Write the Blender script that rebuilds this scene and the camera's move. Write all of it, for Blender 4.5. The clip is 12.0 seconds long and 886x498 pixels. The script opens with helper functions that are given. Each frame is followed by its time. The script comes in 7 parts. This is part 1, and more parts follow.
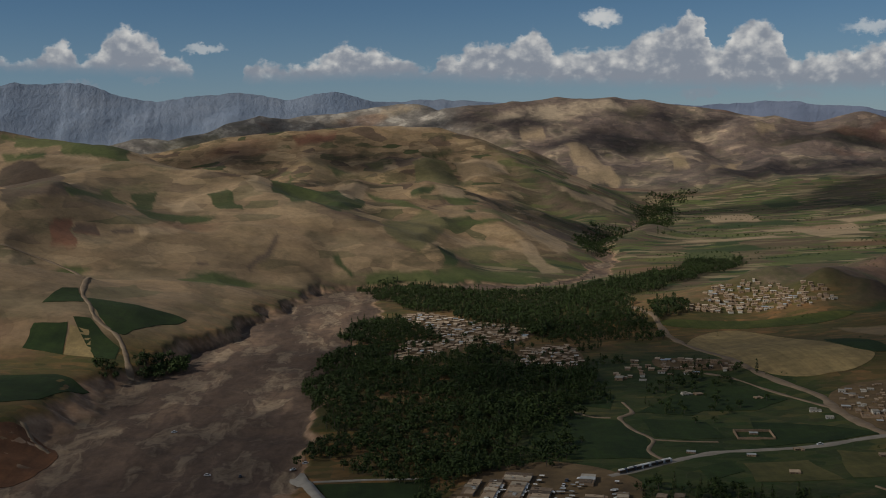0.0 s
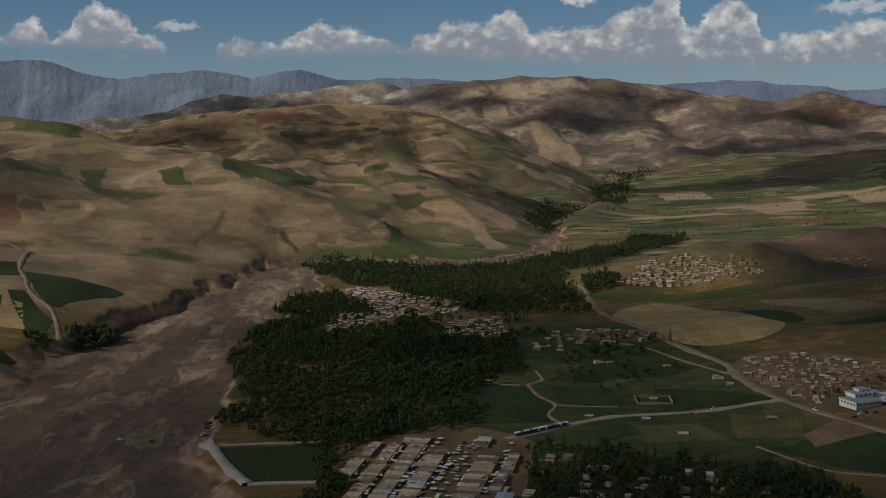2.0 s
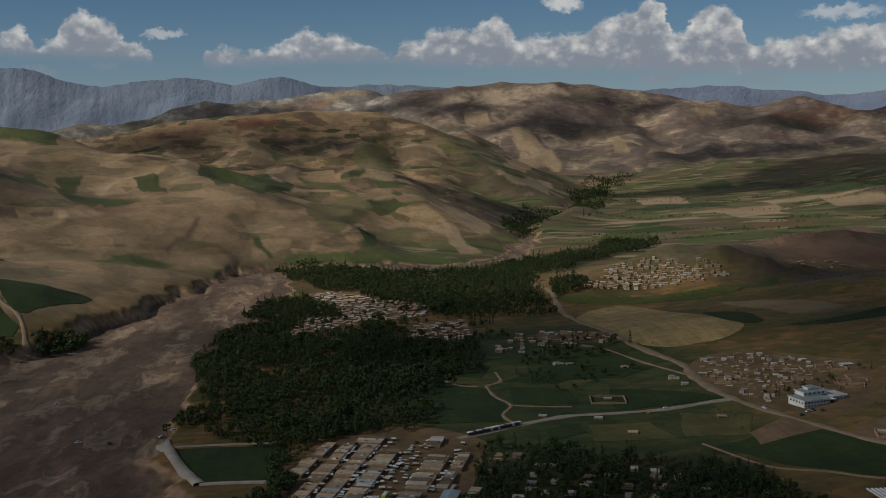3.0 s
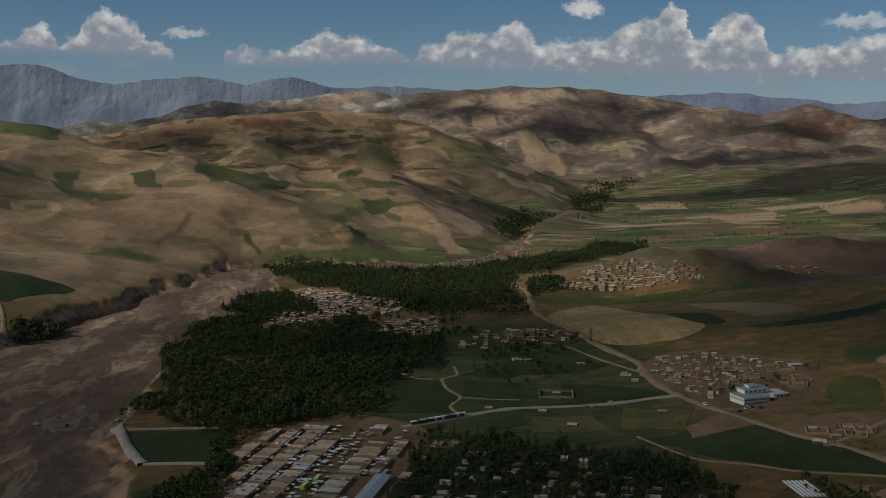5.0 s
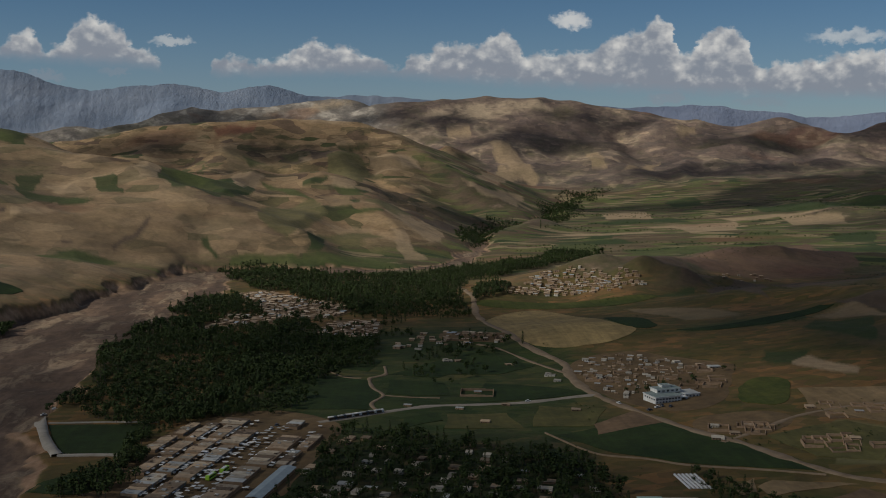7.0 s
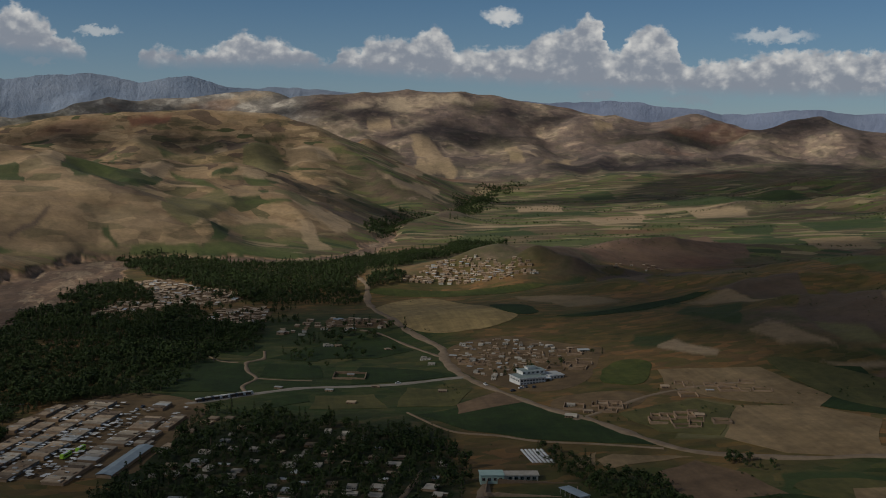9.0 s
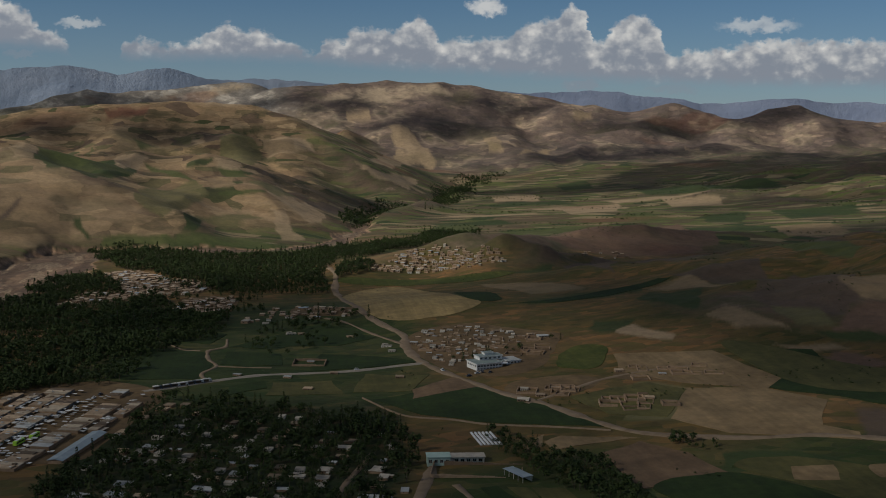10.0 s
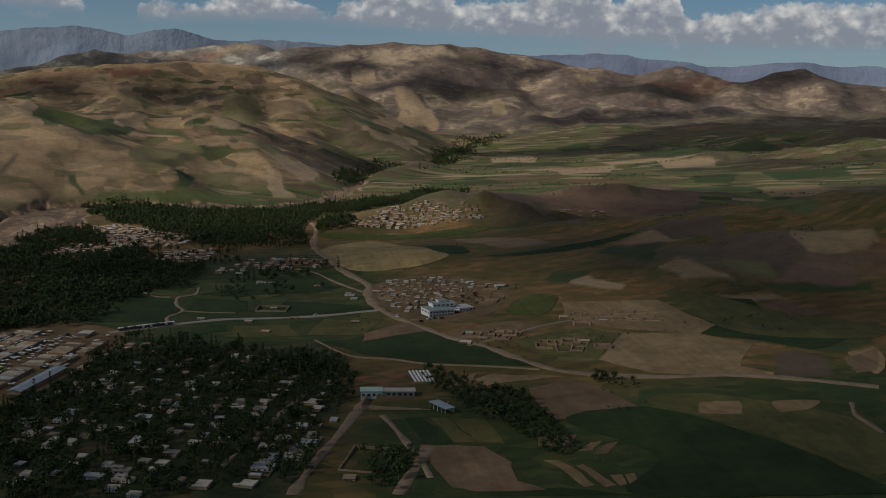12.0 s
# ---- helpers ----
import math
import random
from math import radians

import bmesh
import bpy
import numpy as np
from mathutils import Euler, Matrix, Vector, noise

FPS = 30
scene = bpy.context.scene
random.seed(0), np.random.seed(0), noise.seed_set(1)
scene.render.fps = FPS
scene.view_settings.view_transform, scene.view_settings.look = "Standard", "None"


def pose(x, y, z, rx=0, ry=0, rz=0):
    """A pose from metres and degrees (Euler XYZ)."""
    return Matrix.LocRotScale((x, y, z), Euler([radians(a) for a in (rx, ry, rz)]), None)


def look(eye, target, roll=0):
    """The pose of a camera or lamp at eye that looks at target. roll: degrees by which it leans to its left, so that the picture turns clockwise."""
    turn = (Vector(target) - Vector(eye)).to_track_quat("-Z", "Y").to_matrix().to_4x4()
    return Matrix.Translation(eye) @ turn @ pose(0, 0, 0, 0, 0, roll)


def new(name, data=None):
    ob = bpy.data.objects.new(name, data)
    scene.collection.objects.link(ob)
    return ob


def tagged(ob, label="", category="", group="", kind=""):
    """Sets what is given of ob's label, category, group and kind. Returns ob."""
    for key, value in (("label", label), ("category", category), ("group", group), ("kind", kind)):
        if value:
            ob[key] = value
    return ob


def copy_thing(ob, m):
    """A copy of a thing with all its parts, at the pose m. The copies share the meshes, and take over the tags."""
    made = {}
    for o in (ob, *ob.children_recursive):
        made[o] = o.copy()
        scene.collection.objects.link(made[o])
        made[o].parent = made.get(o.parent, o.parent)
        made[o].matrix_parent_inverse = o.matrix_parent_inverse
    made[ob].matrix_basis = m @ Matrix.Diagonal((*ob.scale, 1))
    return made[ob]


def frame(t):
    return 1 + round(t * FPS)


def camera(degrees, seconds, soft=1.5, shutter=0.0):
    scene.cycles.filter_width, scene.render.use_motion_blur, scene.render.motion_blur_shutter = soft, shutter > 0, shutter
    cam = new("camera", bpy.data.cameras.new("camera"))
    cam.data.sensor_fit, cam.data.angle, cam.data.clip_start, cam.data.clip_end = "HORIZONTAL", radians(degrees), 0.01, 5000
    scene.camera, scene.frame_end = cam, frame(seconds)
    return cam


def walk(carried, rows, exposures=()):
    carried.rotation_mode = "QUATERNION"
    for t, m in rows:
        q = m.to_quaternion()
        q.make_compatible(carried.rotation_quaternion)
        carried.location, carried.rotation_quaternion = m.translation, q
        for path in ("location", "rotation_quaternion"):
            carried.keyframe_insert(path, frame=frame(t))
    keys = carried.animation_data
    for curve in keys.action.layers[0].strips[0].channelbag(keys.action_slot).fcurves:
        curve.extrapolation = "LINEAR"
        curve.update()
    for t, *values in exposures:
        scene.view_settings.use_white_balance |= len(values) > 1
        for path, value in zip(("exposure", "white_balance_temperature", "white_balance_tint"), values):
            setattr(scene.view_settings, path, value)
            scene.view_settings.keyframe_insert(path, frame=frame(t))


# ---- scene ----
# seconds, place (x, y, z), heading to the left of +y, tilt up and lean in degrees
FLIGHT = [
    (0.0, 0.00, 0.00, 200.00, -2.856, -6.000, -0.920),
    (0.5, 10.53, -6.81, 199.29, -2.748, -6.479, -0.655),
    (1.0, 21.30, -13.36, 198.68, -3.268, -6.604, -0.297),
    (1.5, 31.73, -19.50, 197.70, -3.658, -6.873, -0.651),
    (2.0, 42.07, -25.56, 196.91, -4.143, -7.088, -0.750),
    (2.5, 52.53, -31.69, 196.18, -4.595, -6.792, -0.905),
    (3.0, 62.96, -38.01, 195.64, -4.772, -6.766, -1.002),
    (5.0, 104.66, -62.73, 192.23, -3.912, -6.590, -0.064),
    (5.5, 115.53, -68.85, 191.28, -3.602, -6.662, -0.070),
    (6.0, 126.32, -74.81, 190.25, -3.524, -6.592, 0.120),
    (6.5, 137.04, -80.42, 189.41, -3.908, -6.113, 0.494),
    (7.0, 147.31, -85.73, 188.27, -4.659, -6.053, 0.498),
    (9.0, 187.90, -107.24, 184.00, -8.243, -6.282, 1.092),
    (9.5, 197.32, -112.60, 183.37, -8.778, -6.304, 0.663),
    (10.0, 207.06, -118.33, 182.33, -9.002, -6.722, 0.774),
    (10.5, 216.40, -124.05, 181.41, -8.671, -6.857, 0.416),
    (11.0, 226.77, -130.06, 180.15, -8.569, -7.609, 1.240),
    (11.5, 236.63, -144.45, 179.03, -8.400, -7.560, 1.660),
    (12.0, 246.20, -160.60, 178.10, -8.230, -8.600, 1.080),
]


def heading(x, y, z, turn, tilt, lean):
    a, b = radians(turn), radians(tilt)
    way = Vector((-math.sin(a) * math.cos(b), math.cos(a) * math.cos(b), math.sin(b)))
    return look((x, y, z), Vector((x, y, z)) + 100 * way, lean)


cam = camera(43.48, 12.0, soft=1.0)
walk(cam, [(row[0], heading(*row[1:])) for row in FLIGHT])

# ---- sky, sun and the colour balance ----
SUN_HEIGHT, SUN_SIDE = radians(34), radians(256)  # side: clockwise from +y
SUN_WAY = Vector((math.sin(SUN_SIDE) * math.cos(SUN_HEIGHT), math.cos(SUN_SIDE) * math.cos(SUN_HEIGHT), math.sin(SUN_HEIGHT)))
sun = new("sun", bpy.data.lights.new("sun", "SUN"))
sun.data.energy, sun.data.angle, sun.data.color = 6.2, radians(1.2), (1.0, 0.955, 0.86)
sun.matrix_world = look(SUN_WAY * 3000, (0, 0, 0))
scene.view_settings.exposure = -1.1

world = bpy.data.worlds.new("sky")
scene.world = world
world.use_nodes = True
wn, wl = world.node_tree.nodes, world.node_tree.links
for n in list(wn):
    wn.remove(n)


def sky_math(op, a, b=None, c=None):
    k = wn.new("ShaderNodeMath")
    k.operation = op
    for i, v in enumerate((a, b, c)):
        if v is None:
            continue
        if isinstance(v, (int, float)):
            k.inputs[i].default_value = v
        else:
            wl.new(v, k.inputs[i])
    return k.outputs[0]


def sky_step(v, low, high):
    k = wn.new("ShaderNodeMapRange")
    k.interpolation_type = "SMOOTHSTEP"
    wl.new(v, k.inputs[0])
    k.inputs[1].default_value, k.inputs[2].default_value = low, high
    return k.outputs[0]


def sky_profile(turn, first, last, stops):
    """A height in degrees along the compass, from stops of (turn, height)."""
    k = wn.new("ShaderNodeValToRGB")
    while len(k.color_ramp.elements) < len(stops):
        k.color_ramp.elements.new(0.5)
    for e, (at, height) in zip(k.color_ramp.elements, stops):
        e.position, e.color = (at - first) / (last - first), (height / 10, height / 10, height / 10, 1)
    at = wn.new("ShaderNodeMapRange")
    wl.new(turn, at.inputs[0])
    at.inputs[1].default_value, at.inputs[2].default_value = first, last
    wl.new(at.outputs[0], k.inputs[0])
    return sky_math("MULTIPLY", k.outputs[0], 10.0)


def sky_noise(vec, scale, detail, rough=0.55):
    k = wn.new("ShaderNodeTexNoise")
    k.inputs["Scale"].default_value, k.inputs["Detail"].default_value, k.inputs["Roughness"].default_value = scale, detail, rough
    wl.new(vec, k.inputs["Vector"])
    return k.outputs["Fac"]


def sky_mix(fac, a, b):
    k = wn.new("ShaderNodeMix")
    k.data_type = "RGBA"
    for socket, v in ((k.inputs["Factor"], fac), (k.inputs["A"], a), (k.inputs["B"], b)):
        if isinstance(v, tuple):
            socket.default_value = (*v, 1)
        elif isinstance(v, float):
            socket.default_value = v
        else:
            wl.new(v, socket)
    return [o for o in k.outputs if o.type == "RGBA"][0]


sky = wn.new("ShaderNodeTexSky")
sky.sky_type, sky.sun_disc = "NISHITA", False
sky.sun_elevation, sky.sun_rotation = SUN_HEIGHT, SUN_SIDE
sky.altitude, sky.air_density, sky.dust_density, sky.ozone_density = 2500, 1.0, 0.15, 2.5
clear = wn.new("ShaderNodeBackground")
clear.inputs["Strength"].default_value = 0.07
tint = wn.new("ShaderNodeMix")
tint.data_type, tint.blend_type = "RGBA", "MULTIPLY"
tint.inputs["Factor"].default_value = 1.0
tint.inputs["B"].default_value = (0.88, 1.12, 1.27, 1)
wl.new(sky.outputs[0], tint.inputs["A"])
wl.new([o for o in tint.outputs if o.type == "RGBA"][0], clear.inputs[0])

# cumulus clouds standing over the horizon
way = wn.new("ShaderNodeTexCoord")
parts = wn.new("ShaderNodeSeparateXYZ")
wl.new(way.outputs["Generated"], parts.inputs[0])
turn = sky_math("MULTIPLY", sky_math("ARCTAN2", parts.outputs[0], parts.outputs[1]), 57.2958)
rise = sky_math("MULTIPLY", sky_math("ARCSINE", parts.outputs[2]), 57.2958)
spot = wn.new("ShaderNodeCombineXYZ")
wl.new(turn, spot.inputs[0])
wl.new(sky_math("MULTIPLY", rise, 1.25), spot.inputs[1])
push = sky_math("SUBTRACT", sky_noise(spot.outputs[0], 1.3, 6, 0.6), 0.5)
shift = wn.new("ShaderNodeVectorMath")
shift.operation = "ADD"
shift.inputs[1].default_value = (37.0, 11.0, 5.0)
wl.new(spot.outputs[0], shift.inputs[0])
push_up = sky_math("SUBTRACT", sky_noise(shift.outputs[0], 1.6, 7, 0.6), 0.5)
moved = sky_math("MULTIPLY_ADD", push, 0.9, turn)
lifted = sky_math("MULTIPLY_ADD", push_up, 1.3, rise)
west = sky_profile(moved, -20, 3, [(-19.5, 3.9), (-17.2, 3.7), (-16.4, 4.4), (-15.5, 4.8), (-14.9, 3.7), (-14.1, 4.2), (-13.5, 5.1), (-12.7, 5.5), (-12.1, 5.2), (-11.3, 4.8), (-10.8, 4.1), (-9.8, 3.8), (-9.2, 2.6), (-7.4, 2.6), (-7.0, 3.5), (-6.0, 3.8), (-5.2, 3.4), (-4.3, 3.5), (-3.0, 4.0), (-2.0, 4.7), (-1.3, 4.3), (-0.3, 4.35), (0.5, 3.9), (1.6, 3.5), (2.3, 3.2)])
east = sky_profile(moved, 2, 27, [(2.4, 3.2), (3.0, 4.0), (3.8, 3.9), (4.3, 4.5), (6.4, 4.4), (7.6, 5.2), (8.3, 4.6), (8.8, 3.9), (9.8, 4.1), (11.1, 4.1), (12.4, 4.3), (13.1, 4.9), (14.6, 5.2), (15.3, 5.85), (16.0, 5.5), (16.4, 4.0), (16.9, 4.0), (17.5, 4.9), (18.3, 5.3), (19.1, 5.2), (19.7, 4.6), (20.1, 3.5), (20.7, 3.1), (21.0, 3.6), (22.0, 3.5), (23.1, 3.7), (24.4, 4.0), (26.5, 4.0)])
foot = sky_profile(turn, -20, 27, [(-19.0, 3.4), (-11.0, 3.1), (-6.2, 2.75), (2.0, 2.85), (4.3, 2.6), (12.9, 2.2), (18.4, 1.95), (26.0, 1.8)])
side = sky_math("GREATER_THAN", moved, 2.35)
crest = sky_math("ADD", sky_math("MULTIPLY", west, sky_math("SUBTRACT", 1.0, side)), sky_math("MULTIPLY", east, side))
under_crest = sky_math("SUBTRACT", crest, lifted)
over_foot = sky_math("SUBTRACT", sky_math("MULTIPLY_ADD", push, 0.5, rise), foot)
solid = sky_math("MULTIPLY", sky_step(under_crest, -0.05, 0.34), sky_step(over_foot, -0.35, 0.5))


def puff(at, up, wide, high, amount):
    u = sky_math("DIVIDE", sky_math("SUBTRACT", sky_math("MULTIPLY_ADD", push, 1.6, turn), at), wide)
    v = sky_math("DIVIDE", sky_math("SUBTRACT", sky_math("MULTIPLY_ADD", push_up, 1.2, rise), up), high)
    near = sky_math("ADD", sky_math("MULTIPLY", u, u), sky_math("MULTIPLY", v, v))
    return sky_math("MULTIPLY", sky_step(sky_math("SUBTRACT", 1.0, near), 0.0, 0.9), amount)


loose = puff(11.0, 5.6, 1.1, 0.55, 0.75)
for one in (puff(24.4, 4.7, 2.2, 0.45, 0.5), puff(15.9, 1.75, 1.3, 0.35, 0.6), puff(20.5, 1.6, 1.6, 0.3, 0.4), puff(-14.9, 2.5, 1.0, 0.3, 0.5), puff(-9.0, 4.3, 1.2, 0.3, 0.45), puff(-11.6, 2.8, 0.9, 0.25, 0.4)):
    loose = sky_math("MAXIMUM", loose, one)
cover = sky_math("MAXIMUM", solid, loose)
# broken cloud goes on overhead and all round
high = wn.new("ShaderNodeVectorMath")
high.operation = "DIVIDE"
wl.new(way.outputs["Generated"], high.inputs[0])
deep = wn.new("ShaderNodeCombineXYZ")
for i in range(3):
    wl.new(sky_math("MAXIMUM", parts.outputs[2], 0.08), deep.inputs[i])
wl.new(deep.outputs[0], high.inputs[1])
overhead = sky_math("MULTIPLY", sky_step(sky_noise(high.outputs[0], 0.9, 5, 0.6), 0.42, 0.62), sky_step(rise, 9.0, 16.0))
cover = sky_math("MAXIMUM", cover, overhead)
billow = wn.new("ShaderNodeTexVoronoi")
billow.feature = "SMOOTH_F1"
billow.inputs["Scale"].default_value = 1.25
billow.inputs["Detail"].default_value = 2.0
wl.new(spot.outputs[0], billow.inputs["Vector"])
depth = sky_math("DIVIDE", over_foot, sky_math("MAXIMUM", sky_math("SUBTRACT", crest, foot), 0.4))
bright = sky_math("ADD", sky_math("MULTIPLY", depth, 0.62), sky_math("MULTIPLY_ADD", billow.outputs["Distance"], -0.75, 0.52))
bright = sky_math("ADD", bright, sky_math("MULTIPLY", push_up, 0.9))
bright = sky_math("MULTIPLY_ADD", push, -0.5, bright)
body = sky_mix(sky_step(bright, 0.05, 1.0), (0.46, 0.515, 0.61), (1.42, 1.39, 1.32))
# thin white air low down
haze = sky_math("MULTIPLY", sky_step(rise, 7.0, -1.0), 0.42)
vapour = wn.new("ShaderNodeBackground")
vapour.inputs["Color"].default_value = (0.42, 0.505, 0.68, 1)
airy = wn.new("ShaderNodeMixShader")
wl.new(haze, airy.inputs[0])
wl.new(clear.outputs[0], airy.inputs[1])
wl.new(vapour.outputs[0], airy.inputs[2])
white = wn.new("ShaderNodeBackground")
wl.new(sky_mix(sky_step(rise, 8.0, 14.0), body, (0.43, 0.45, 0.475)), white.inputs["Color"])
full = wn.new("ShaderNodeMixShader")
wl.new(sky_math("MULTIPLY", cover, 0.96), full.inputs[0])
wl.new(airy.outputs[0], full.inputs[1])
wl.new(white.outputs[0], full.inputs[2])
out = wn.new("ShaderNodeOutputWorld")
wl.new(full.outputs[0], out.inputs[0])

# ---- the lie of the land: heights in metres from a plan of ridges and mounds ----
def lattice(ix, iy, seed):
    n = np.sin(ix * 127.1 + iy * 311.7 + seed * 74.7) * 43758.5453
    return n - np.floor(n)


def value_noise(x, y, seed=0):
    ix, iy = np.floor(x), np.floor(y)
    u, v = x - ix, y - iy
    u, v = u * u * (3 - 2 * u), v * v * (3 - 2 * v)
    low = lattice(ix, iy, seed) * (1 - u) + lattice(ix + 1, iy, seed) * u
    high = lattice(ix, iy + 1, seed) * (1 - u) + lattice(ix + 1, iy + 1, seed) * u
    return 2 * (low * (1 - v) + high * v) - 1


def fractal(x, y, size, octaves=4, seed=0, gain=0.5):
    total, amount = 0, 1
    for k in range(octaves):
        f = 2**k / size
        total = total + amount * value_noise(x * f + 17 * k, y * f - 9 * k, seed + k)
        amount *= gain
    return total


def smooth_step(a, b, v):
    t = np.clip((v - a) / (b - a), 0, 1)
    return t * t * (3 - 2 * t)


def along(x, y, line):
    """Distance from a line of (x, y, value...), and its first value at the nearest place."""
    best, value = None, None
    for p, q in zip(line, line[1:]):
        dx, dy = q[0] - p[0], q[1] - p[1]
        t = np.clip(((x - p[0]) * dx + (y - p[1]) * dy) / (dx * dx + dy * dy), 0, 1)
        d = np.hypot(x - p[0] - t * dx, y - p[1] - t * dy)
        w = p[2] + t * (q[2] - p[2])
        if best is None:
            best, value = d, w
        else:
            near = d < best
            best, value = np.where(near, d, best), np.where(near, w, value)
    return best, value


def crest_height(x, y, line, steep, round_):
    """The height that a crest line gives the land beside it."""
    best = None
    for p, q in zip(line, line[1:]):
        dx, dy = q[0] - p[0], q[1] - p[1]
        t = np.clip(((x - p[0]) * dx + (y - p[1]) * dy) / (dx * dx + dy * dy), 0, 1)
        d2 = (x - p[0] - t * dx) ** 2 + (y - p[1] - t * dy) ** 2
        h = p[2] + t * (q[2] - p[2]) - steep * (np.sqrt(d2 + round_ * round_) - round_)
        best = h if best is None else np.maximum(best, h)
    return best


# crest lines (x, y, height), how steep their flanks are, and how round the crest is
RIDGES = [
    # near hill on the far bank, and its spurs down to the river
    ([(-1500, 2500, 262), (-773, 2390, 218), (-624, 2270, 193), (-512, 2200, 182), (-428, 2130, 163), (-363, 2060, 139), (-301, 1990, 126), (-243, 1930, 116), (-188, 1870, 98), (-136, 1810, 86), (-88, 1760, 74), (-41, 1700, 54), (3, 1660, 43), (45, 1625, 31), (73, 1600, 13), (80, 1585, -4)], 0.42, 34),
    ([(-1500, 1500, 190), (-720, 1480, 150), (-500, 1650, 132)], 0.4, 50),
    ([(-900, 1150, 130), (-440, 1200, 72), (-330, 1110, 46), (-235, 1030, 10)], 0.3, 60),
    ([(-500, 1640, 130), (-400, 1500, 72), (-260, 1350, 28), (-190, 1260, 2)], 0.34, 50),
    ([(-301, 1990, 126), (-262, 1760, 80), (-240, 1590, 38), (-196, 1450, -6)], 0.28, 60),
    ([(-136, 1810, 86), (-146, 1650, 44), (-120, 1570, -6)], 0.3, 50),
    ([(-428, 2130, 163), (-500, 1960, 140), (-560, 1780, 132)], 0.3, 70),
    ([(-1200, 700, 60), (-420, 760, 30), (-230, 760, 13)], 0.14, 40),
    # middle hill with its pointed spur
    ([(-620, 2560, 104), (-300, 2350, 106), (-215, 2330, 104), (-109, 2310, 99), (-38, 2300, 102), (44, 2280, 99), (124, 2260, 101), (178, 2210, 85), (222, 2130, 55), (262, 2050, 32), (291, 1950, 13), (305, 1850, -4), (255, 1740, -8)], 0.34, 34),
    ([(44, 2280, 99), (30, 2060, 66), (70, 1850, 24), (95, 1640, -8)], 0.26, 60),
    ([(178, 2210, 85), (160, 2000, 52), (165, 1800, 14), (170, 1640, -8)], 0.26, 50),
    ([(-109, 2310, 99), (-120, 2100, 70), (-60, 1950, 40)], 0.3, 50),
    # long hill behind it
    ([(-1100, 3420, 150), (-561, 3420, 185), (-390, 3420, 204), (-168, 3430, 215), (39, 3440, 219), (161, 3430, 215), (229, 3400, 204), (294, 3350, 180), (371, 3270, 154), (428, 3190, 128), (482, 3110, 98), (528, 3000, 64), (583, 2880, 30), (627, 2790, 5), (490, 2650, -26)], 0.46, 40),
    ([(-200, 3430, 190), (-220, 3080, 120), (-225, 2760, 76)], 0.42, 50),
    ([(86, 3440, 204), (110, 3130, 128), (150, 2800, 66), (200, 2560, 20)], 0.45, 40),
    ([(255, 3380, 180), (250, 3000, 90), (320, 2700, 6)], 0.45, 40),
    ([(-420, 3420, 180), (-440, 3100, 130), (-420, 2800, 80)], 0.42, 50),
    # far range to the left and the great hill at the head of the valley
    ([(-1500, 4250, 120), (-995, 4300, 186), (-658, 4450, 250), (-267, 4550, 302), (53, 4600, 329), (238, 4600, 287)], 0.6, 30),
    ([(-120, 4300, 205), (51, 4450, 242), (370, 4480, 303), (695, 4500, 338), (1034, 4450, 316), (1208, 4400, 278), (1298, 4380, 266), (1666, 4300, 250), (1911, 4240, 224)], 0.5, 45),
    ([(1666, 4300, 240), (1911, 4240, 222), (2038, 4100, 190), (2180, 4050, 203), (2391, 4000, 221), (2700, 3950, 218), (3200, 3700, 210)], 0.48, 45),
    ([(397, 4500, 250), (470, 4100, 150), (490, 3760, 98), (540, 3600, 40)], 0.6, 35),
    ([(700, 4500, 330), (740, 4200, 150), (735, 3940, 54), (700, 3800, 30)], 0.5, 50),
    ([(1034, 4440, 310), (1080, 4280, 110), (1130, 4160, 70)], 0.5, 50),
    ([(1330, 4370, 250), (1330, 4230, 130), (1290, 4080, 70)], 0.5, 50),
    ([(1666, 4240, 240), (1550, 4200, 170), (1480, 4020, 80)], 0.5, 50),
    ([(2391, 4000, 215), (2250, 3880, 130), (2130, 3840, 90)], 0.6, 30),
    # dark terrace in front of it
    ([(1300, 3560, 30), (1480, 3720, 58), (1978, 3760, 76), (2405, 3620, 92), (3200, 3300, 110)], 0.12, 60),
    ([(1950, 3700, 74), (1560, 3200, 34), (1330, 2900, 4)], 0.12, 90),
    ([(2405, 3600, 90), (1750, 2500, 70), (1500, 2150, 30)], 0.14, 90),
    # low mounds on the near side of the valley
    ([(300, 1170, 0), (390, 1290, 12), (478, 1310, 25), (618, 1420, 20), (790, 1480, 20), (1000, 1540, 10)], 0.3, 25),
    ([(470, 1200, 18), (500, 1240, 24), (520, 1300, 24)], 0.35, 14),
    ([(570, 920, 22), (654, 885, 40), (705, 770, 57), (840, 800, 76), (1200, 760, 90)], 0.2, 30),
    ([(640, 1010, 28), (760, 960, 46), (960, 1000, 60)], 0.18, 40),
]
for k in range(16):
    # ribs on the face of the great hill
    cx = 120 + 150 * k
    cy, cz = (4470, 300) if cx < 1250 else (4290, 235) if cx < 1850 else (4060, 200)
    a, b = 70 * math.sin(2.1 * k), 120 * math.sin(1.7 * k + 1)
    RIDGES.append(([(cx, cy - 50, cz * 0.72), (cx + a, cy - 220, cz * 0.42 + 12 * math.sin(3.3 * k)), (cx + b, cy - 430 - 90 * math.sin(5.1 * k), 40 + 0.02 * cz)], 0.44, 55))
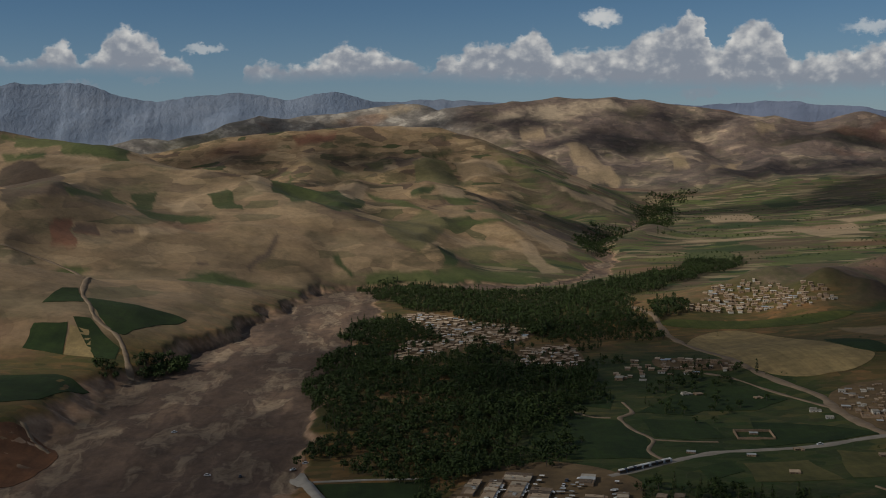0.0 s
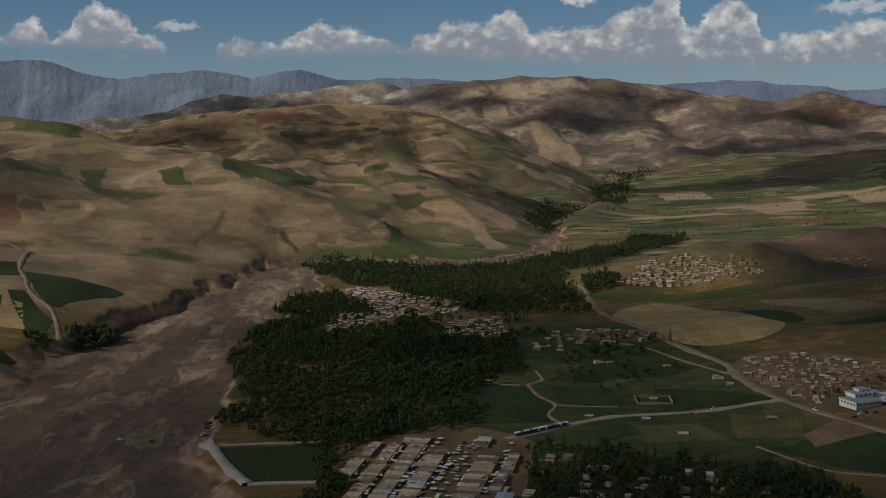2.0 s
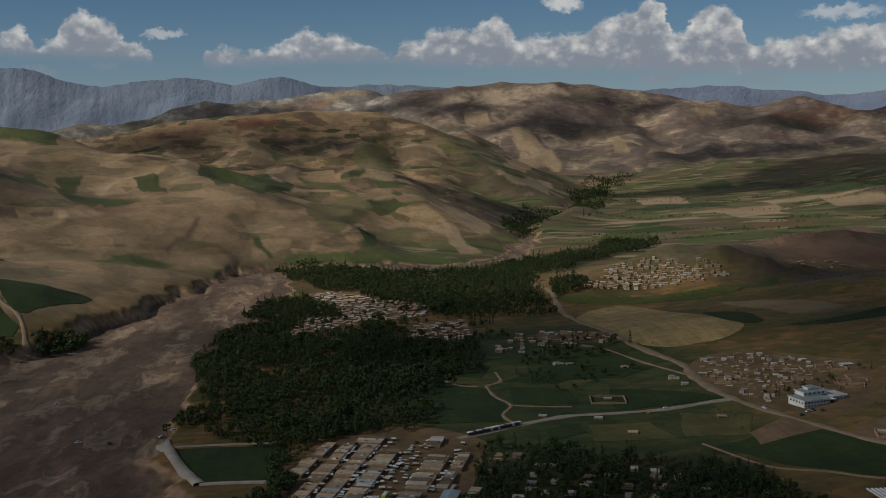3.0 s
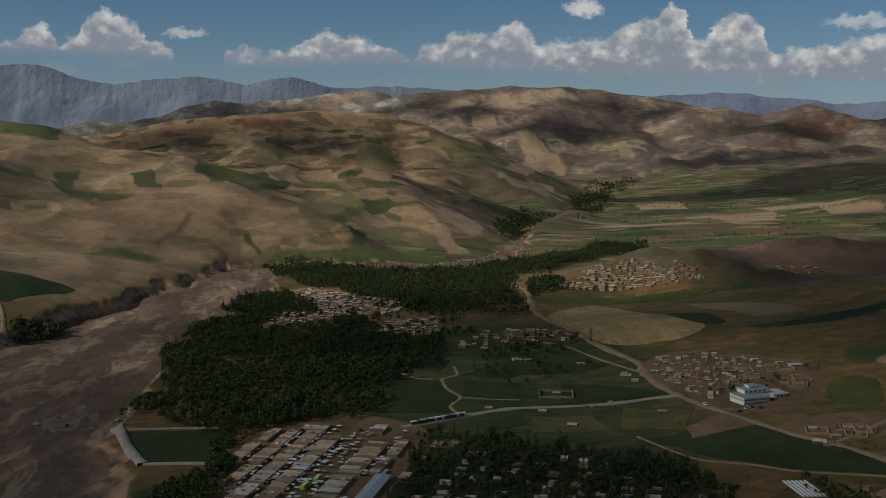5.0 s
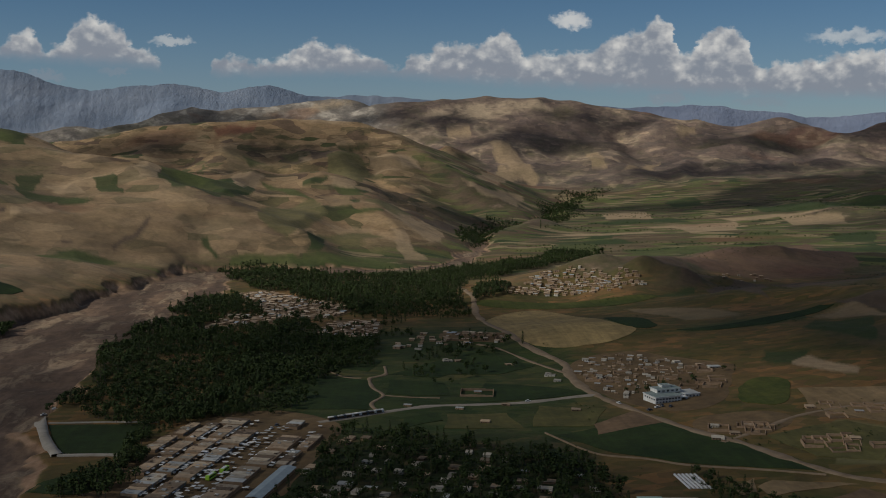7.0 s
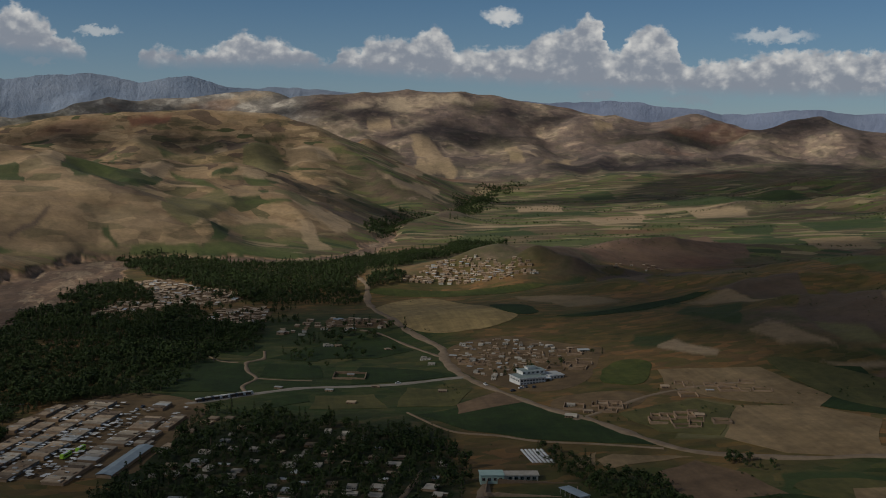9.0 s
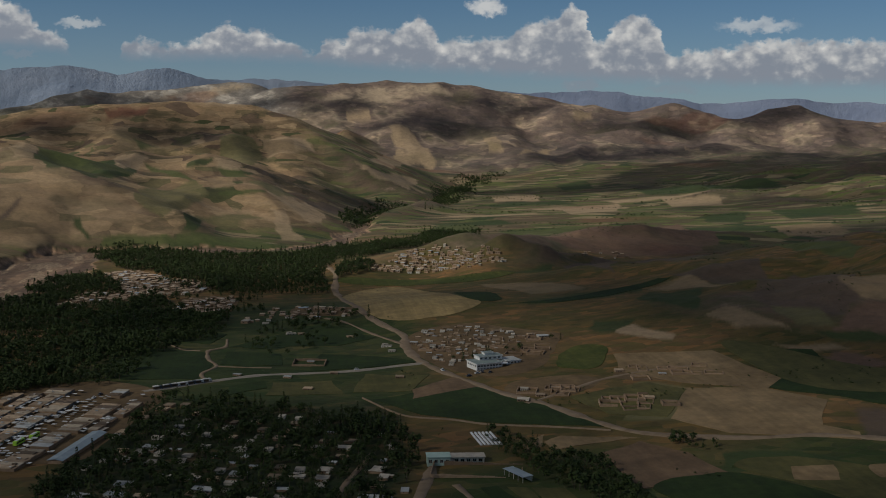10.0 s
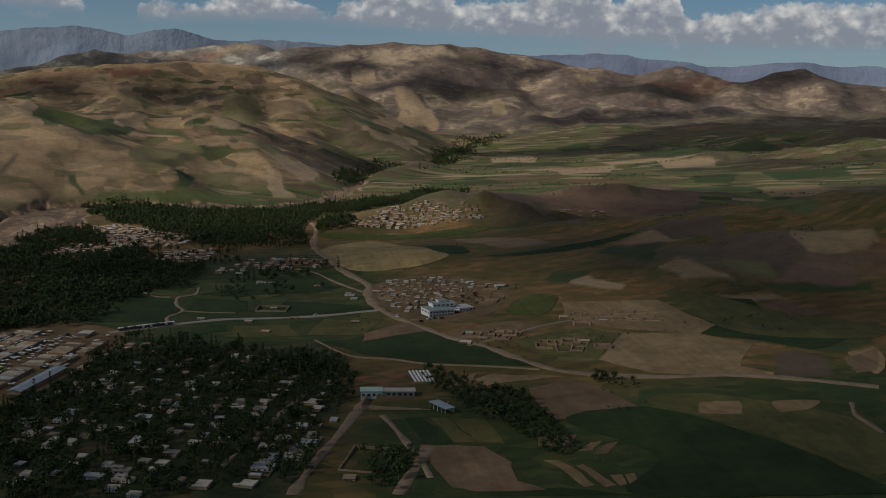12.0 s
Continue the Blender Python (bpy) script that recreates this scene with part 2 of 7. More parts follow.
RIDGES += [
    # ribs on the valley side of the long hill
    ([(330, 3330, 150), (440, 3180, 66), (530, 3070, -6)], 0.6, 26),
    ([(430, 3170, 100), (500, 3010, 30), (560, 2920, -20)], 0.6, 24),
    ([(-20, 3440, 200), (20, 3180, 134), (60, 3000, 90)], 0.5, 40),
    ([(500, 2960, 40), (520, 2800, -6), (520, 2680, -24)], 0.5, 26),
]
# the bed of the river: its middle line and half its width
RIVER = [(-150, 300, 120), (-150, 560, 112), (-132, 720, 76), (-134, 860, 78), (-122, 980, 84), (-105, 1090, 72), (-76, 1200, 66), (-68, 1310, 60), (-62, 1400, 50), (-40, 1480, 40), (40, 1512, 16), (98, 1516, 14), (230, 1546, 15), (310, 1640, 16), (370, 1850, 12), (390, 2060, 12), (454, 2290, 10), (595, 2603, 10), (785, 3278, 8)]


def bump(x, y, cx, cy, h, rx, ry, turn=0):
    c, s = math.cos(radians(turn)), math.sin(radians(turn))
    u, v = ((x - cx) * c + (y - cy) * s) / rx, ((y - cy) * c - (x - cx) * s) / ry
    return h * np.exp(-(u * u + v * v))


def floor_height(x, y):
    z = np.interp(y, [-6000, 300, 600, 1100, 1500, 2000, 2300, 3100, 3400, 3800, 4200, 4700], [6, 6, 1, -7, -11, -16, -28, -31, -10, 44, 84, 110])
    z = z + 0.022 * np.clip(x - 380, 0, 1500) * smooth_step(900, 1600, y)
    z = z + 0.055 * np.clip(x - 290, 0, 900) * (1 - smooth_step(850, 1250, y)) * smooth_step(200, 500, y)
    return z + 12 * (1 - smooth_step(-260, -160, x)) * (1 - smooth_step(1400, 1700, y))


def land(x, y, with_bed=False):
    """The height of the ground, and how far it belongs to the flood bed."""
    x, y = np.asarray(x, float), np.asarray(y, float)
    wx, wy = x + 16 * fractal(x, y, 260, 3, 5), y + 16 * fractal(x, y, 260, 3, 9)
    base = floor_height(x, y)
    k, total, top = 6.0, 0, base
    heights = [base]
    for line, steep, round_ in RIDGES:
        heights.append(crest_height(wx, wy, line, steep, round_))
    top = np.maximum.reduce(heights)
    for h in heights:
        total = total + np.exp((h - top) / k)
    z = top + k * np.log(total) - k * math.log(1.15)
    hilly = smooth_step(4, 40, z - base)
    far = smooth_step(2200, 4200, y)
    low = 1 - smooth_step(130, 230, z - base)
    z = z + hilly * (4 * fractal(x, y, 240, 3, 21, 0.4) - (27 + 10 * far * low) * np.abs(fractal(x, y, 360, 3, 33, 0.36)) - (9 - 4 * far) * np.abs(fractal(x, y, 140, 3, 35, 0.4)) + 9.5 - 1.2 * far + 24 * far * low * fractal(x, y, 300, 3, 37, 0.45))
    z = z + (1 - hilly) * (1.2 * fractal(x, y, 160, 3, 41) + 2.5 * fractal(x, y, 420, 2, 43) * smooth_step(320, 500, x))
    # broken low hills at the head of the valley
    head = smooth_step(3200, 3650, y) * smooth_step(480, 760, x) * (1 - smooth_step(60, 140, z - base))
    z = z + head * (34 * (0.55 - np.abs(fractal(x, y, 300, 3, 93, 0.45))) + 9 * fractal(x, y, 110, 2, 95))
    for k in range(12):
        # rounded foothills, one behind the other
        fx, fy = 560 + 150 * k + 60 * math.sin(4.1 * k), 3780 + 170 * (k % 3) + 40 * math.sin(2.7 * k)
        z = z + bump(x, y, fx, fy, 34 + 14 * math.sin(1.9 * k), 120 + 30 * math.sin(3.7 * k), 80, 25 * math.sin(1.3 * k))
    z = z + bump(x, y, 500, 1235, 13, 30, 22, 20) + bump(x, y, 548, 1215, 11, 22, 16) + bump(x, y, 440, 1300, 8, 34, 20) + bump(x, y, 610, 1260, 8, 30, 20)
    z = z + bump(x, y, 350, 925, 11, 95, 75, 10) + bump(x, y, 520, 1060, 5, 120, 60) + bump(x, y, 900, 2000, 8, 200, 120)
    z = z + 5 * fractal(x, y, 95, 4, 63, 0.55) * smooth_step(430, 560, x) * smooth_step(6, 24, z - base) * (1 - smooth_step(2600, 3200, y))
    # the flood bed is cut in, with torn banks
    d, half = along(x + 9 * fractal(x, y, 60, 3, 3), y + 9 * fractal(x, y, 60, 3, 4), RIVER)
    level = np.interp(y, [300, 600, 1100, 1500, 2000, 2300, 3300], [-3, -4, -10, -14, -20, -33, -36])
    # the slopes beside the upper river come down to it gently
    left_bank = 1 - smooth_step(-130, -70, x)
    gentle = level + 3 + 0.42 * np.maximum(d - half, 0) + 10 * left_bank + 60 * (1 - smooth_step(1300, 1480, y)) * (1 - left_bank)
    z = -8 * np.logaddexp(-z / 8, -gentle / 8)
    bank = np.where(x < -90, 15 + 32 * (1 - smooth_step(860, 980, y)), 7)
    cut = 1 - smooth_step(half - 4, half + bank, d + 9 * fractal(x, y, 38, 4, 8))
    bed = z * (1 - cut) + np.minimum(z, level + 1.4 * fractal(x, y, 40, 4, 55)) * cut
    return (bed, cut) if with_bed else bed

# ---- materials ----
def mat_new(name, rough=0.9):
    m = bpy.data.materials.new(name)
    m.use_nodes = True
    bsdf = m.node_tree.nodes["Principled BSDF"]
    bsdf.inputs["Roughness"].default_value = rough
    bsdf.inputs["Specular IOR Level"].default_value = 0.25
    return m, m.node_tree.nodes, m.node_tree.links, bsdf


def math_node(n, l, op, a, b=None, c=None):
    k = n.new("ShaderNodeMath")
    k.operation = op
    for i, v in enumerate((a, b, c)):
        if v is None:
            continue
        if isinstance(v, (int, float)):
            k.inputs[i].default_value = v
        else:
            l.new(v, k.inputs[i])
    return k.outputs[0]


def mix_node(n, l, fac, a, b, blend="MIX"):
    k = n.new("ShaderNodeMix")
    k.data_type, k.blend_type = "RGBA", blend
    for socket, v in ((k.inputs["Factor"], fac), (k.inputs["A"], a), (k.inputs["B"], b)):
        if isinstance(v, (int, float)):
            socket.default_value = v
        elif isinstance(v, tuple):
            socket.default_value = (*v, 1)
        else:
            l.new(v, socket)
    return [o for o in k.outputs if o.type == "RGBA"][0]


def ramp_node(n, l, fac, stops, steps=False):
    k = n.new("ShaderNodeValToRGB")
    k.color_ramp.interpolation = "CONSTANT" if steps else "LINEAR"
    while len(k.color_ramp.elements) < len(stops):
        k.color_ramp.elements.new(0.5)
    for e, (at, colour) in zip(k.color_ramp.elements, stops):
        e.position, e.color = at, (*colour, 1)
    l.new(fac, k.inputs[0])
    return k.outputs[0]


def place_node(n, l, sx, sy, sz, turn=0.0, tilt=0.0):
    """The place in the world, scaled to cells of that many metres."""
    g, m = n.new("ShaderNodeNewGeometry"), n.new("ShaderNodeMapping")
    m.vector_type = "POINT"
    m.inputs["Scale"].default_value = (1 / sx, 1 / sy, 1 / sz)
    m.inputs["Rotation"].default_value = (radians(tilt), 0, radians(turn))
    l.new(g.outputs["Position"], m.inputs[0])
    return m.outputs[0]


def noise_node(n, l, vec, scale=1.0, detail=4.0, rough=0.55):
    k = n.new("ShaderNodeTexNoise")
    k.inputs["Scale"].default_value, k.inputs["Detail"].default_value, k.inputs["Roughness"].default_value = scale, detail, rough
    l.new(vec, k.inputs["Vector"])
    return k.outputs["Fac"], k.outputs["Color"]


def cells_node(n, l, vec, feature="F1", rand=1.0):
    k = n.new("ShaderNodeTexVoronoi")
    k.feature, k.voronoi_dimensions = feature, "2D"
    k.inputs["Randomness"].default_value = rand
    l.new(vec, k.inputs["Vector"])
    return k


def bump_node(n, l, bsdf, height, distance, strength=0.6):
    k = n.new("ShaderNodeBump")
    k.inputs["Strength"].default_value, k.inputs["Distance"].default_value = strength, distance
    l.new(height, k.inputs["Height"])
    l.new(k.outputs[0], bsdf.inputs["Normal"])


def warped(n, l, vec, size, amount):
    """The same place, pushed about by noise."""
    _, col = noise_node(n, l, vec, size, 3)
    k = n.new("ShaderNodeVectorMath")
    k.operation = "MULTIPLY_ADD"
    l.new(col, k.inputs[0])
    k.inputs[1].default_value = (amount, amount, 0)
    l.new(vec, k.inputs[2])
    return k.outputs[0]


SOIL, TAN, BROWN, RED = (0.19, 0.125, 0.072), (0.36, 0.245, 0.135), (0.15, 0.095, 0.06), (0.20, 0.085, 0.05)
GREEN, OLIVE, DARK_GREEN = (0.05, 0.075, 0.022), (0.125, 0.115, 0.045), (0.022, 0.042, 0.014)


def attr_node(n, name):
    k = n.new("ShaderNodeAttribute")
    k.attribute_name = name
    return k.outputs["Fac"]


def mat_ground():
    m, n, l, bsdf = mat_new("hill_soil", 0.95)
    # ploughed and fallow plots on the slopes
    v = warped(n, l, place_node(n, l, 230, 330, 60, 16, -40), 1.1, 0.75)
    plots = cells_node(n, l, v)
    sep = n.new("ShaderNodeSeparateColor")
    l.new(plots.outputs["Color"], sep.inputs[0])
    slope_col = ramp_node(n, l, sep.outputs[0], [(0, (0.35, 0.24, 0.135)), (0.2, (0.30, 0.2, 0.114)), (0.38, (0.205, 0.138, 0.08)), (0.48, (0.42, 0.295, 0.172)), (0.56, (0.24, 0.165, 0.096)), (0.68, (0.15, 0.125, 0.062)), (0.76, (0.29, 0.196, 0.112)), (0.88, (0.085, 0.09, 0.036)), (0.93, (0.15, 0.10, 0.066))], True)
    v1 = warped(n, l, place_node(n, l, 110, 150, 26, -12, -40), 1.0, 0.6)
    small = cells_node(n, l, v1)
    sep1 = n.new("ShaderNodeSeparateColor")
    l.new(small.outputs["Color"], sep1.inputs[0])
    slope_col = mix_node(n, l, 0.4, slope_col, ramp_node(n, l, sep1.outputs[0], [(0, (1, 1, 1)), (0.4, (0.82, 0.8, 0.76)), (0.62, (1.14, 1.12, 1.08)), (0.8, (0.66, 0.68, 0.6)), (0.9, (1.0, 1.0, 0.98))], True), "MULTIPLY")
    # banks between the plots
    bund = cells_node(n, l, v, "DISTANCE_TO_EDGE")
    slope_col = mix_node(n, l, 0.3, slope_col, ramp_node(n, l, bund.outputs["Distance"], [(0.0, (0.62, 0.62, 0.56)), (0.02, (0.7, 0.7, 0.64)), (0.04, (1, 1, 1))]), "MULTIPLY")
    # thorn scrub and pale bare shoulders
    fs, _ = noise_node(n, l, warped(n, l, place_node(n, l, 130, 150, 40, 10, -35), 1.2, 0.7), 1, 5, 0.62)
    slope_col = mix_node(n, l, math_node(n, l, "MULTIPLY", ramp_node(n, l, fs, [(0.545, (0, 0, 0)), (0.6, (1, 1, 1))]), 0.62), slope_col, (0.065, 0.062, 0.03))
    slope_col = mix_node(n, l, math_node(n, l, "MULTIPLY", ramp_node(n, l, fs, [(0.36, (1, 1, 1)), (0.42, (0, 0, 0))]), 0.6), slope_col, (0.45, 0.32, 0.19))
    # the near hill is mixed towards a smooth pale tan, the hills behind it stay browner
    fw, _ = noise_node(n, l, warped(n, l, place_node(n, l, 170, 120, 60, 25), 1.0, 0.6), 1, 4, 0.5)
    near_tan = ramp_node(n, l, fw, [(0.3, (0.13, 0.1, 0.052)), (0.42, (0.2, 0.145, 0.083)), (0.52, (0.27, 0.193, 0.114)), (0.6, (0.35, 0.256, 0.155)), (0.7, (0.22, 0.158, 0.092))])
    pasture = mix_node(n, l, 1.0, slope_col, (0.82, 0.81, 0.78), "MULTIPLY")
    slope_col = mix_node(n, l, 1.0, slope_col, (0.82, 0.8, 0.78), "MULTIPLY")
    slope_col = mix_node(n, l, math_node(n, l, "MULTIPLY", attr_node(n, "near_tan"), 0.42), mix_node(n, l, attr_node(n, "near_tan"), pasture, slope_col), near_tan)
    # long narrow fields on the valley floor
    v2 = warped(n, l, place_node(n, l, 270, 95, 1500, -10), 0.7, 0.6)
    strips = cells_node(n, l, v2)
    sep2 = n.new("ShaderNodeSeparateColor")
    l.new(strips.outputs["Color"], sep2.inputs[0])
    floor_col = ramp_node(n, l, sep2.outputs[0], [(0, (0.0962, 0.076, 0.0385)), (0.14, (0.111, 0.12, 0.037)), (0.3, (0.148, 0.112, 0.0592)), (0.42, (0.037, 0.0544, 0.0178)), (0.52, (0.0962, 0.08, 0.0385)), (0.66, (0.237, 0.184, 0.0999)), (0.78, (0.0888, 0.1, 0.0296)), (0.9, (0.111, 0.076, 0.0444))], True)
    f0, _ = noise_node(n, l, place_node(n, l, 130, 90, 200), 1, 5, 0.6)
    meadow = ramp_node(n, l, f0, [(0.3, (0.0638, 0.0549, 0.0149)), (0.45, (0.105, 0.0753, 0.0242)), (0.58, (0.155, 0.0925, 0.0369)), (0.72, (0.201, 0.118, 0.049))])
    lush = ramp_node(n, l, f0, [(0.3, (0.024, 0.04, 0.0096)), (0.5, (0.044, 0.0576, 0.0154)), (0.7, (0.088, 0.076, 0.0288))])
    meadow = mix_node(n, l, attr_node(n, "lush"), meadow, lush)
    f9, _ = noise_node(n, l, place_node(n, l, 22, 22, 22), 1, 4, 0.6)
    garden = ramp_node(n, l, f9, [(0.35, (0.016, 0.0264, 0.00704)), (0.52, (0.028, 0.0384, 0.0109)), (0.64, (0.08, 0.06, 0.0288))])
    meadow = mix_node(n, l, attr_node(n, "garden"), meadow, garden)
    # small plots, ditches and baulks round the town
    v4 = warped(n, l, place_node(n, l, 62, 34, 600, -14), 0.7, 0.45)
    small_plots, baulks = cells_node(n, l, v4), cells_node(n, l, v4, "DISTANCE_TO_EDGE")
    sep4 = n.new("ShaderNodeSeparateColor")
    l.new(small_plots.outputs["Color"], sep4.inputs[0])
    meadow = mix_node(n, l, 0.75, meadow, ramp_node(n, l, sep4.outputs[0], [(0, (0.9, 0.95, 0.8)), (0.2, (0.55, 0.72, 0.5)), (0.38, (1.25, 1.1, 1.0)), (0.5, (0.8, 0.8, 0.75)), (0.64, (0.62, 0.85, 0.55)), (0.78, (1.5, 1.25, 1.1)), (0.88, (1.0, 1.0, 0.95))], True), "MULTIPLY")
    meadow = mix_node(n, l, math_node(n, l, "MULTIPLY", ramp_node(n, l, baulks.outputs["Distance"], [(0.01, (1, 1, 1)), (0.035, (0, 0, 0))]), 0.4), meadow, (0.085, 0.07, 0.038))
    floor_col = mix_node(n, l, attr_node(n, "near"), floor_col, meadow)
    col = mix_node(n, l, attr_node(n, "hill"), floor_col, slope_col)
    # far hills: mauve-brown earth tinted with haze, pale dry spots doubling as sunlit patches
    f8, _ = noise_node(n, l, warped(n, l, place_node(n, l, 170, 200, 110, 12), 1.0, 0.6), 1, 3, 0.5)
    mauve = ramp_node(n, l, f8, [(0.3, (0.096, 0.0736, 0.0704)), (0.47, (0.144, 0.108, 0.096)), (0.55, (0.184, 0.138, 0.114)), (0.615, (0.336, 0.256, 0.184)), (0.66, (0.176, 0.136, 0.108)), (0.76, (0.104, 0.0944, 0.06))])
    v3 = warped(n, l, place_node(n, l, 120, 170, 34, 10, -40), 0.8, 0.4)
    sep3 = n.new("ShaderNodeSeparateColor")
    l.new(cells_node(n, l, v3).outputs["Color"], sep3.inputs[0])
    mauve = mix_node(n, l, 0.6, mauve, ramp_node(n, l, sep3.outputs[0], [(0, (0.9, 0.88, 0.88)), (0.3, (0.62, 0.6, 0.62)), (0.5, (1.15, 1.12, 1.05)), (0.68, (0.75, 0.8, 0.72)), (0.84, (1.75, 1.65, 1.45)), (0.93, (0.85, 0.85, 0.85))], True), "MULTIPLY")
    col = mix_node(n, l, attr_node(n, "far"), col, mauve)
    fg, _ = noise_node(n, l, warped(n, l, place_node(n, l, 70, 110, 40, 20), 1.3, 0.8), 1, 5, 0.62)
    col = mix_node(n, l, attr_node(n, "chalk"), col, ramp_node(n, l, fg, [(0.34, (0.11, 0.1, 0.09)), (0.48, (0.19, 0.17, 0.145)), (0.56, (0.27, 0.24, 0.2)), (0.64, (0.46, 0.41, 0.34))]))
    # bare stony ground
    f1, _ = noise_node(n, l, place_node(n, l, 60, 60, 60), 1, 6, 0.65)
    stony = ramp_node(n, l, f1, [(0.3, (0.06, 0.046, 0.033)), (0.46, (0.12, 0.082, 0.055)), (0.56, (0.085, 0.075, 0.038)), (0.64, (0.14, 0.1, 0.066)), (0.74, (0.3, 0.225, 0.16))])
    col = mix_node(n, l, attr_node(n, "wild"), col, stony)
    for crop, colour in (("green", (0.035, 0.055, 0.016)), ("grass", (0.075, 0.09, 0.028)), ("straw", (0.35, 0.25, 0.15)), ("red", (0.16, 0.07, 0.042)), ("brown", (0.10, 0.07, 0.05)), ("olive", (0.13, 0.115, 0.05)), ("tan", (0.26, 0.18, 0.1)), ("redsoil", (0.15, 0.09, 0.06))):
        col = mix_node(n, l, math_node(n, l, "MULTIPLY", attr_node(n, "plot_" + crop), 0.88), col, colour)
    # pale patches on the highest ground, partly painted in for its sunlit crest
    fp, _ = noise_node(n, l, warped(n, l, place_node(n, l, 90, 140, 60, 8), 1.2, 0.6), 1, 4, 0.6)
    col = mix_node(n, l, math_node(n, l, "MULTIPLY", attr_node(n, "plot_pale"), ramp_node(n, l, fp, [(0.4, (0.15, 0.15, 0.15)), (0.55, (0.95, 0.95, 0.95))])), col, (0.42, 0.32, 0.215))
    # stains of two sizes, grass in hollows
    f2, _ = noise_node(n, l, place_node(n, l, 300, 300, 160), 1, 5, 0.6)
    col = mix_node(n, l, math_node(n, l, "MULTIPLY", ramp_node(n, l, f2, [(0.54, (0, 0, 0)), (0.70, (1, 1, 1))]), 0.45), col, (0.10, 0.095, 0.04))
    f6, _ = noise_node(n, l, warped(n, l, place_node(n, l, 420, 260, 200, 15), 1.2, 0.5), 1, 3, 0.5)
    col = mix_node(n, l, math_node(n, l, "MULTIPLY", ramp_node(n, l, f6, [(0.62, (0, 0, 0)), (0.68, (1, 1, 1))]), 0.4), col, RED)
    # the flood bed: grey-brown mud drawn out into tongues
    f5, _ = noise_node(n, l, warped(n, l, place_node(n, l, 30, 75, 40, -6), 1.4, 1.2), 1, 7, 0.62)
    mud = ramp_node(n, l, f5, [(0.25, (0.085, 0.055, 0.038)), (0.42, (0.18, 0.12, 0.084)), (0.52, (0.12, 0.08, 0.057)), (0.60, (0.27, 0.2, 0.138)), (0.66, (0.16, 0.11, 0.077)), (0.8, (0.21, 0.145, 0.1))])
    ft, _ = noise_node(n, l, warped(n, l, place_node(n, l, 42, 190, 60, -8), 1.6, 0.9), 1, 5, 0.55)
    mud = mix_node(n, l, 0.85, mud, ramp_node(n, l, ft, [(0.34, (0.46, 0.44, 0.43)), (0.47, (0.7, 0.69, 0.67)), (0.53, (0.84, 0.83, 0.81)), (0.6, (1.4, 1.36, 1.24)), (0.68, (0.78, 0.77, 0.74))]), "MULTIPLY")
    f7, _ = noise_node(n, l, place_node(n, l, 14, 14, 9), 1, 5, 0.6)
    torn = ramp_node(n, l, f7, [(0.3, (0.19, 0.11, 0.066)), (0.5, (0.3, 0.185, 0.112)), (0.7, (0.4, 0.265, 0.17))])
    col = mix_node(n, l, attr_node(n, "torn"), col, torn)
    col = mix_node(n, l, attr_node(n, "bed"), col, mud)
    f3, _ = noise_node(n, l, place_node(n, l, 18, 18, 18), 1, 6, 0.7)
    col = mix_node(n, l, 0.55, col, ramp_node(n, l, f3, [(0.25, (0.5, 0.49, 0.47)), (0.5, (0.95, 0.95, 0.95)), (0.75, (1.35, 1.31, 1.23))]), "MULTIPLY")
    fa, _ = noise_node(n, l, place_node(n, l, 6, 6, 6), 1, 5, 0.7)
    col = mix_node(n, l, 0.4, col, ramp_node(n, l, fa, [(0.3, (0.66, 0.66, 0.64)), (0.5, (1, 1, 1)), (0.72, (1.28, 1.26, 1.2))]), "MULTIPLY")
    l.new(col, bsdf.inputs["Base Color"])
    f4, _ = noise_node(n, l, place_node(n, l, 12, 12, 12), 1, 8, 0.6)
    bump_node(n, l, bsdf, f4, 1.6, 0.5)
    return m


# plots on the far slopes, by crop: corners on the plan; some paint lit or shaded faces
FAR_PLOTS = {}
FAR_PLOTS.setdefault("green", []).extend([
    [(-400, 1795), (-379, 1871), (-365, 1748), (-385, 1726)],
    [(-296, 1871), (-260, 1892), (-231, 1772), (-268, 1782)],
    [(-111, 2027), (-53, 2195), (-41, 1978), (-93, 1965)],
    [(50, 1565), (147, 1572), (252, 1599), (226, 1507), (65, 1528)],
    [(132, 2000), (155, 1988), (154, 2010), (133, 2050)],
    [(500, 1901), (640, 1960), (660, 1880), (520, 1840)],
    [(900, 1750), (1100, 1740), (1110, 1670), (910, 1680)],
    [(1200, 2600), (1500, 2700), (1520, 2560), (1230, 2480)],
    [(700, 2450), (900, 2500), (920, 2400), (720, 2360)],
])
FAR_PLOTS.setdefault("green", []).extend([
    [(-408, 1839), (-381, 1871), (-375, 1797), (-388, 1763)],
    [(-382, 1736), (-324, 1709), (-314, 1615), (-358, 1660)],
    [(-323, 1705), (-266, 1727), (-274, 1706), (-308, 1659)],
    [(-294, 1874), (-259, 1867), (-230, 1764), (-271, 1795)],
    [(-133, 1952), (-108, 2255), (-54, 2006), (-80, 1777)],
    [(-81, 1612), (-72, 1618), (-51, 1558), (-56, 1552)],
    [(-168, 1843), (-160, 1977), (-130, 1785), (-151, 1785)],
    [(-109, 1803), (-88, 2208), (-50, 1976), (-80, 1777)],
    [(78, 1703), (110, 1726), (100, 1596), (81, 1590)],
])
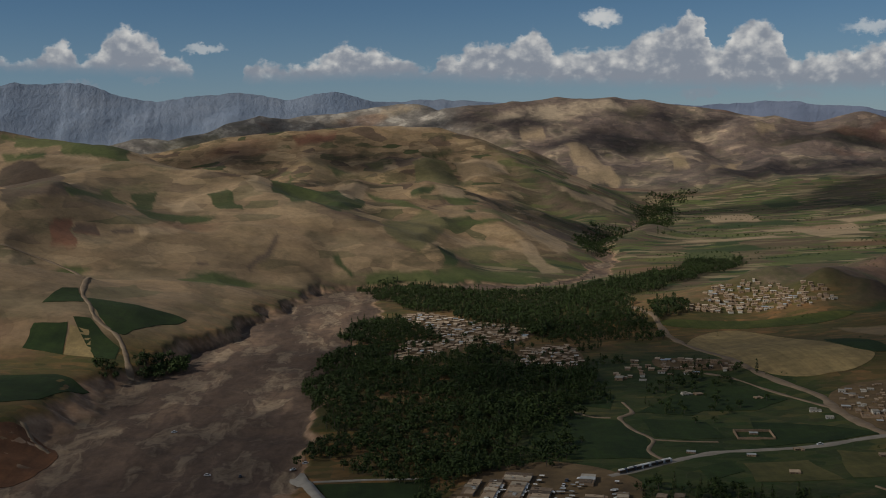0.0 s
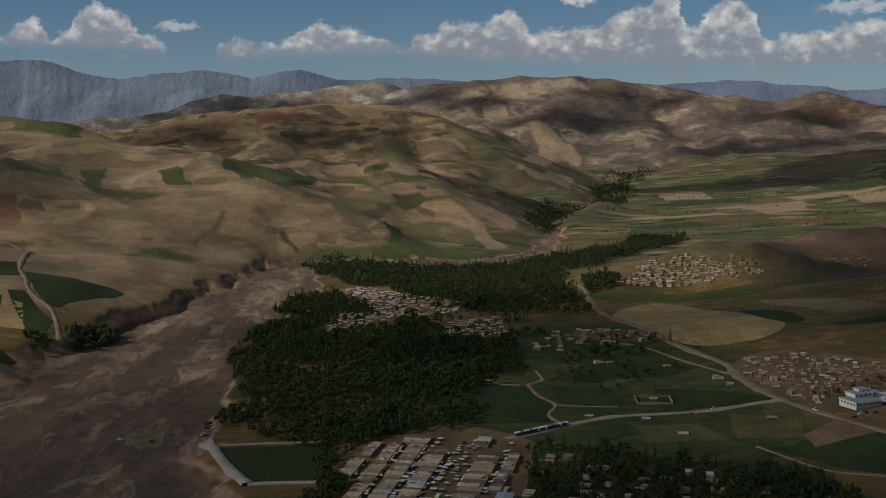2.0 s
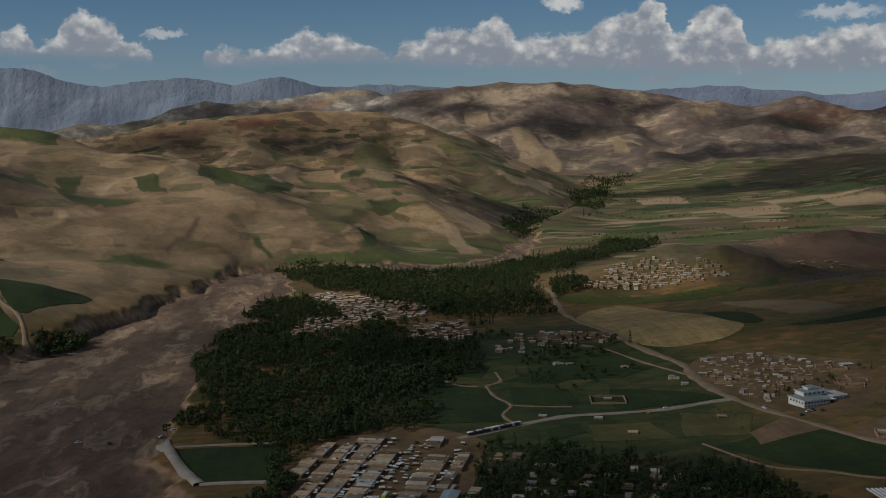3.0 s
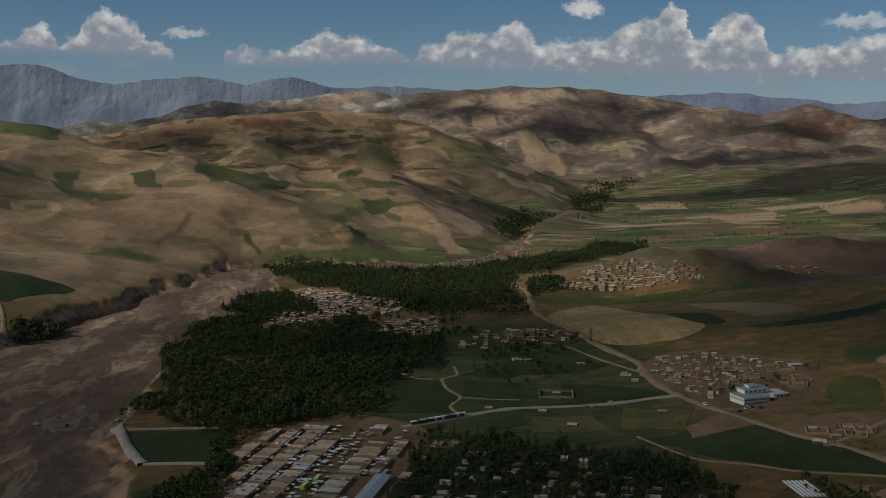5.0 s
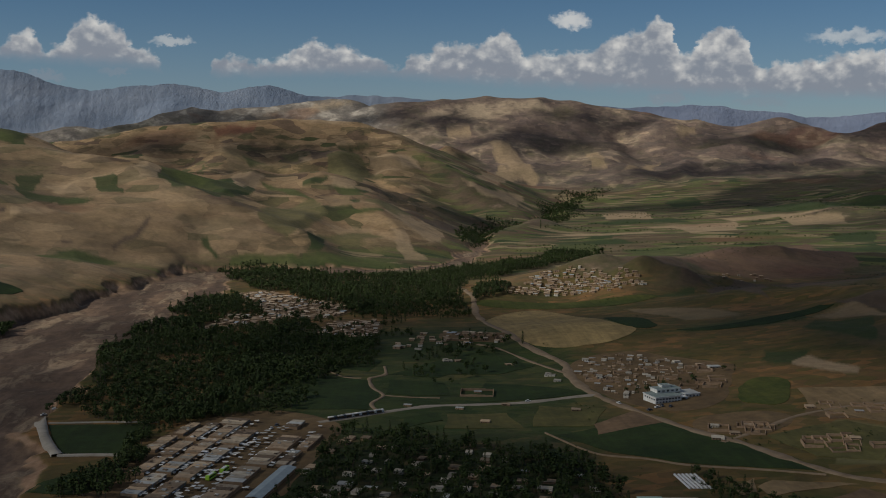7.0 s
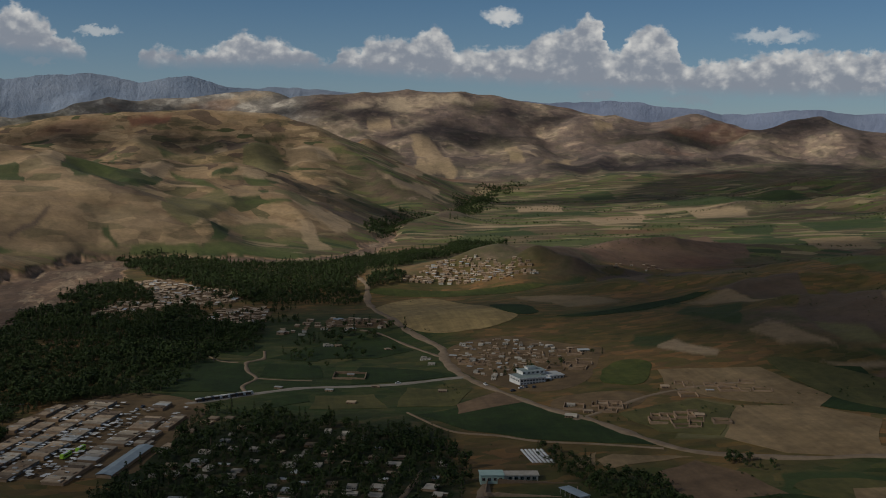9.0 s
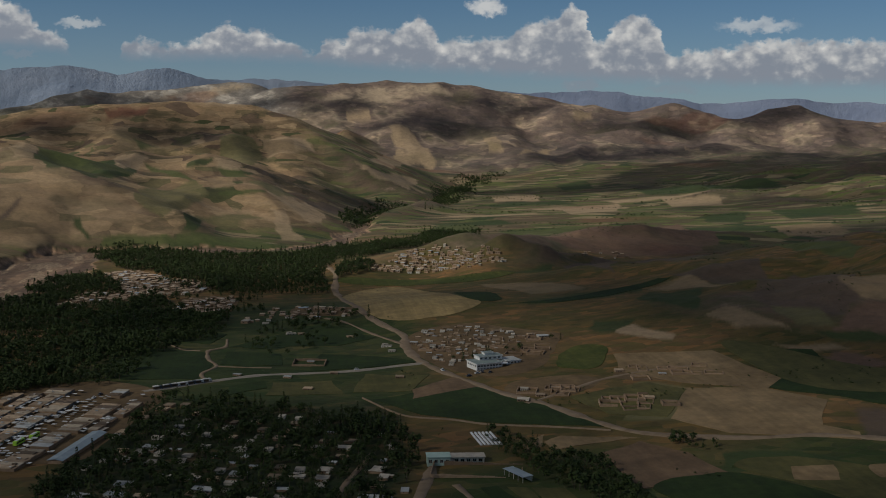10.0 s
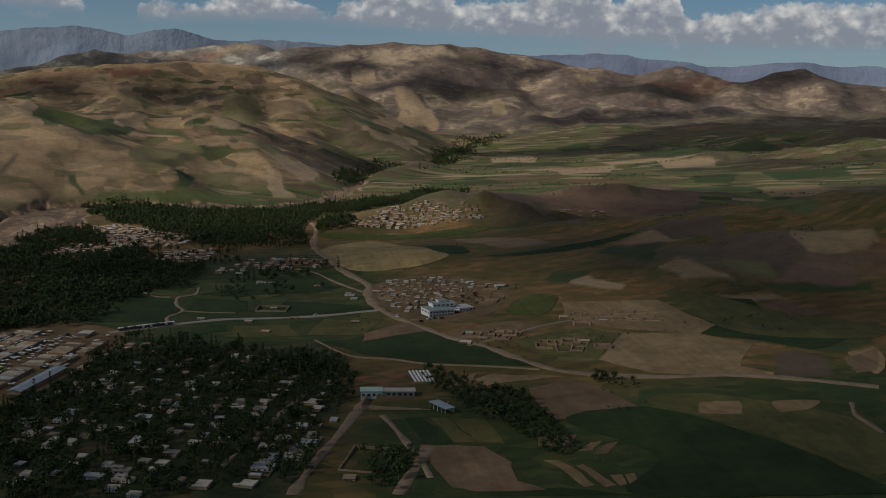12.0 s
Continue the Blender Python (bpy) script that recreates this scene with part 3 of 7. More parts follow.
FAR_PLOTS.setdefault("green", []).extend([
    [(502, 921), (530, 899), (519, 875), (492, 878)],
    [(468, 773), (506, 761), (491, 709), (463, 728)],
    [(614, 648), (697, 620), (687, 603), (618, 624)],
    [(545, 641), (574, 626), (590, 585), (569, 574), (543, 608)],
    [(533, 549), (571, 570), (603, 531), (631, 502), (618, 478), (571, 477), (543, 505)],
    [(440, 420), (484, 414), (505, 387), (487, 385), (428, 382)],
    [(544, 402), (569, 390), (558, 370), (537, 383)],
    [(552, 865), (592, 831), (562, 755), (530, 834)],
    [(421, 1121), (547, 1166), (537, 1140), (428, 1100)],
])
FAR_PLOTS.setdefault("green", []).extend([
    [(429, 882), (506, 916), (560, 894), (549, 875), (469, 877)],
    [(1030, 1919), (1156, 1975), (1068, 1798), (1006, 1822)],
    [(604, 2032), (670, 2168), (638, 1972), (598, 1962)],
    [(1062, 3115), (1169, 3159), (1120, 2916), (1021, 2919)],
    [(1163, 2714), (1327, 2651), (1317, 2480), (1146, 2546)],
    [(386, 957), (422, 964), (429, 916), (402, 905)],
    [(1201, 1984), (1403, 2024), (1375, 1915), (1178, 1824)],
    [(-604, 2197), (-949, 4224), (-474, 2101), (-601, 2148)],
    [(-727, 2244), (-663, 2215), (-665, 2184), (-715, 2206)],
])
FAR_PLOTS.setdefault("green", []).extend([
    [(-414, 1834), (-380, 1871), (-374, 1818), (-393, 1764)],
    [(-291, 1869), (-254, 1871), (-248, 1792), (-276, 1798)],
    [(-419, 1782), (-366, 1738), (-311, 1723), (-276, 1722), (-270, 1705), (-313, 1684), (-361, 1677)],
    [(-458, 1601), (-438, 1804), (-432, 1762), (-450, 1588)],
    [(-200, 1929), (-162, 2112), (-97, 2009), (-51, 1996), (-80, 1784), (-154, 1810)],
    [(48, 2204), (94, 2217), (86, 2145), (53, 2129)],
    [(131, 2168), (180, 2156), (178, 2126), (129, 2136)],
    [(142, 2025), (161, 2023), (159, 1991), (140, 1992)],
    [(-168, 3100), (-128, 3075), (-89, 3083), (-132, 3006)],
])
FAR_PLOTS.setdefault("green", []).extend([
    [(103, 3241), (214, 3299), (187, 3269), (110, 3203)],
    [(-248, 1416), (-224, 1445), (-179, 1434), (-194, 1388), (-223, 1393)],
])
FAR_PLOTS.setdefault("grass", []).extend([
    [(-402, 1218), (-394, 1381), (-362, 1382), (-370, 1366), (-402, 1237)],
    [(-262, 1380), (-212, 1453), (-167, 1442), (-200, 1364), (-246, 1358)],
    [(-36, 1557), (13, 1550), (240, 1591), (219, 1564), (-29, 1531)],
    [(-468, 1603), (-440, 1808), (-408, 1742), (-453, 1584)],
    [(-213, 2062), (-99, 2253), (-122, 1963), (-168, 1847)],
    [(-642, 2236), (-508, 2154), (-501, 2124), (-605, 2146)],
    [(-40, 2227), (58, 2066), (74, 1979), (-24, 2156)],
    [(-228, 1936), (-254, 3022), (-243, 2883), (-228, 1916)],
    [(600, 1751), (760, 1800), (780, 1700), (621, 1662)],
])
FAR_PLOTS.setdefault("grass", []).extend([
    [(820, 2150), (1050, 2200), (1060, 2080), (840, 2050)],
    [(-804, 2379), (-615, 2285), (-634, 2235), (-710, 2318), (-796, 2354)],
    [(-758, 2247), (-656, 2194), (-655, 2169), (-746, 2206)],
    [(-461, 1612), (-447, 1838), (-424, 1775), (-448, 1580)],
    [(-221, 2119), (-237, 2818), (-152, 1804), (-191, 1894)],
    [(-22, 1553), (63, 1567), (70, 1534), (-18, 1540)],
    [(110, 2180), (157, 2174), (182, 2064), (127, 2071)],
    [(-225, 2059), (-277, 2901), (-176, 2084), (-186, 1928)],
    [(864, 1922), (947, 1987), (957, 1889), (886, 1814)],
])
FAR_PLOTS.setdefault("grass", []).extend([
    [(928, 1473), (841, 1108), (794, 919), (759, 856), (754, 983), (881, 1369)],
    [(502, 1856), (582, 1878), (565, 1755), (477, 1691)],
    [(-770, 2378), (-612, 2267), (-968, 4220), (-595, 2205), (-743, 2296)],
    [(122, 1908), (209, 1941), (207, 1914), (121, 1885)],
    [(-36, 1549), (11, 1559), (60, 1569), (59, 1548), (-12, 1536)],
    [(76, 1581), (180, 1631), (237, 1615), (174, 1576), (75, 1553)],
])
FAR_PLOTS.setdefault("straw", []).extend([
    [(-104, 2275), (-36, 2261), (-41, 2170), (-95, 2198)],
    [(217, 3136), (317, 3181), (339, 3087), (239, 3025)],
    [(640, 4010), (720, 4000), (760, 3660), (700, 3650)],
    [(555, 2080), (760, 2140), (770, 2060), (570, 2029)],
    [(780, 2300), (1000, 2340), (1010, 2260), (790, 2230)],
    [(213, 1827), (234, 1820), (262, 1659), (227, 1627)],
    [(1000, 2450), (1250, 2480), (1260, 2400), (1010, 2380)],
    [(-108, 2255), (-42, 2246), (-52, 2134), (-77, 2110)],
    [(-649, 2183), (-543, 2127), (-503, 2039), (-637, 2129)],
])
FAR_PLOTS.setdefault("straw", []).extend([
    [(-247, 1948), (-224, 2121), (-193, 1889), (-219, 1872)],
    [(-363, 1810), (-328, 1846), (-294, 1767), (-330, 1745)],
    [(-346, 1573), (-287, 1607), (-300, 1570), (-334, 1538)],
    [(89, 2222), (149, 2232), (157, 2160), (111, 2154)],
    # paints the bright sunlit flank of the pointed spur
    [(184, 3179), (294, 3180), (345, 3066), (211, 2961)],
    [(249, 1872), (281, 1982), (303, 1913), (304, 1809), (280, 1824)],
    [(650, 3930), (746, 3962), (777, 3663), (748, 3589)],
    [(452, 2947), (494, 2925), (642, 3102), (570, 2796)],
    [(-32, 3140), (9, 3130), (28, 3084), (19, 3040)],
])
FAR_PLOTS.setdefault("straw", []).extend([
    [(486, 716), (503, 736), (516, 687), (507, 677), (486, 704)],
    [(854, 2301), (1009, 2369), (914, 2027), (794, 1992)],
    [(791, 2757), (922, 2786), (849, 2494), (757, 2542)],
    [(1131, 2398), (1246, 2336), (1192, 2187), (1088, 2234)],
    [(-112, 2258), (-37, 2266), (-51, 2151), (-68, 2036)],
    # the lit flank of the spur once more, as pale colour
    [(210, 2037), (255, 1985), (300, 1817), (278, 1796), (240, 1857), (210, 1928)],
    [(13, 3405), (164, 4323), (134, 3406), (13, 3379)],
    [(184, 3213), (263, 3174), (262, 3154), (192, 3202)],
    # pale streaks painted for the lit shoulders of the long hill
    [(402, 3174), (478, 3081), (462, 3080), (391, 3151)],
])
FAR_PLOTS.setdefault("straw", []).extend([
    [(450, 2998), (522, 2869), (562, 2807), (542, 2817), (486, 2881)],
    [(501, 3105), (660, 3788), (705, 3676), (557, 3075)],
    [(566, 2907), (635, 2840), (618, 2818), (567, 2874)],
    # sun-facing sides of the far domes, painted pale
    [(1001, 3977), (1055, 3986), (1029, 3729), (974, 3743)],
    [(1119, 3738), (1277, 3926), (1186, 3730), (1053, 3641)],
    [(1381, 4126), (1488, 4218), (1469, 4130), (1403, 4094)],
    [(502, 4202), (599, 4199), (592, 4119), (503, 4117)],
    [(1728, 3796), (1756, 3716), (1721, 3641), (1689, 3665)],
])
FAR_PLOTS.setdefault("red", []).extend([
    [(-414, 1508), (-391, 1532), (-381, 1493), (-403, 1475)],
    [(-444, 1483), (-423, 1518), (-398, 1422), (-432, 1424)],
    [(-441, 1492), (-420, 1517), (-406, 1461), (-421, 1442)],
    [(-284, 3373), (-148, 3364), (-154, 3307), (-262, 3307)],
])
FAR_PLOTS.setdefault("brown", []).extend([
    [(-417, 1514), (-391, 1534), (-383, 1498), (-406, 1481)],
    [(-376, 1547), (-349, 1569), (-346, 1546), (-371, 1530)],
    [(-737, 2170), (-704, 2186), (-589, 2064), (-450, 1575), (-480, 1537), (-504, 1480)],
    [(34, 3158), (91, 3182), (96, 3064), (41, 3074)],
    [(-160, 1633), (-166, 1545), (-186, 1480), (-189, 1485), (-173, 1560), (-165, 1623)],
    [(-248, 1476), (-235, 1483), (-234, 1473), (-245, 1464)],
    [(-71, 3186), (-25, 3174), (12, 3087), (-4, 3040), (-46, 3082)],
    [(18, 3175), (72, 3192), (97, 3080), (67, 3047), (28, 3084)],
    # shaded right face of the pointed spur, painted brown
    [(251, 2008), (341, 2122), (449, 2122), (411, 2030), (302, 1959)],
])
FAR_PLOTS.setdefault("brown", []).extend([
    [(546, 474), (573, 469), (562, 416), (527, 424)],
    [(555, 1160), (622, 1258), (656, 1250), (561, 992)],
    [(594, 906), (694, 919), (639, 790), (609, 886)],
    [(612, 769), (669, 780), (709, 763), (673, 694), (606, 720)],
    [(291, 2063), (371, 2131), (371, 2062), (282, 1957)],
    [(53, 3193), (94, 3193), (68, 3092), (28, 3076)],
])
FAR_PLOTS.setdefault("olive", []).extend([
    [(8, 1841), (63, 2028), (95, 1919), (39, 1748), (-5, 1766)],
    [(170, 2020), (232, 2078), (266, 2008), (225, 1934)],
    [(76, 3090), (162, 3142), (191, 3001), (92, 2278)],
    [(449, 576), (488, 523), (460, 482), (425, 476), (407, 492)],
    [(601, 715), (639, 698), (632, 657), (605, 660)],
    [(-8, 1806), (90, 1973), (102, 1888), (49, 1620), (3, 1662)],
    [(86, 1722), (178, 1808), (202, 1773), (133, 1699)],
    [(-60, 3192), (-3, 3159), (-2, 3085), (-51, 3121)],
])
FAR_PLOTS.setdefault("tan", []).extend([
    [(556, 719), (576, 738), (587, 677), (597, 649), (560, 673)],
    [(575, 637), (615, 619), (613, 607), (584, 617)],
    [(590, 466), (615, 472), (586, 421), (578, 431)],
    [(554, 880), (612, 892), (614, 795), (595, 850)],
    [(431, 1048), (502, 999), (521, 942), (456, 943)],
    [(1088, 1717), (1205, 1735), (1158, 1585), (1012, 1506)],
    [(78, 2074), (137, 2085), (150, 1952), (109, 1936)],
    [(-225, 3136), (-186, 3143), (-146, 2977), (-178, 2899)],
    [(190, 3178), (277, 3149), (282, 3018), (203, 2988)],
])
FAR_PLOTS.setdefault("tan", []).extend([
    [(-651, 2173), (-464, 2061), (-459, 2037), (-640, 2136)],
])
FAR_PLOTS.setdefault("redsoil", []).extend([
    [(625, 645), (657, 679), (706, 678), (685, 629), (654, 634)],
    [(603, 607), (625, 569), (600, 557), (571, 586)],
    [(572, 1360), (948, 1826), (895, 1498), (788, 1324), (626, 1321)],
])
FAR_PLOTS.setdefault("pale", []).extend([
    [(678, 4449), (900, 4416), (954, 4347), (744, 4292), (520, 4259), (393, 4304)],
    [(-270, 4484), (-91, 4544), (69, 4588), (185, 4586), (-45, 4474)],
])

# sunlit face of the rocky bluff, painted tan
FAR_PLOTS["tan"].append([(688, 751), (722, 750), (748, 731), (741, 696), (724, 675), (677, 690)])
FAR_PLOTS["redsoil"].append([(672, 669), (697, 671), (693, 640), (682, 619), (652, 628)])
FAR_PLOTS["brown"].append([(624, 789), (701, 869), (684, 746), (671, 692), (651, 676), (604, 676), (600, 741)])


def within(x, y, poly):
    """Which places lie inside a plot."""
    hit = np.zeros(x.shape, bool)
    for (x0, y0), (x1, y1) in zip(poly, poly[1:] + poly[:1]):
        if y0 != y1:
            hit ^= ((y0 > y) != (y1 > y)) & (x < (x1 - x0) * (y - y0) / (y1 - y0) + x0)
    return hit


# ---- the ground: one sheet out to the horizon ----
def mesh_from(name, co, faces, mat, smooth=True):
    me = bpy.data.meshes.new(name)
    me.from_pydata(co, [], faces)
    me.materials.append(mat)
    if smooth:
        me.shade_smooth()
    return me


def build_ground():
    centre = np.array((110.0, -60.0))
    turns = np.radians(np.concatenate([np.arange(-180, -44, 4.0), np.arange(-44, -24, 0.25), np.arange(-24, 36, 0.08), np.arange(36, 48, 0.25), np.arange(48, 180, 4.0)]))
    far = np.concatenate([[30, 120, 220, 290], 340 * (4880 / 340) ** (np.linspace(0, 1, 560))])
    a, r = np.meshgrid(turns, far, indexing="ij")
    x, y = centre[0] + r * np.sin(a), centre[1] + r * np.cos(a)
    z, bed = land(x, y, True)
    edge = smooth_step(4650, 4880, r)
    z = z * (1 - edge) + np.minimum(z, 40) * edge
    na, nr = a.shape
    i = np.arange(na * nr).reshape(na, nr)
    j = np.roll(i, -1, axis=0)
    quads = np.stack([i[:, :-1], i[:, 1:], j[:, 1:], j[:, :-1]], -1).reshape(-1, 4)[:, ::-1]
    me = bpy.data.meshes.new("ground")
    me.vertices.add(na * nr)
    me.vertices.foreach_set("co", np.stack([x, y, z], -1).ravel())
    me.loops.add(quads.size)
    me.loops.foreach_set("vertex_index", quads.ravel())
    me.polygons.add(len(quads))
    me.polygons.foreach_set("loop_start", np.arange(0, quads.size, 4))
    me.polygons.foreach_set("loop_total", np.full(len(quads), 4))
    me.update(calc_edges=True)
    hill = smooth_step(3, 22, z - floor_height(x, y)) * (1 - smooth_step(250, 420, x) * (1 - smooth_step(3500, 3900, y)))
    wild = smooth_step(0.0, 0.5, fractal(x, y, 300, 3, 77) + 0.3) * smooth_step(330, 470, x) * smooth_step(8, 20, z - floor_height(x, y)) * (1 - smooth_step(3000, 3600, y))
    torn = smooth_step(0.06, 0.3, bed) * (1 - smooth_step(0.7, 0.97, bed))
    wx, wy = x + 7 * fractal(x, y, 45, 2, 91), y + 12 * fractal(x, y, 45, 2, 92)
    plots = {}
    for crop, corners in FAR_PLOTS.items():
        plots[crop] = np.zeros(x.shape)
        for poly in corners:
            for k in (-0.35, 0, 0.35):
                plots[crop] += within(wx + k * 0.009 * (x - 110), wy + k * 0.009 * (y + 60), poly) / 3
    for name, v in (*((f"plot_{crop}", np.minimum(v, 1)) for crop, v in plots.items()), ("hill", hill), ("wild", wild), ("far", 0.85 * smooth_step(3250, 3700, y + 90 * fractal(x, y, 200, 3, 97)) * np.maximum(smooth_step(430, 640, x + 0.5 * np.maximum(y - 4150, 0)), smooth_step(3750, 3950, y))), ("lush", smooth_step(268, 300, x) * (1 - smooth_step(410, 470, y + 10 * fractal(x, y, 60, 2, 69))) + smooth_step(40, 80, x) * (1 - smooth_step(290, 350, x - 0.12 * (y - 600))) * smooth_step(520, 580, y) * (1 - smooth_step(930, 1080, y))), ("garden", smooth_step(92, 112, x + 5 * fractal(x, y, 30, 3, 64)) * (1 - smooth_step(268, 292, x - 0.2 * (y - 440) * (y < 440) + 6 * fractal(x, y, 30, 3, 65))) * smooth_step(235, 255, y) * (1 - smooth_step(560, 600, y + 8 * fractal(x, y, 40, 2, 66)))), ("chalk", 0.85 * smooth_step(3850, 4080, y + 60 * fractal(x, y, 160, 2, 98)) * (1 - smooth_step(200, 380, x + 50 * fractal(x, y, 160, 2, 99)))), ("near_tan", 1 - smooth_step(-12, 14, y - np.interp(x, [-1500, -773, -624, -428, -301, -188, -88, 3, 75, 140], [2500, 2390, 2270, 2130, 1990, 1870, 1760, 1660, 1590, 1560]))), ("near", 1 - smooth_step(1250, 1500, y)), ("bed", smooth_step(0.6, 0.95, bed)), ("torn", torn)):
        at = me.attributes.new(name, "FLOAT", "POINT")
        at.data.foreach_set("value", np.asarray(v, np.float32).ravel())
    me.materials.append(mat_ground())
    me.shade_smooth()
    return tagged(new("ground", me), "dry brown hills and valley floor with plots and pasture", "ground", kind="structure")


build_ground()

# ---- fields, tracks and low banks laid on the land ----
def mat_crop(name, dark, light, row=2.5, turn=16, grain=0.5):
    m, n, l, bsdf = mat_new(name, 0.95)
    f, _ = noise_node(n, l, place_node(n, l, 45, 45, 45), 1, 5, 0.6)
    col = ramp_node(n, l, f, [(0.32, dark), (0.68, light)])
    rows, _ = noise_node(n, l, place_node(n, l, row * 1.6, 90, 90, turn), 1, 3, 0.6)
    col = mix_node(n, l, grain, col, ramp_node(n, l, rows, [(0.3, (0.72, 0.72, 0.7)), (0.7, (1.25, 1.23, 1.18))]), "MULTIPLY")
    patch, _ = noise_node(n, l, place_node(n, l, 16, 24, 20, -turn), 1, 4, 0.6)
    col = mix_node(n, l, 0.6, col, ramp_node(n, l, patch, [(0.35, (0.7, 0.72, 0.7)), (0.65, (1.2, 1.18, 1.12))]), "MULTIPLY")
    f2, _ = noise_node(n, l, place_node(n, l, 7, 7, 7), 1, 6, 0.7)
    col = mix_node(n, l, 0.7, col, ramp_node(n, l, f2, [(0.25, (0.6, 0.6, 0.6)), (0.75, (1.35, 1.33, 1.25))]), "MULTIPLY")
    l.new(col, bsdf.inputs["Base Color"])
    bump_node(n, l, bsdf, f2, 0.6, 0.6)
    return m


CROPS = {
    "green": (mat_crop("green_crop", (0.013, 0.028, 0.005), (0.027, 0.045, 0.009)), "dark green crop field on the valley floor"),
    "grass": (mat_crop("grass_crop", (0.042, 0.0588, 0.0101), (0.084, 0.0882, 0.0202)), "grassy green plot among dry slopes"),
    "olive": (mat_crop("olive_crop", (0.063, 0.063, 0.0202), (0.109, 0.0966, 0.0336)), "thin olive-green pasture plot"),
    "tan": (mat_crop("fallow_soil", (0.168, 0.115, 0.06), (0.255, 0.178, 0.098)), "dry tan fallow field"),
    "brown": (mat_crop("ploughed_soil", (0.122, 0.078, 0.046), (0.18, 0.118, 0.072), 3.5), "brown ploughed field with straight furrows"),
    "red": (mat_crop("red_soil", (0.101, 0.0462, 0.0235), (0.16, 0.0714, 0.0336)), "reddish-brown ploughed plot on the slope"),
    "dirt": (mat_crop("trodden_earth", (0.101, 0.0655, 0.0336), (0.168, 0.113, 0.0591), 9.0), "bare trodden brown earth round the houses"),
    "straw": (mat_crop("straw_soil", (0.235, 0.168, 0.0773), (0.336, 0.244, 0.111)), "pale straw-coloured stubble plot on the slope"),
}


def rounded(corners, steps=5, closed=True):
    """A smooth line through the corners."""
    n, out = len(corners), []
    for i in range(n if closed else n - 1):
        if closed:
            a, b, c, d = (np.array(corners[(i + k) % n], float) for k in (-1, 0, 1, 2))
        else:
            a, b, c, d = (np.array(corners[min(max(i + k, 0), n - 1)], float) for k in (-1, 0, 1, 2))
        for k in range(steps):
            t = k / steps
            out.append(tuple(0.5 * (2 * b + (c - a) * t + (2 * a - 5 * b + 4 * c - d) * t * t + (3 * b - a - 3 * c + d) * t**3)))
    if not closed:
        out.append(tuple(map(float, corners[-1])))
    return out


def lift_at(x, y):
    d = np.hypot(np.asarray(x) - 110, np.asarray(y) + 60)
    return 0.06 + 0.0002 * d + 0.0012 * np.maximum(d - 1250, 0)


plot_count = 0


def field(crop, corners, soft=False, name="field"):
    """A plot that follows the land, with a low edge all round."""
    global plot_count
    plot_count += 1
    pts = rounded(corners, 7) if soft else [tuple(np.array(a) + (np.array(b) - np.array(a)) * k / 4) for a, b in zip(corners, corners[1:] + corners[:1]) for k in range(4)]
    pts = [(x + 1.3 * float(fractal(np.array(x), np.array(y), 16, 2, 67)), y + 1.6 * float(fractal(np.array(x), np.array(y), 16, 2, 68))) for x, y in pts]
    bm = bmesh.new()
    bm.faces.new([bm.verts.new((x, y, 0)) for x, y in pts])
    xs, ys = [p[0] for p in pts], [p[1] for p in pts]
    far = math.hypot(sum(xs) / len(xs) - 110, sum(ys) / len(ys) + 60)
    step = max(4.0, far / 110)
    for lo, hi, axis in ((min(xs), max(xs), 0), (min(ys), max(ys), 1)):
        for k in range(1, int((hi - lo) / step) + 1):
            at = [0, 0, 0]
            at[axis] = lo + k * step
            normal = [0, 0, 0]
            normal[axis] = 1
            bmesh.ops.bisect_plane(bm, geom=bm.verts[:] + bm.edges[:] + bm.faces[:], plane_co=at, plane_no=normal)
    co = np.array([v.co[:] for v in bm.verts])
    z = land(co[:, 0], co[:, 1]) + lift_at(co[:, 0], co[:, 1]) + (-0.1 if crop == "dirt" else 0.007 * (plot_count % 14))
    for v, h in zip(bm.verts, z):
        v.co.z = h
    rim = [e for e in bm.edges if e.is_boundary]
    made = bmesh.ops.extrude_edge_only(bm, edges=rim)["geom"]
    for v in made:
        if isinstance(v, bmesh.types.BMVert):
            v.co.z -= 1.0 + far * 0.003
    bmesh.ops.recalc_face_normals(bm, faces=bm.faces[:])
    me = bpy.data.meshes.new(name)
    bm.to_mesh(me)
    bm.free()
    if sum(p.normal.z for p in me.polygons) < 0:
        me.flip_normals()
    material, label = CROPS[crop]
    me.materials.append(material)
    me.shade_smooth()
    me.set_sharp_from_angle(angle=radians(38))
    if crop == "dirt":
        return tagged(new(name, me), label, "ground", kind="structure")
    return tagged(new(name, me), label, "field", "plots of farmland")


def mat_track(name, dark, light):
    m, n, l, bsdf = mat_new(name, 0.95)
    f, _ = noise_node(n, l, place_node(n, l, 9, 9, 9), 1, 6, 0.65)
    l.new(ramp_node(n, l, f, [(0.3, dark), (0.7, light)]), bsdf.inputs["Base Color"])
    f2, _ = noise_node(n, l, place_node(n, l, 2, 2, 2), 1, 4, 0.6)
    bump_node(n, l, bsdf, f2, 0.2, 0.5)
    return m


DUST = mat_track("dusty_track", (0.16, 0.113, 0.07), (0.26, 0.19, 0.125))
GRAVEL = mat_track("grey_gravel", (0.2, 0.17, 0.135), (0.31, 0.27, 0.22))
STONE = mat_track("pale_stone", (0.26, 0.23, 0.19), (0.4, 0.36, 0.3))


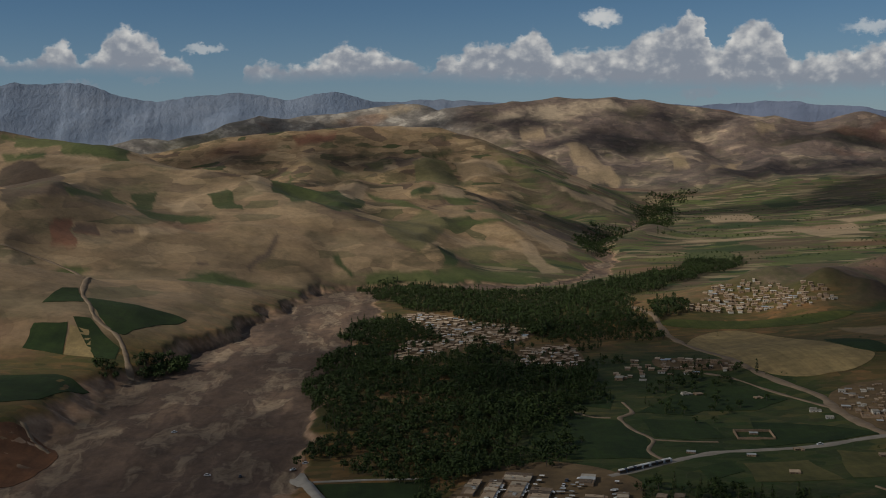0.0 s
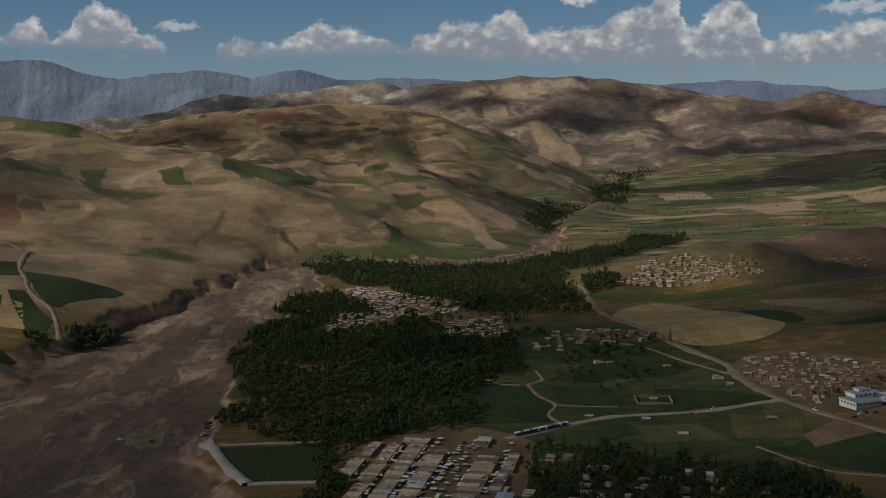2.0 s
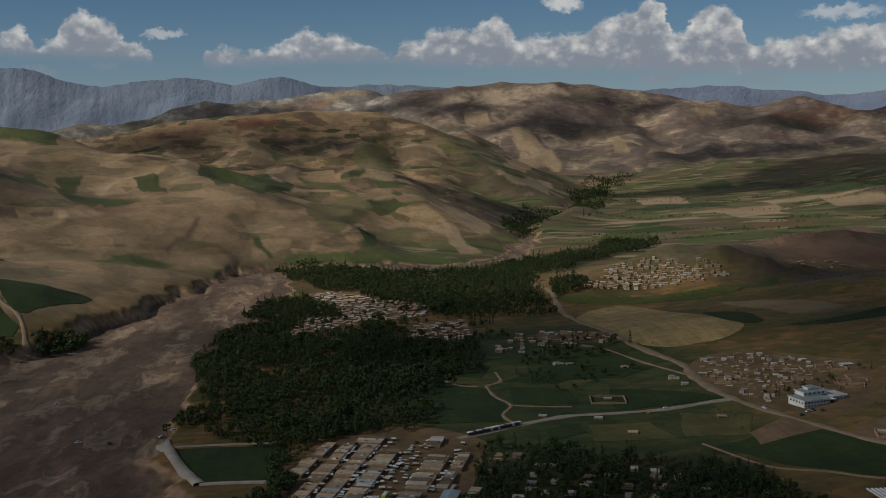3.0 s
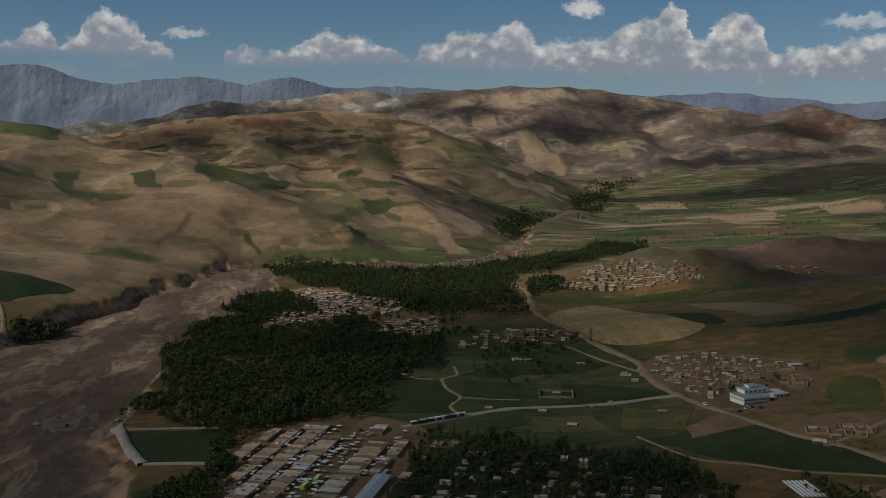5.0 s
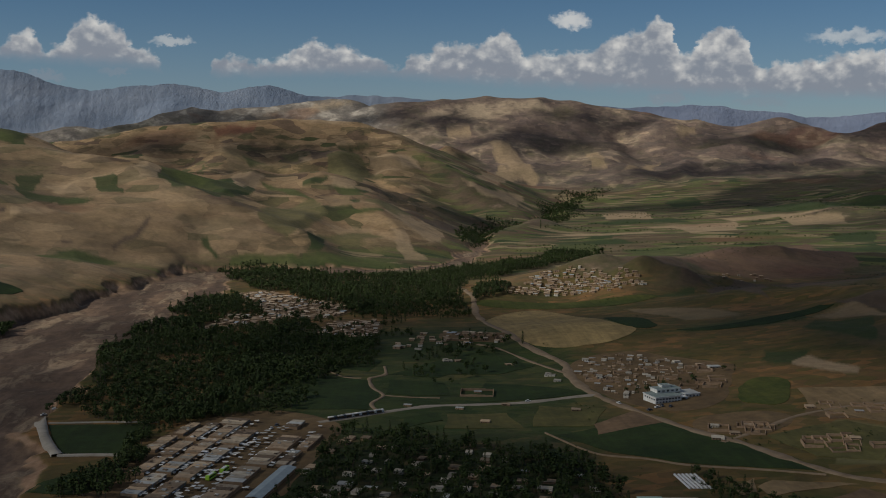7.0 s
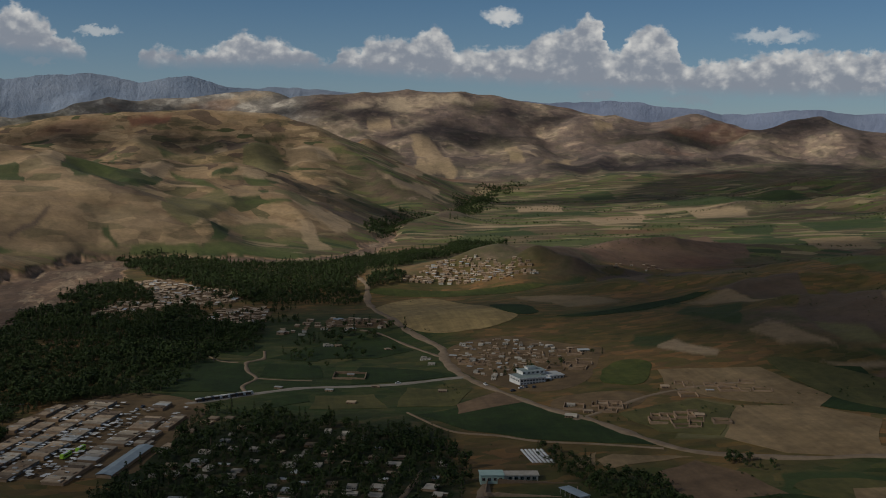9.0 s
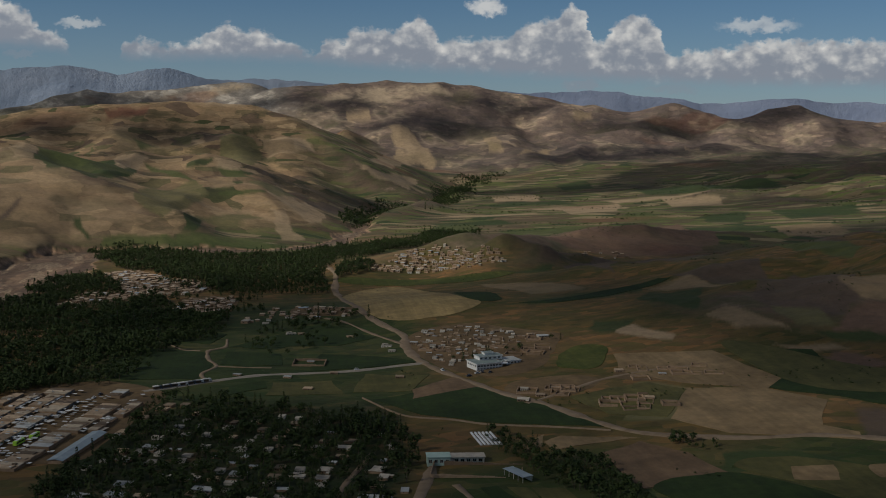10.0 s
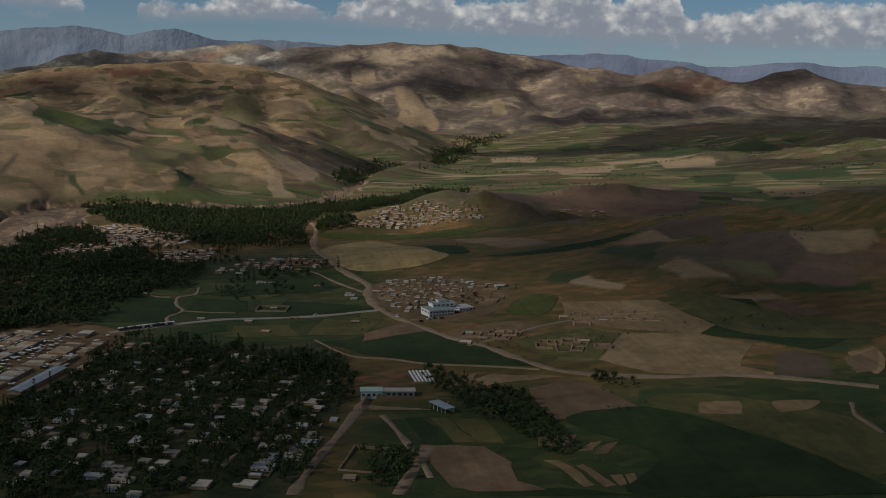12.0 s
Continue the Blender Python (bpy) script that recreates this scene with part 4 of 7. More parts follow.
def ribbon(name, line, width, mat, label, thick=0.0, category="road", kind="structure"):
    """A track that follows the land; with a thickness it is a low bank or wall."""
    width = width * (1 if thick else 0.78)
    pts = np.array(rounded(line, 10, False))
    way = np.gradient(pts, axis=0)
    way /= np.linalg.norm(way, axis=1)[:, None]
    side = np.stack([way[:, 1], -way[:, 0]], -1)
    rough = 1 + (0.1 if thick else 0.4) * fractal(pts[:, 0], pts[:, 1], 14, 3, 61)
    rows = []
    ground = land(pts[:, 0], pts[:, 1]) + lift_at(pts[:, 0], pts[:, 1]) + 0.12
    for off, up in ((-1.15, -0.4), (-1, thick), (0, thick + 0.05), (1, thick), (1.15, -0.4)):
        p = pts + side * (off * width / 2 * rough)[:, None]
        z = land(p[:, 0], p[:, 1]) + lift_at(p[:, 0], p[:, 1]) + 0.12
        rows.append(np.c_[p, np.maximum(z, ground - 0.6) + up])
    co = np.stack(rows, 1).reshape(-1, 3)
    k = len(rows)
    faces = [(i * k + j, (i + 1) * k + j, (i + 1) * k + j + 1, i * k + j + 1) for i in range(len(pts) - 1) for j in range(k - 1)]
    me = mesh_from(name, co.tolist(), faces, mat)
    if sum(p.normal.z for p in me.polygons) < 0:
        me.flip_normals()
    return tagged(new(name, me), label, category, kind=kind)


ribbon("road", [(125, 619), (145, 630), (166, 644), (198, 661), (226, 665), (265, 669), (295, 680), (321, 685)], 6, GRAVEL, "pale gravel road from the bazaar to the crossroads")
ribbon("road", [(278, 1338), (281, 1253), (285, 1179), (282, 1129), (279, 1075), (285, 975), (294, 891), (305, 847), (319, 798), (316, 759), (317, 720), (321, 685), (332, 643), (344, 609), (358, 568), (375, 537), (392, 494), (409, 462), (438, 444), (468, 433), (501, 430), (530, 419), (572, 396)], 7.5, DUST, "wide dusty dirt road along the valley")
ribbon("track", [(166, 644), (160, 669), (169, 696), (162, 723), (160, 755), (166, 764), (173, 775), (173, 806)], 3.6, DUST, "winding dusty farm track between green fields")
ribbon("track", [(154, 758), (141, 764), (127, 790), (109, 810), (86, 798)], 2.4, DUST, "narrow footpath along a field edge")
ribbon("track", [(169, 696), (189, 689), (209, 686)], 2.4, DUST, "narrow footpath along a field edge")
ribbon("track", [(316, 759), (300, 799), (278, 856), (258, 885)], 3.5, DUST, "dusty side track to the upper houses")
ribbon("track", [(-219, 935), (-227, 959), (-238, 994), (-253, 1026), (-273, 1047), (-283, 1065), (-291, 1089), (-312, 1141), (-325, 1198), (-342, 1284), (-373, 1352), (-398, 1372), (-428, 1382), (-473, 1376)], 5, DUST, "dusty track climbing the hillside")
ribbon("track", [(365, 540), (395, 560), (433, 589), (469, 600), (499, 601)], 4, DUST, "dusty track through bare building plots")
ribbon("road", [(292, 438), (283, 405), (272, 368), (261, 334), (254, 307), (249, 287)], 5.5, DUST, "dirt road lined with trees in the town")
ribbon("track", [(310, 303), (308, 330), (301, 377), (297, 399)], 4, DUST, "dirt lane between orchard and fields")
ribbon("road", [(314, 345), (309, 330), (303, 313), (293, 284)], 6, DUST, "curved dirt road beside a walled orchard")
ribbon("track", [(262, 461), (244, 411), (236, 380), (226, 349), (217, 325)], 4, DUST, "straight dirt lane between mud-walled houses")
ribbon("track", [(544, 373), (537, 356), (537, 342), (537, 329)], 4, DUST, "dirt track among pastures")
ribbon("canal_bank", [(267, 585), (287, 537), (314, 518), (334, 501), (366, 485), (397, 468)], 1.0, DUST, "dusty earth bank of an irrigation canal", 0.5, "bank")
ribbon("embankment", [(-58, 648), (-39, 590), (-22, 552)], 6, STONE, "pale stone flood embankment beside the mud bed", 1.2, "embankment")
ribbon("embankment", [(-22, 552), (-4, 552), (15, 551)], 2.2, STONE, "low pale stone field wall by the flood bed", 0.8, "wall")
ribbon("embankment", [(-46, 624), (-14, 626), (23, 625)], 1.0, STONE, "low pale stone field wall by the trees", 0.5, "wall")
field("green", [(273, 579), (298, 593), (348, 601), (396, 477), (370, 487), (328, 510), (298, 537)])
field("green", [(175, 772), (216, 825), (259, 860), (295, 797), (263, 770)])
field("green", [(246, 737), (293, 722), (318, 691), (271, 679), (236, 674)])
field("green", [(175, 753), (217, 739), (217, 697), (190, 694), (171, 703)])
field("green", [(110, 782), (159, 749), (166, 704), (156, 654), (107, 656), (87, 694)])
field("green", [(-45, 620), (-14, 621), (22, 620), (15, 555), (-22, 558)])
field("green", [(180, 630), (204, 644), (205, 622), (181, 603)])
field("green", [(-25, 489), (-11, 511), (14, 529), (11, 483)], True)
field("brown", [(301, 603), (337, 631), (350, 597), (299, 576)])
field("grass", [(418, 663), (440, 693), (459, 677), (435, 622), (411, 630)], True)
field("tan", [(458, 655), (525, 634), (540, 554), (519, 531), (474, 562), (446, 607)])
field("olive", [(543, 656), (600, 570), (644, 525), (628, 497), (566, 512), (540, 554)], True)
field("green", [(388, 372), (432, 385), (466, 345), (503, 273), (497, 262), (393, 272), (417, 315)], True)
field("olive", [(438, 393), (467, 402), (502, 379), (539, 337), (507, 280), (468, 350)], True)
field("green", [(331, 286), (365, 285), (393, 272), (327, 281)])
field("tan", [(472, 548), (518, 535), (541, 496), (528, 475), (512, 446), (527, 431), (520, 418), (457, 445), (436, 478)])
field("green", [(522, 534), (536, 562), (591, 562), (614, 511), (574, 477), (552, 502)], True)
field("green", [(541, 630), (590, 610), (586, 590), (539, 614)])
field("tan", [(591, 464), (611, 464), (587, 419), (584, 433)], True)
field("brown", [(381, 431), (406, 445), (424, 420), (431, 385), (407, 378), (384, 373), (381, 399)])
field("tan", [(343, 460), (360, 472), (352, 449), (342, 445)])
field("tan", [(356, 458), (368, 467), (408, 450), (384, 450), (356, 440)])
field("green", [(308, 393), (316, 392), (326, 349), (313, 351)])
field("olive", [(320, 390), (329, 386), (339, 347), (328, 349)])
field("olive", [(331, 386), (348, 380), (351, 344), (340, 346)])
field("brown", [(311, 348), (341, 341), (348, 318), (347, 296), (357, 284), (326, 286), (317, 290), (313, 322)])
field("tan", [(369, 349), (379, 348), (374, 336), (366, 339)])
field("brown", [(381, 348), (388, 348), (380, 330), (374, 332)])
field("tan", [(391, 337), (397, 337), (390, 325), (384, 326)])
field("brown", [(399, 333), (405, 335), (396, 320), (390, 321)])
field("tan", [(365, 319), (371, 318), (380, 284), (375, 283)])
field("tan", [(376, 309), (380, 310), (389, 283), (384, 282)])
field("tan", [(389, 295), (394, 295), (393, 284), (390, 282)])
field("tan", [(395, 295), (399, 296), (398, 283), (394, 282)])
field("tan", [(464, 386), (486, 383), (479, 365), (457, 369)])
field("tan", [(504, 380), (528, 378), (519, 366), (499, 364)], True)
field("olive", [(394, 546), (454, 570), (471, 545), (435, 482), (406, 501)])
field("brown", [(582, 451), (614, 472), (588, 426), (573, 423)])
field("green", [(-335, 1078), (-336, 1152), (-324, 1166), (-301, 1102)])
field("green", [(-307, 1127), (-275, 1134), (-207, 1132), (-226, 1086), (-236, 1058), (-247, 1027), (-272, 1050), (-284, 1081)], True)
field("green", [(-310, 884), (-269, 896), (-237, 874), (-257, 800), (-275, 781)])
field("green", [(-324, 1019), (-297, 1031), (-283, 964), (-321, 975)])
field("green", [(-295, 1043), (-281, 1048), (-243, 994), (-239, 963), (-255, 960)])
field("straw", [(-294, 1027), (-276, 1023), (-257, 960), (-282, 964)])
field("straw", [(283, 1031), (350, 1093), (388, 939), (403, 890), (355, 851), (301, 874)], True)
field("grass", [(298, 1152), (423, 1139), (490, 1130), (417, 1091), (294, 1128)], True)
field("green", [(440, 886), (505, 900), (585, 914), (592, 900), (520, 872), (464, 874)])
field("green", [(391, 970), (424, 958), (427, 909), (402, 905)], True)
field("dirt", [(6, 1259), (38, 1290), (101, 1194), (149, 1144), (138, 1086), (114, 1061), (57, 1059), (39, 1158)], True, "bare_ground")
field("dirt", [(-3, 1000), (13, 1097), (46, 1088), (70, 1040), (27, 998)], True, "bare_ground")
field("dirt", [(109, 965), (126, 1031), (172, 1045), (173, 964), (156, 933), (114, 938)], True, "bare_ground")
field("dirt", [(318, 770), (345, 815), (385, 822), (408, 790), (440, 738), (425, 700), (400, 640), (362, 622), (330, 668)], True, "bare_ground")
field("dirt", [(237, 963), (288, 913), (279, 889), (232, 914)], True, "bare_ground")
field("dirt", [(5, 480), (25, 570), (45, 622), (80, 650), (112, 645), (140, 612), (132, 560), (116, 500), (102, 470)], True, "bare_ground")
field("dirt", [(360, 566), (372, 602), (416, 605), (424, 580), (395, 552)], True, "bare_ground")
field("dirt", [(436, 590), (470, 625), (520, 606), (505, 570), (460, 575)], True, "bare_ground")
field("green", [(186, 770), (214, 760), (245, 790), (222, 815)])
field("green", [(262, 800), (285, 792), (262, 850), (248, 842)])
field("green", [(120, 815), (160, 785), (172, 830), (140, 860)])
field("olive", [(205, 600), (255, 600), (250, 640), (210, 640)])
field("olive", [(262, 605), (300, 600), (318, 640), (275, 660)])
field("green", [(130, 660), (150, 660), (152, 700), (138, 740), (112, 700)])

field("red", [(-262, 738), (-241, 742), (-217, 717), (-220, 665), (-236, 650), (-275, 690)], True)
ribbon("track", [(-250, 752), (-231, 724), (-218, 714)], 5, DUST, "dusty track along the torn river bank")

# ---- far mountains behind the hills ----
def mat_hazed_rock(name, dark, light):
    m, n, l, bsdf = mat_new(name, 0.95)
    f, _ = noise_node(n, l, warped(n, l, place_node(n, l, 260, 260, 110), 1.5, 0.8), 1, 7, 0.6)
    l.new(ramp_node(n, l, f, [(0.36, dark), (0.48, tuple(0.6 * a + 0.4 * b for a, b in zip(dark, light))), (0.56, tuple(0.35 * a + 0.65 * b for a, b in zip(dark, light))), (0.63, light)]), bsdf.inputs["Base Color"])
    f2, _ = noise_node(n, l, place_node(n, l, 24, 24, 24), 1, 6, 0.65)
    bump_node(n, l, bsdf, f2, 7, 0.8)
    return m


def mountain(profile, depth, mat, label, seed):
    """A range with its crest on the profile (x, y, height), falling to the front in ribs."""
    crest = np.array(rounded(profile, 14, False))
    rows = 26
    co, faces = [], []
    for i, (x, y, z) in enumerate(crest):
        jag = z + 7 * float(fractal(np.array(x), np.array(y), 70, 4, seed))
        for j in range(rows):
            t = j / (rows - 1)
            rib = 20 * float(fractal(np.array(x + 160 * t), np.array(t * 520.0), 190, 5, seed + 7)) * math.sin(math.pi * min(t * 1.1, 1))
            co.append((x, y - depth * t, jag * (1 - t) ** 1.15 + 60 * t + rib))
    for i in range(len(crest) - 1):
        for j in range(rows - 1):
            a = i * rows + j
            faces.append((a, a + rows, a + rows + 1, a + 1))
    back = len(co)
    for x, y, z in crest:
        co.append((x, y + 20, 0))
    for i, (x, y, z) in enumerate(crest):
        co.append((x, y + 1, co[i * rows][2] - 1))
    k = len(crest)
    for i in range(k - 1):
        faces.append((back + k + i, back + i, back + i + 1, back + k + i + 1))
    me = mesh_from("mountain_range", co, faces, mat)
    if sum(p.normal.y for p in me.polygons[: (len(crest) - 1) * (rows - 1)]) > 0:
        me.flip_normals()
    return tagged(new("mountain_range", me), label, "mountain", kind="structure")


# the blue and violet base colours carry the haze of the air in between
mountain([(-2300, 4560, 400), (-1700, 4730, 420), (-1396, 4780, 430), (-1316, 4780, 434), (-1226, 4780, 412), (-1124, 4780, 380), (-1021, 4780, 360), (-928, 4780, 352), (-787, 4780, 373), (-635, 4780, 378), (-506, 4780, 363), (-412, 4780, 347), (-304, 4780, 369), (-185, 4780, 373), (-79, 4780, 338), (29, 4790, 327), (222, 4790, 339), (368, 4790, 327), (900, 4800, 290)], 170, mat_hazed_rock("hazed_blue_rock", (0.185, 0.23, 0.305), (0.25, 0.29, 0.36)), "bare rocky mountain range, distance haze painted in blue-grey", 71)
mountain([(900, 4800, 300), (1388, 4750, 300), (1659, 4700, 308), (1904, 4650, 288), (2060, 4620, 270), (2174, 4600, 262), (2444, 4500, 281), (2834, 4400, 268), (3300, 4000, 250)], 120, mat_hazed_rock("hazed_violet_rock", (0.17, 0.205, 0.29), (0.21, 0.245, 0.33)), "flat-topped far mountains, distance haze painted in blue-violet", 83)


# ---- unseen clouds set between the sun and the land ----
def mat_cloud(name, dense):
    m, n, l, bsdf = mat_new(name, 1.0)
    f, _ = noise_node(n, l, place_node(n, l, 160, 160, 160), 1, 6, 0.6)
    l.new(ramp_node(n, l, f, [(0.3, (0.72, 0.74, 0.78)), (0.7, (0.9, 0.9, 0.9))]), bsdf.inputs["Base Color"])
    # a thin veil: part of the sunlight comes through
    thin, veil, end = n.new("ShaderNodeBsdfTransparent"), n.new("ShaderNodeMixShader"), n["Material Output"]
    veil.inputs[0].default_value = dense
    l.new(thin.outputs[0], veil.inputs[1])
    l.new(bsdf.outputs[0], veil.inputs[2])
    l.new(veil.outputs[0], end.inputs["Surface"])
    return m


THIN, THICK = mat_cloud("thin_vapour", 0.3), mat_cloud("thick_vapour", 0.48)


def cloud(x, y, rx, ry, turn=0, seed=0, vapour=None):
    """A flat-based cumulus, added out of view between the sun and the ground at (x, y) to shade it."""
    bm = bmesh.new()
    bmesh.ops.create_icosphere(bm, subdivisions=4, radius=1)
    c = np.array([v.co[:] for v in bm.verts])
    round_ = np.arctan2(c[:, 1], c[:, 0])
    reach = 1 + 0.22 * fractal(np.cos(round_) * 1.5 + seed, np.sin(round_) * 1.5, 1.0, 3, seed)
    lump = 1 + 0.2 * fractal(c[:, 0] * 3 + seed, c[:, 1] * 3 + c[:, 2] * 2, 1.0, 3, seed + 3)
    for v, a, b in zip(bm.verts, reach, lump):
        up = v.co.z
        v.co = (v.co.x * rx * a * b, v.co.y * ry * a * b, up * (0.5 if up > 0 else 0.15) * min(rx, ry, 300) * b)
    me = bpy.data.meshes.new("cloud")
    bm.to_mesh(me)
    bm.free()
    me.shade_smooth()
    me.materials.append(vapour or THICK)
    ob = tagged(new("cloud", me), "unseen white flat-based cumulus cloud that shades the land", "cloud", kind="structure")
    ob.matrix_basis = Matrix.Translation(Vector((x, y, 0)) + SUN_WAY * (2300 / SUN_WAY.z) + Vector((0, 0, float(land(x, y))))) @ pose(0, 0, 0, 0, 0, turn)
    return ob


# each is placed and sized so that its shadow darkens this part of the land
for x, y, rx, ry, lean_, vapour_ in (
    (260, 560, 430, 420, 10, THIN), (120, 1010, 300, 170, -10, THIN), (850, 860, 420, 380, 0, THICK), (190, 400, 150, 140, 0, THIN),
    (540, 280, 200, 90, 10, THIN), (-190, 600, 130, 260, 5, THIN), (1750, 3050, 700, 480, 20, THICK), (1080, 1480, 330, 190, 0, THICK),
    (720, 1240, 190, 130, 0, THIN), (1000, 2900, 280, 130, 0, THICK), (1300, 2150, 300, 120, 0, THIN), (350, 2300, 60, 190, -14, THICK),
    (-632, 2075, 110, 110, 20, THIN), (-520, 3250, 210, 130, 10, THICK), (-30, 3150, 100, 80, 0, THICK), (-230, 3220, 420, 150, 5, THIN), (-170, 2190, 150, 70, 20, THIN), (130, 3040, 140, 70, 8, THIN),
    (510, 2890, 50, 110, -20, THIN), (-430, 2620, 240, 120, 30, THICK), (-466, 4420, 420, 80, 12, THICK), (264, 4340, 180, 60, 0, THICK),
    (474, 4240, 190, 60, 5, THICK), (710, 4030, 190, 60, -5, THICK), (924, 4110, 210, 70, 0, THICK), (1190, 4290, 200, 60, -8, THICK),
    (1640, 4020, 240, 80, -6, THICK), (1480, 3670, 420, 100, 6, THICK), (2150, 4000, 260, 70, 0, THICK),
):
    cloud(x, y, rx, ry, lean_, int(abs(x) + y) % 37, vapour_)

# ---- building kit ----
def part(name, bm, mat, parent, label=""):
    """Links a bmesh as one mesh under a thing or a part."""
    me = bpy.data.meshes.new(name)
    bm.to_mesh(me)
    bm.free()
    me.materials.append(mat)
    ob = new(name, me)
    ob.parent = parent
    if label:
        ob["label"] = label
    return ob


def block(bm, x0, x1, y0, y1, z0, z1, taper=0.0):
    c = [bm.verts.new((x, y, z)) for z, t in ((z0, 0.0), (z1, taper)) for x, y in ((x0 + t, y0 + t), (x1 - t, y0 + t), (x1 - t, y1 - t), (x0 + t, y1 - t))]
    for f in ((0, 3, 2, 1), (4, 5, 6, 7), (0, 1, 5, 4), (1, 2, 6, 5), (2, 3, 7, 6), (3, 0, 4, 7)):
        bm.faces.new([c[i] for i in f])


def blocks(*boxes):
    bm = bmesh.new()
    for b in boxes:
        block(bm, *b)
    return bm


def mat_mud(name, dark, light, scale=3.0, spread=0.35):
    m, n, l, bsdf = mat_new(name, 0.95)
    f, _ = noise_node(n, l, place_node(n, l, scale, scale, scale * 0.6), 1, 6, 0.65)
    col = ramp_node(n, l, f, [(0.3, dark), (0.7, light)])
    info = n.new("ShaderNodeObjectInfo")
    tone = ramp_node(n, l, info.outputs["Random"], [(0.0, (1 - spread,) * 3), (1.0, (1 + spread, 1 + spread * 0.95, 1 + spread * 0.85))])
    col = mix_node(n, l, 1.0, col, tone, "MULTIPLY")
    l.new(col, bsdf.inputs["Base Color"])
    bump_node(n, l, bsdf, f, 0.12, 0.6)
    return m


MUD = mat_mud("mud_plaster", (0.2, 0.135, 0.085), (0.33, 0.23, 0.15))
MUD_ROOF = mat_mud("mud_roof", (0.24, 0.175, 0.115), (0.4, 0.3, 0.205), 3.0, 0.45)
LIME = mat_mud("lime_wash", (0.36, 0.33, 0.275), (0.58, 0.545, 0.47), 2.0, 0.3)
PALE_ROOF = mat_mud("pale_roof", (0.28, 0.245, 0.195), (0.47, 0.42, 0.35), 3.0, 0.4)
TIN = mat_mud("grey_tin", (0.3, 0.31, 0.305), (0.45, 0.455, 0.44), 5.0, 0.25)
BLUE_TIN = mat_mud("blue_tin", (0.24, 0.29, 0.32), (0.34, 0.4, 0.43), 6.0, 0.1)
TEAL_ROOF = mat_mud("teal_roof", (0.15, 0.19, 0.18), (0.24, 0.28, 0.265), 4.0, 0.1)
WHITE_WALL = mat_mud("white_wall", (0.58, 0.57, 0.53), (0.76, 0.75, 0.71), 3.0, 0.05)
MINT = mat_mud("mint_wash", (0.34, 0.46, 0.40), (0.46, 0.58, 0.5), 3.0, 0.1)
WOOD = mat_mud("dark_wood", (0.05, 0.035, 0.025), (0.11, 0.075, 0.05), 1.0, 0.3)
CLOTH = mat_mud("canvas_cloth", (0.36, 0.35, 0.33), (0.66, 0.65, 0.62), 1.5, 0.5)


def mat_pane():
    m, n, l, bsdf = mat_new("window_pane", 0.12)
    bsdf.inputs["Base Color"].default_value = (0.02, 0.025, 0.03, 1)
    bsdf.inputs["Specular IOR Level"].default_value = 0.6
    return m


PANE = mat_pane()


def window_at(parent, x, y, z, w, h, facing, frame_mat):
    """A window in a wall: facing 0 looks to -y, 1 to +x, 2 to +y, 3 to -x."""
    m = pose(x, y, z, 0, 0, 90 * facing)
    bm = blocks((-w / 2 - 0.1, w / 2 + 0.1, -0.12, 0.1, -h / 2 - 0.1, -h / 2), (-w / 2 - 0.1, w / 2 + 0.1, -0.12, 0.1, h / 2, h / 2 + 0.1), (-w / 2 - 0.1, -w / 2, -0.12, 0.1, -h / 2, h / 2), (w / 2, w / 2 + 0.1, -0.12, 0.1, -h / 2, h / 2), (-0.04, 0.04, -0.1, 0.1, -h / 2, h / 2))
    bm.transform(m)
    ob = part("window", bm, frame_mat, parent)
    bm = blocks((-w / 2, w / 2, -0.05, 0.1, -h / 2, h / 2))
    bm.transform(m)
    part("pane", bm, PANE, ob)
    return ob


def door_at(parent, x, y, z, w, h, facing, mat):
    bm = blocks((-w / 2, w / 2, -0.08, 0.1, 0, h), (-w / 2 - 0.12, w / 2 + 0.12, -0.13, 0.1, h, h + 0.14))
    bm.transform(pose(x, y, z, 0, 0, 90 * facing))
    return part("door", bm, mat, parent)


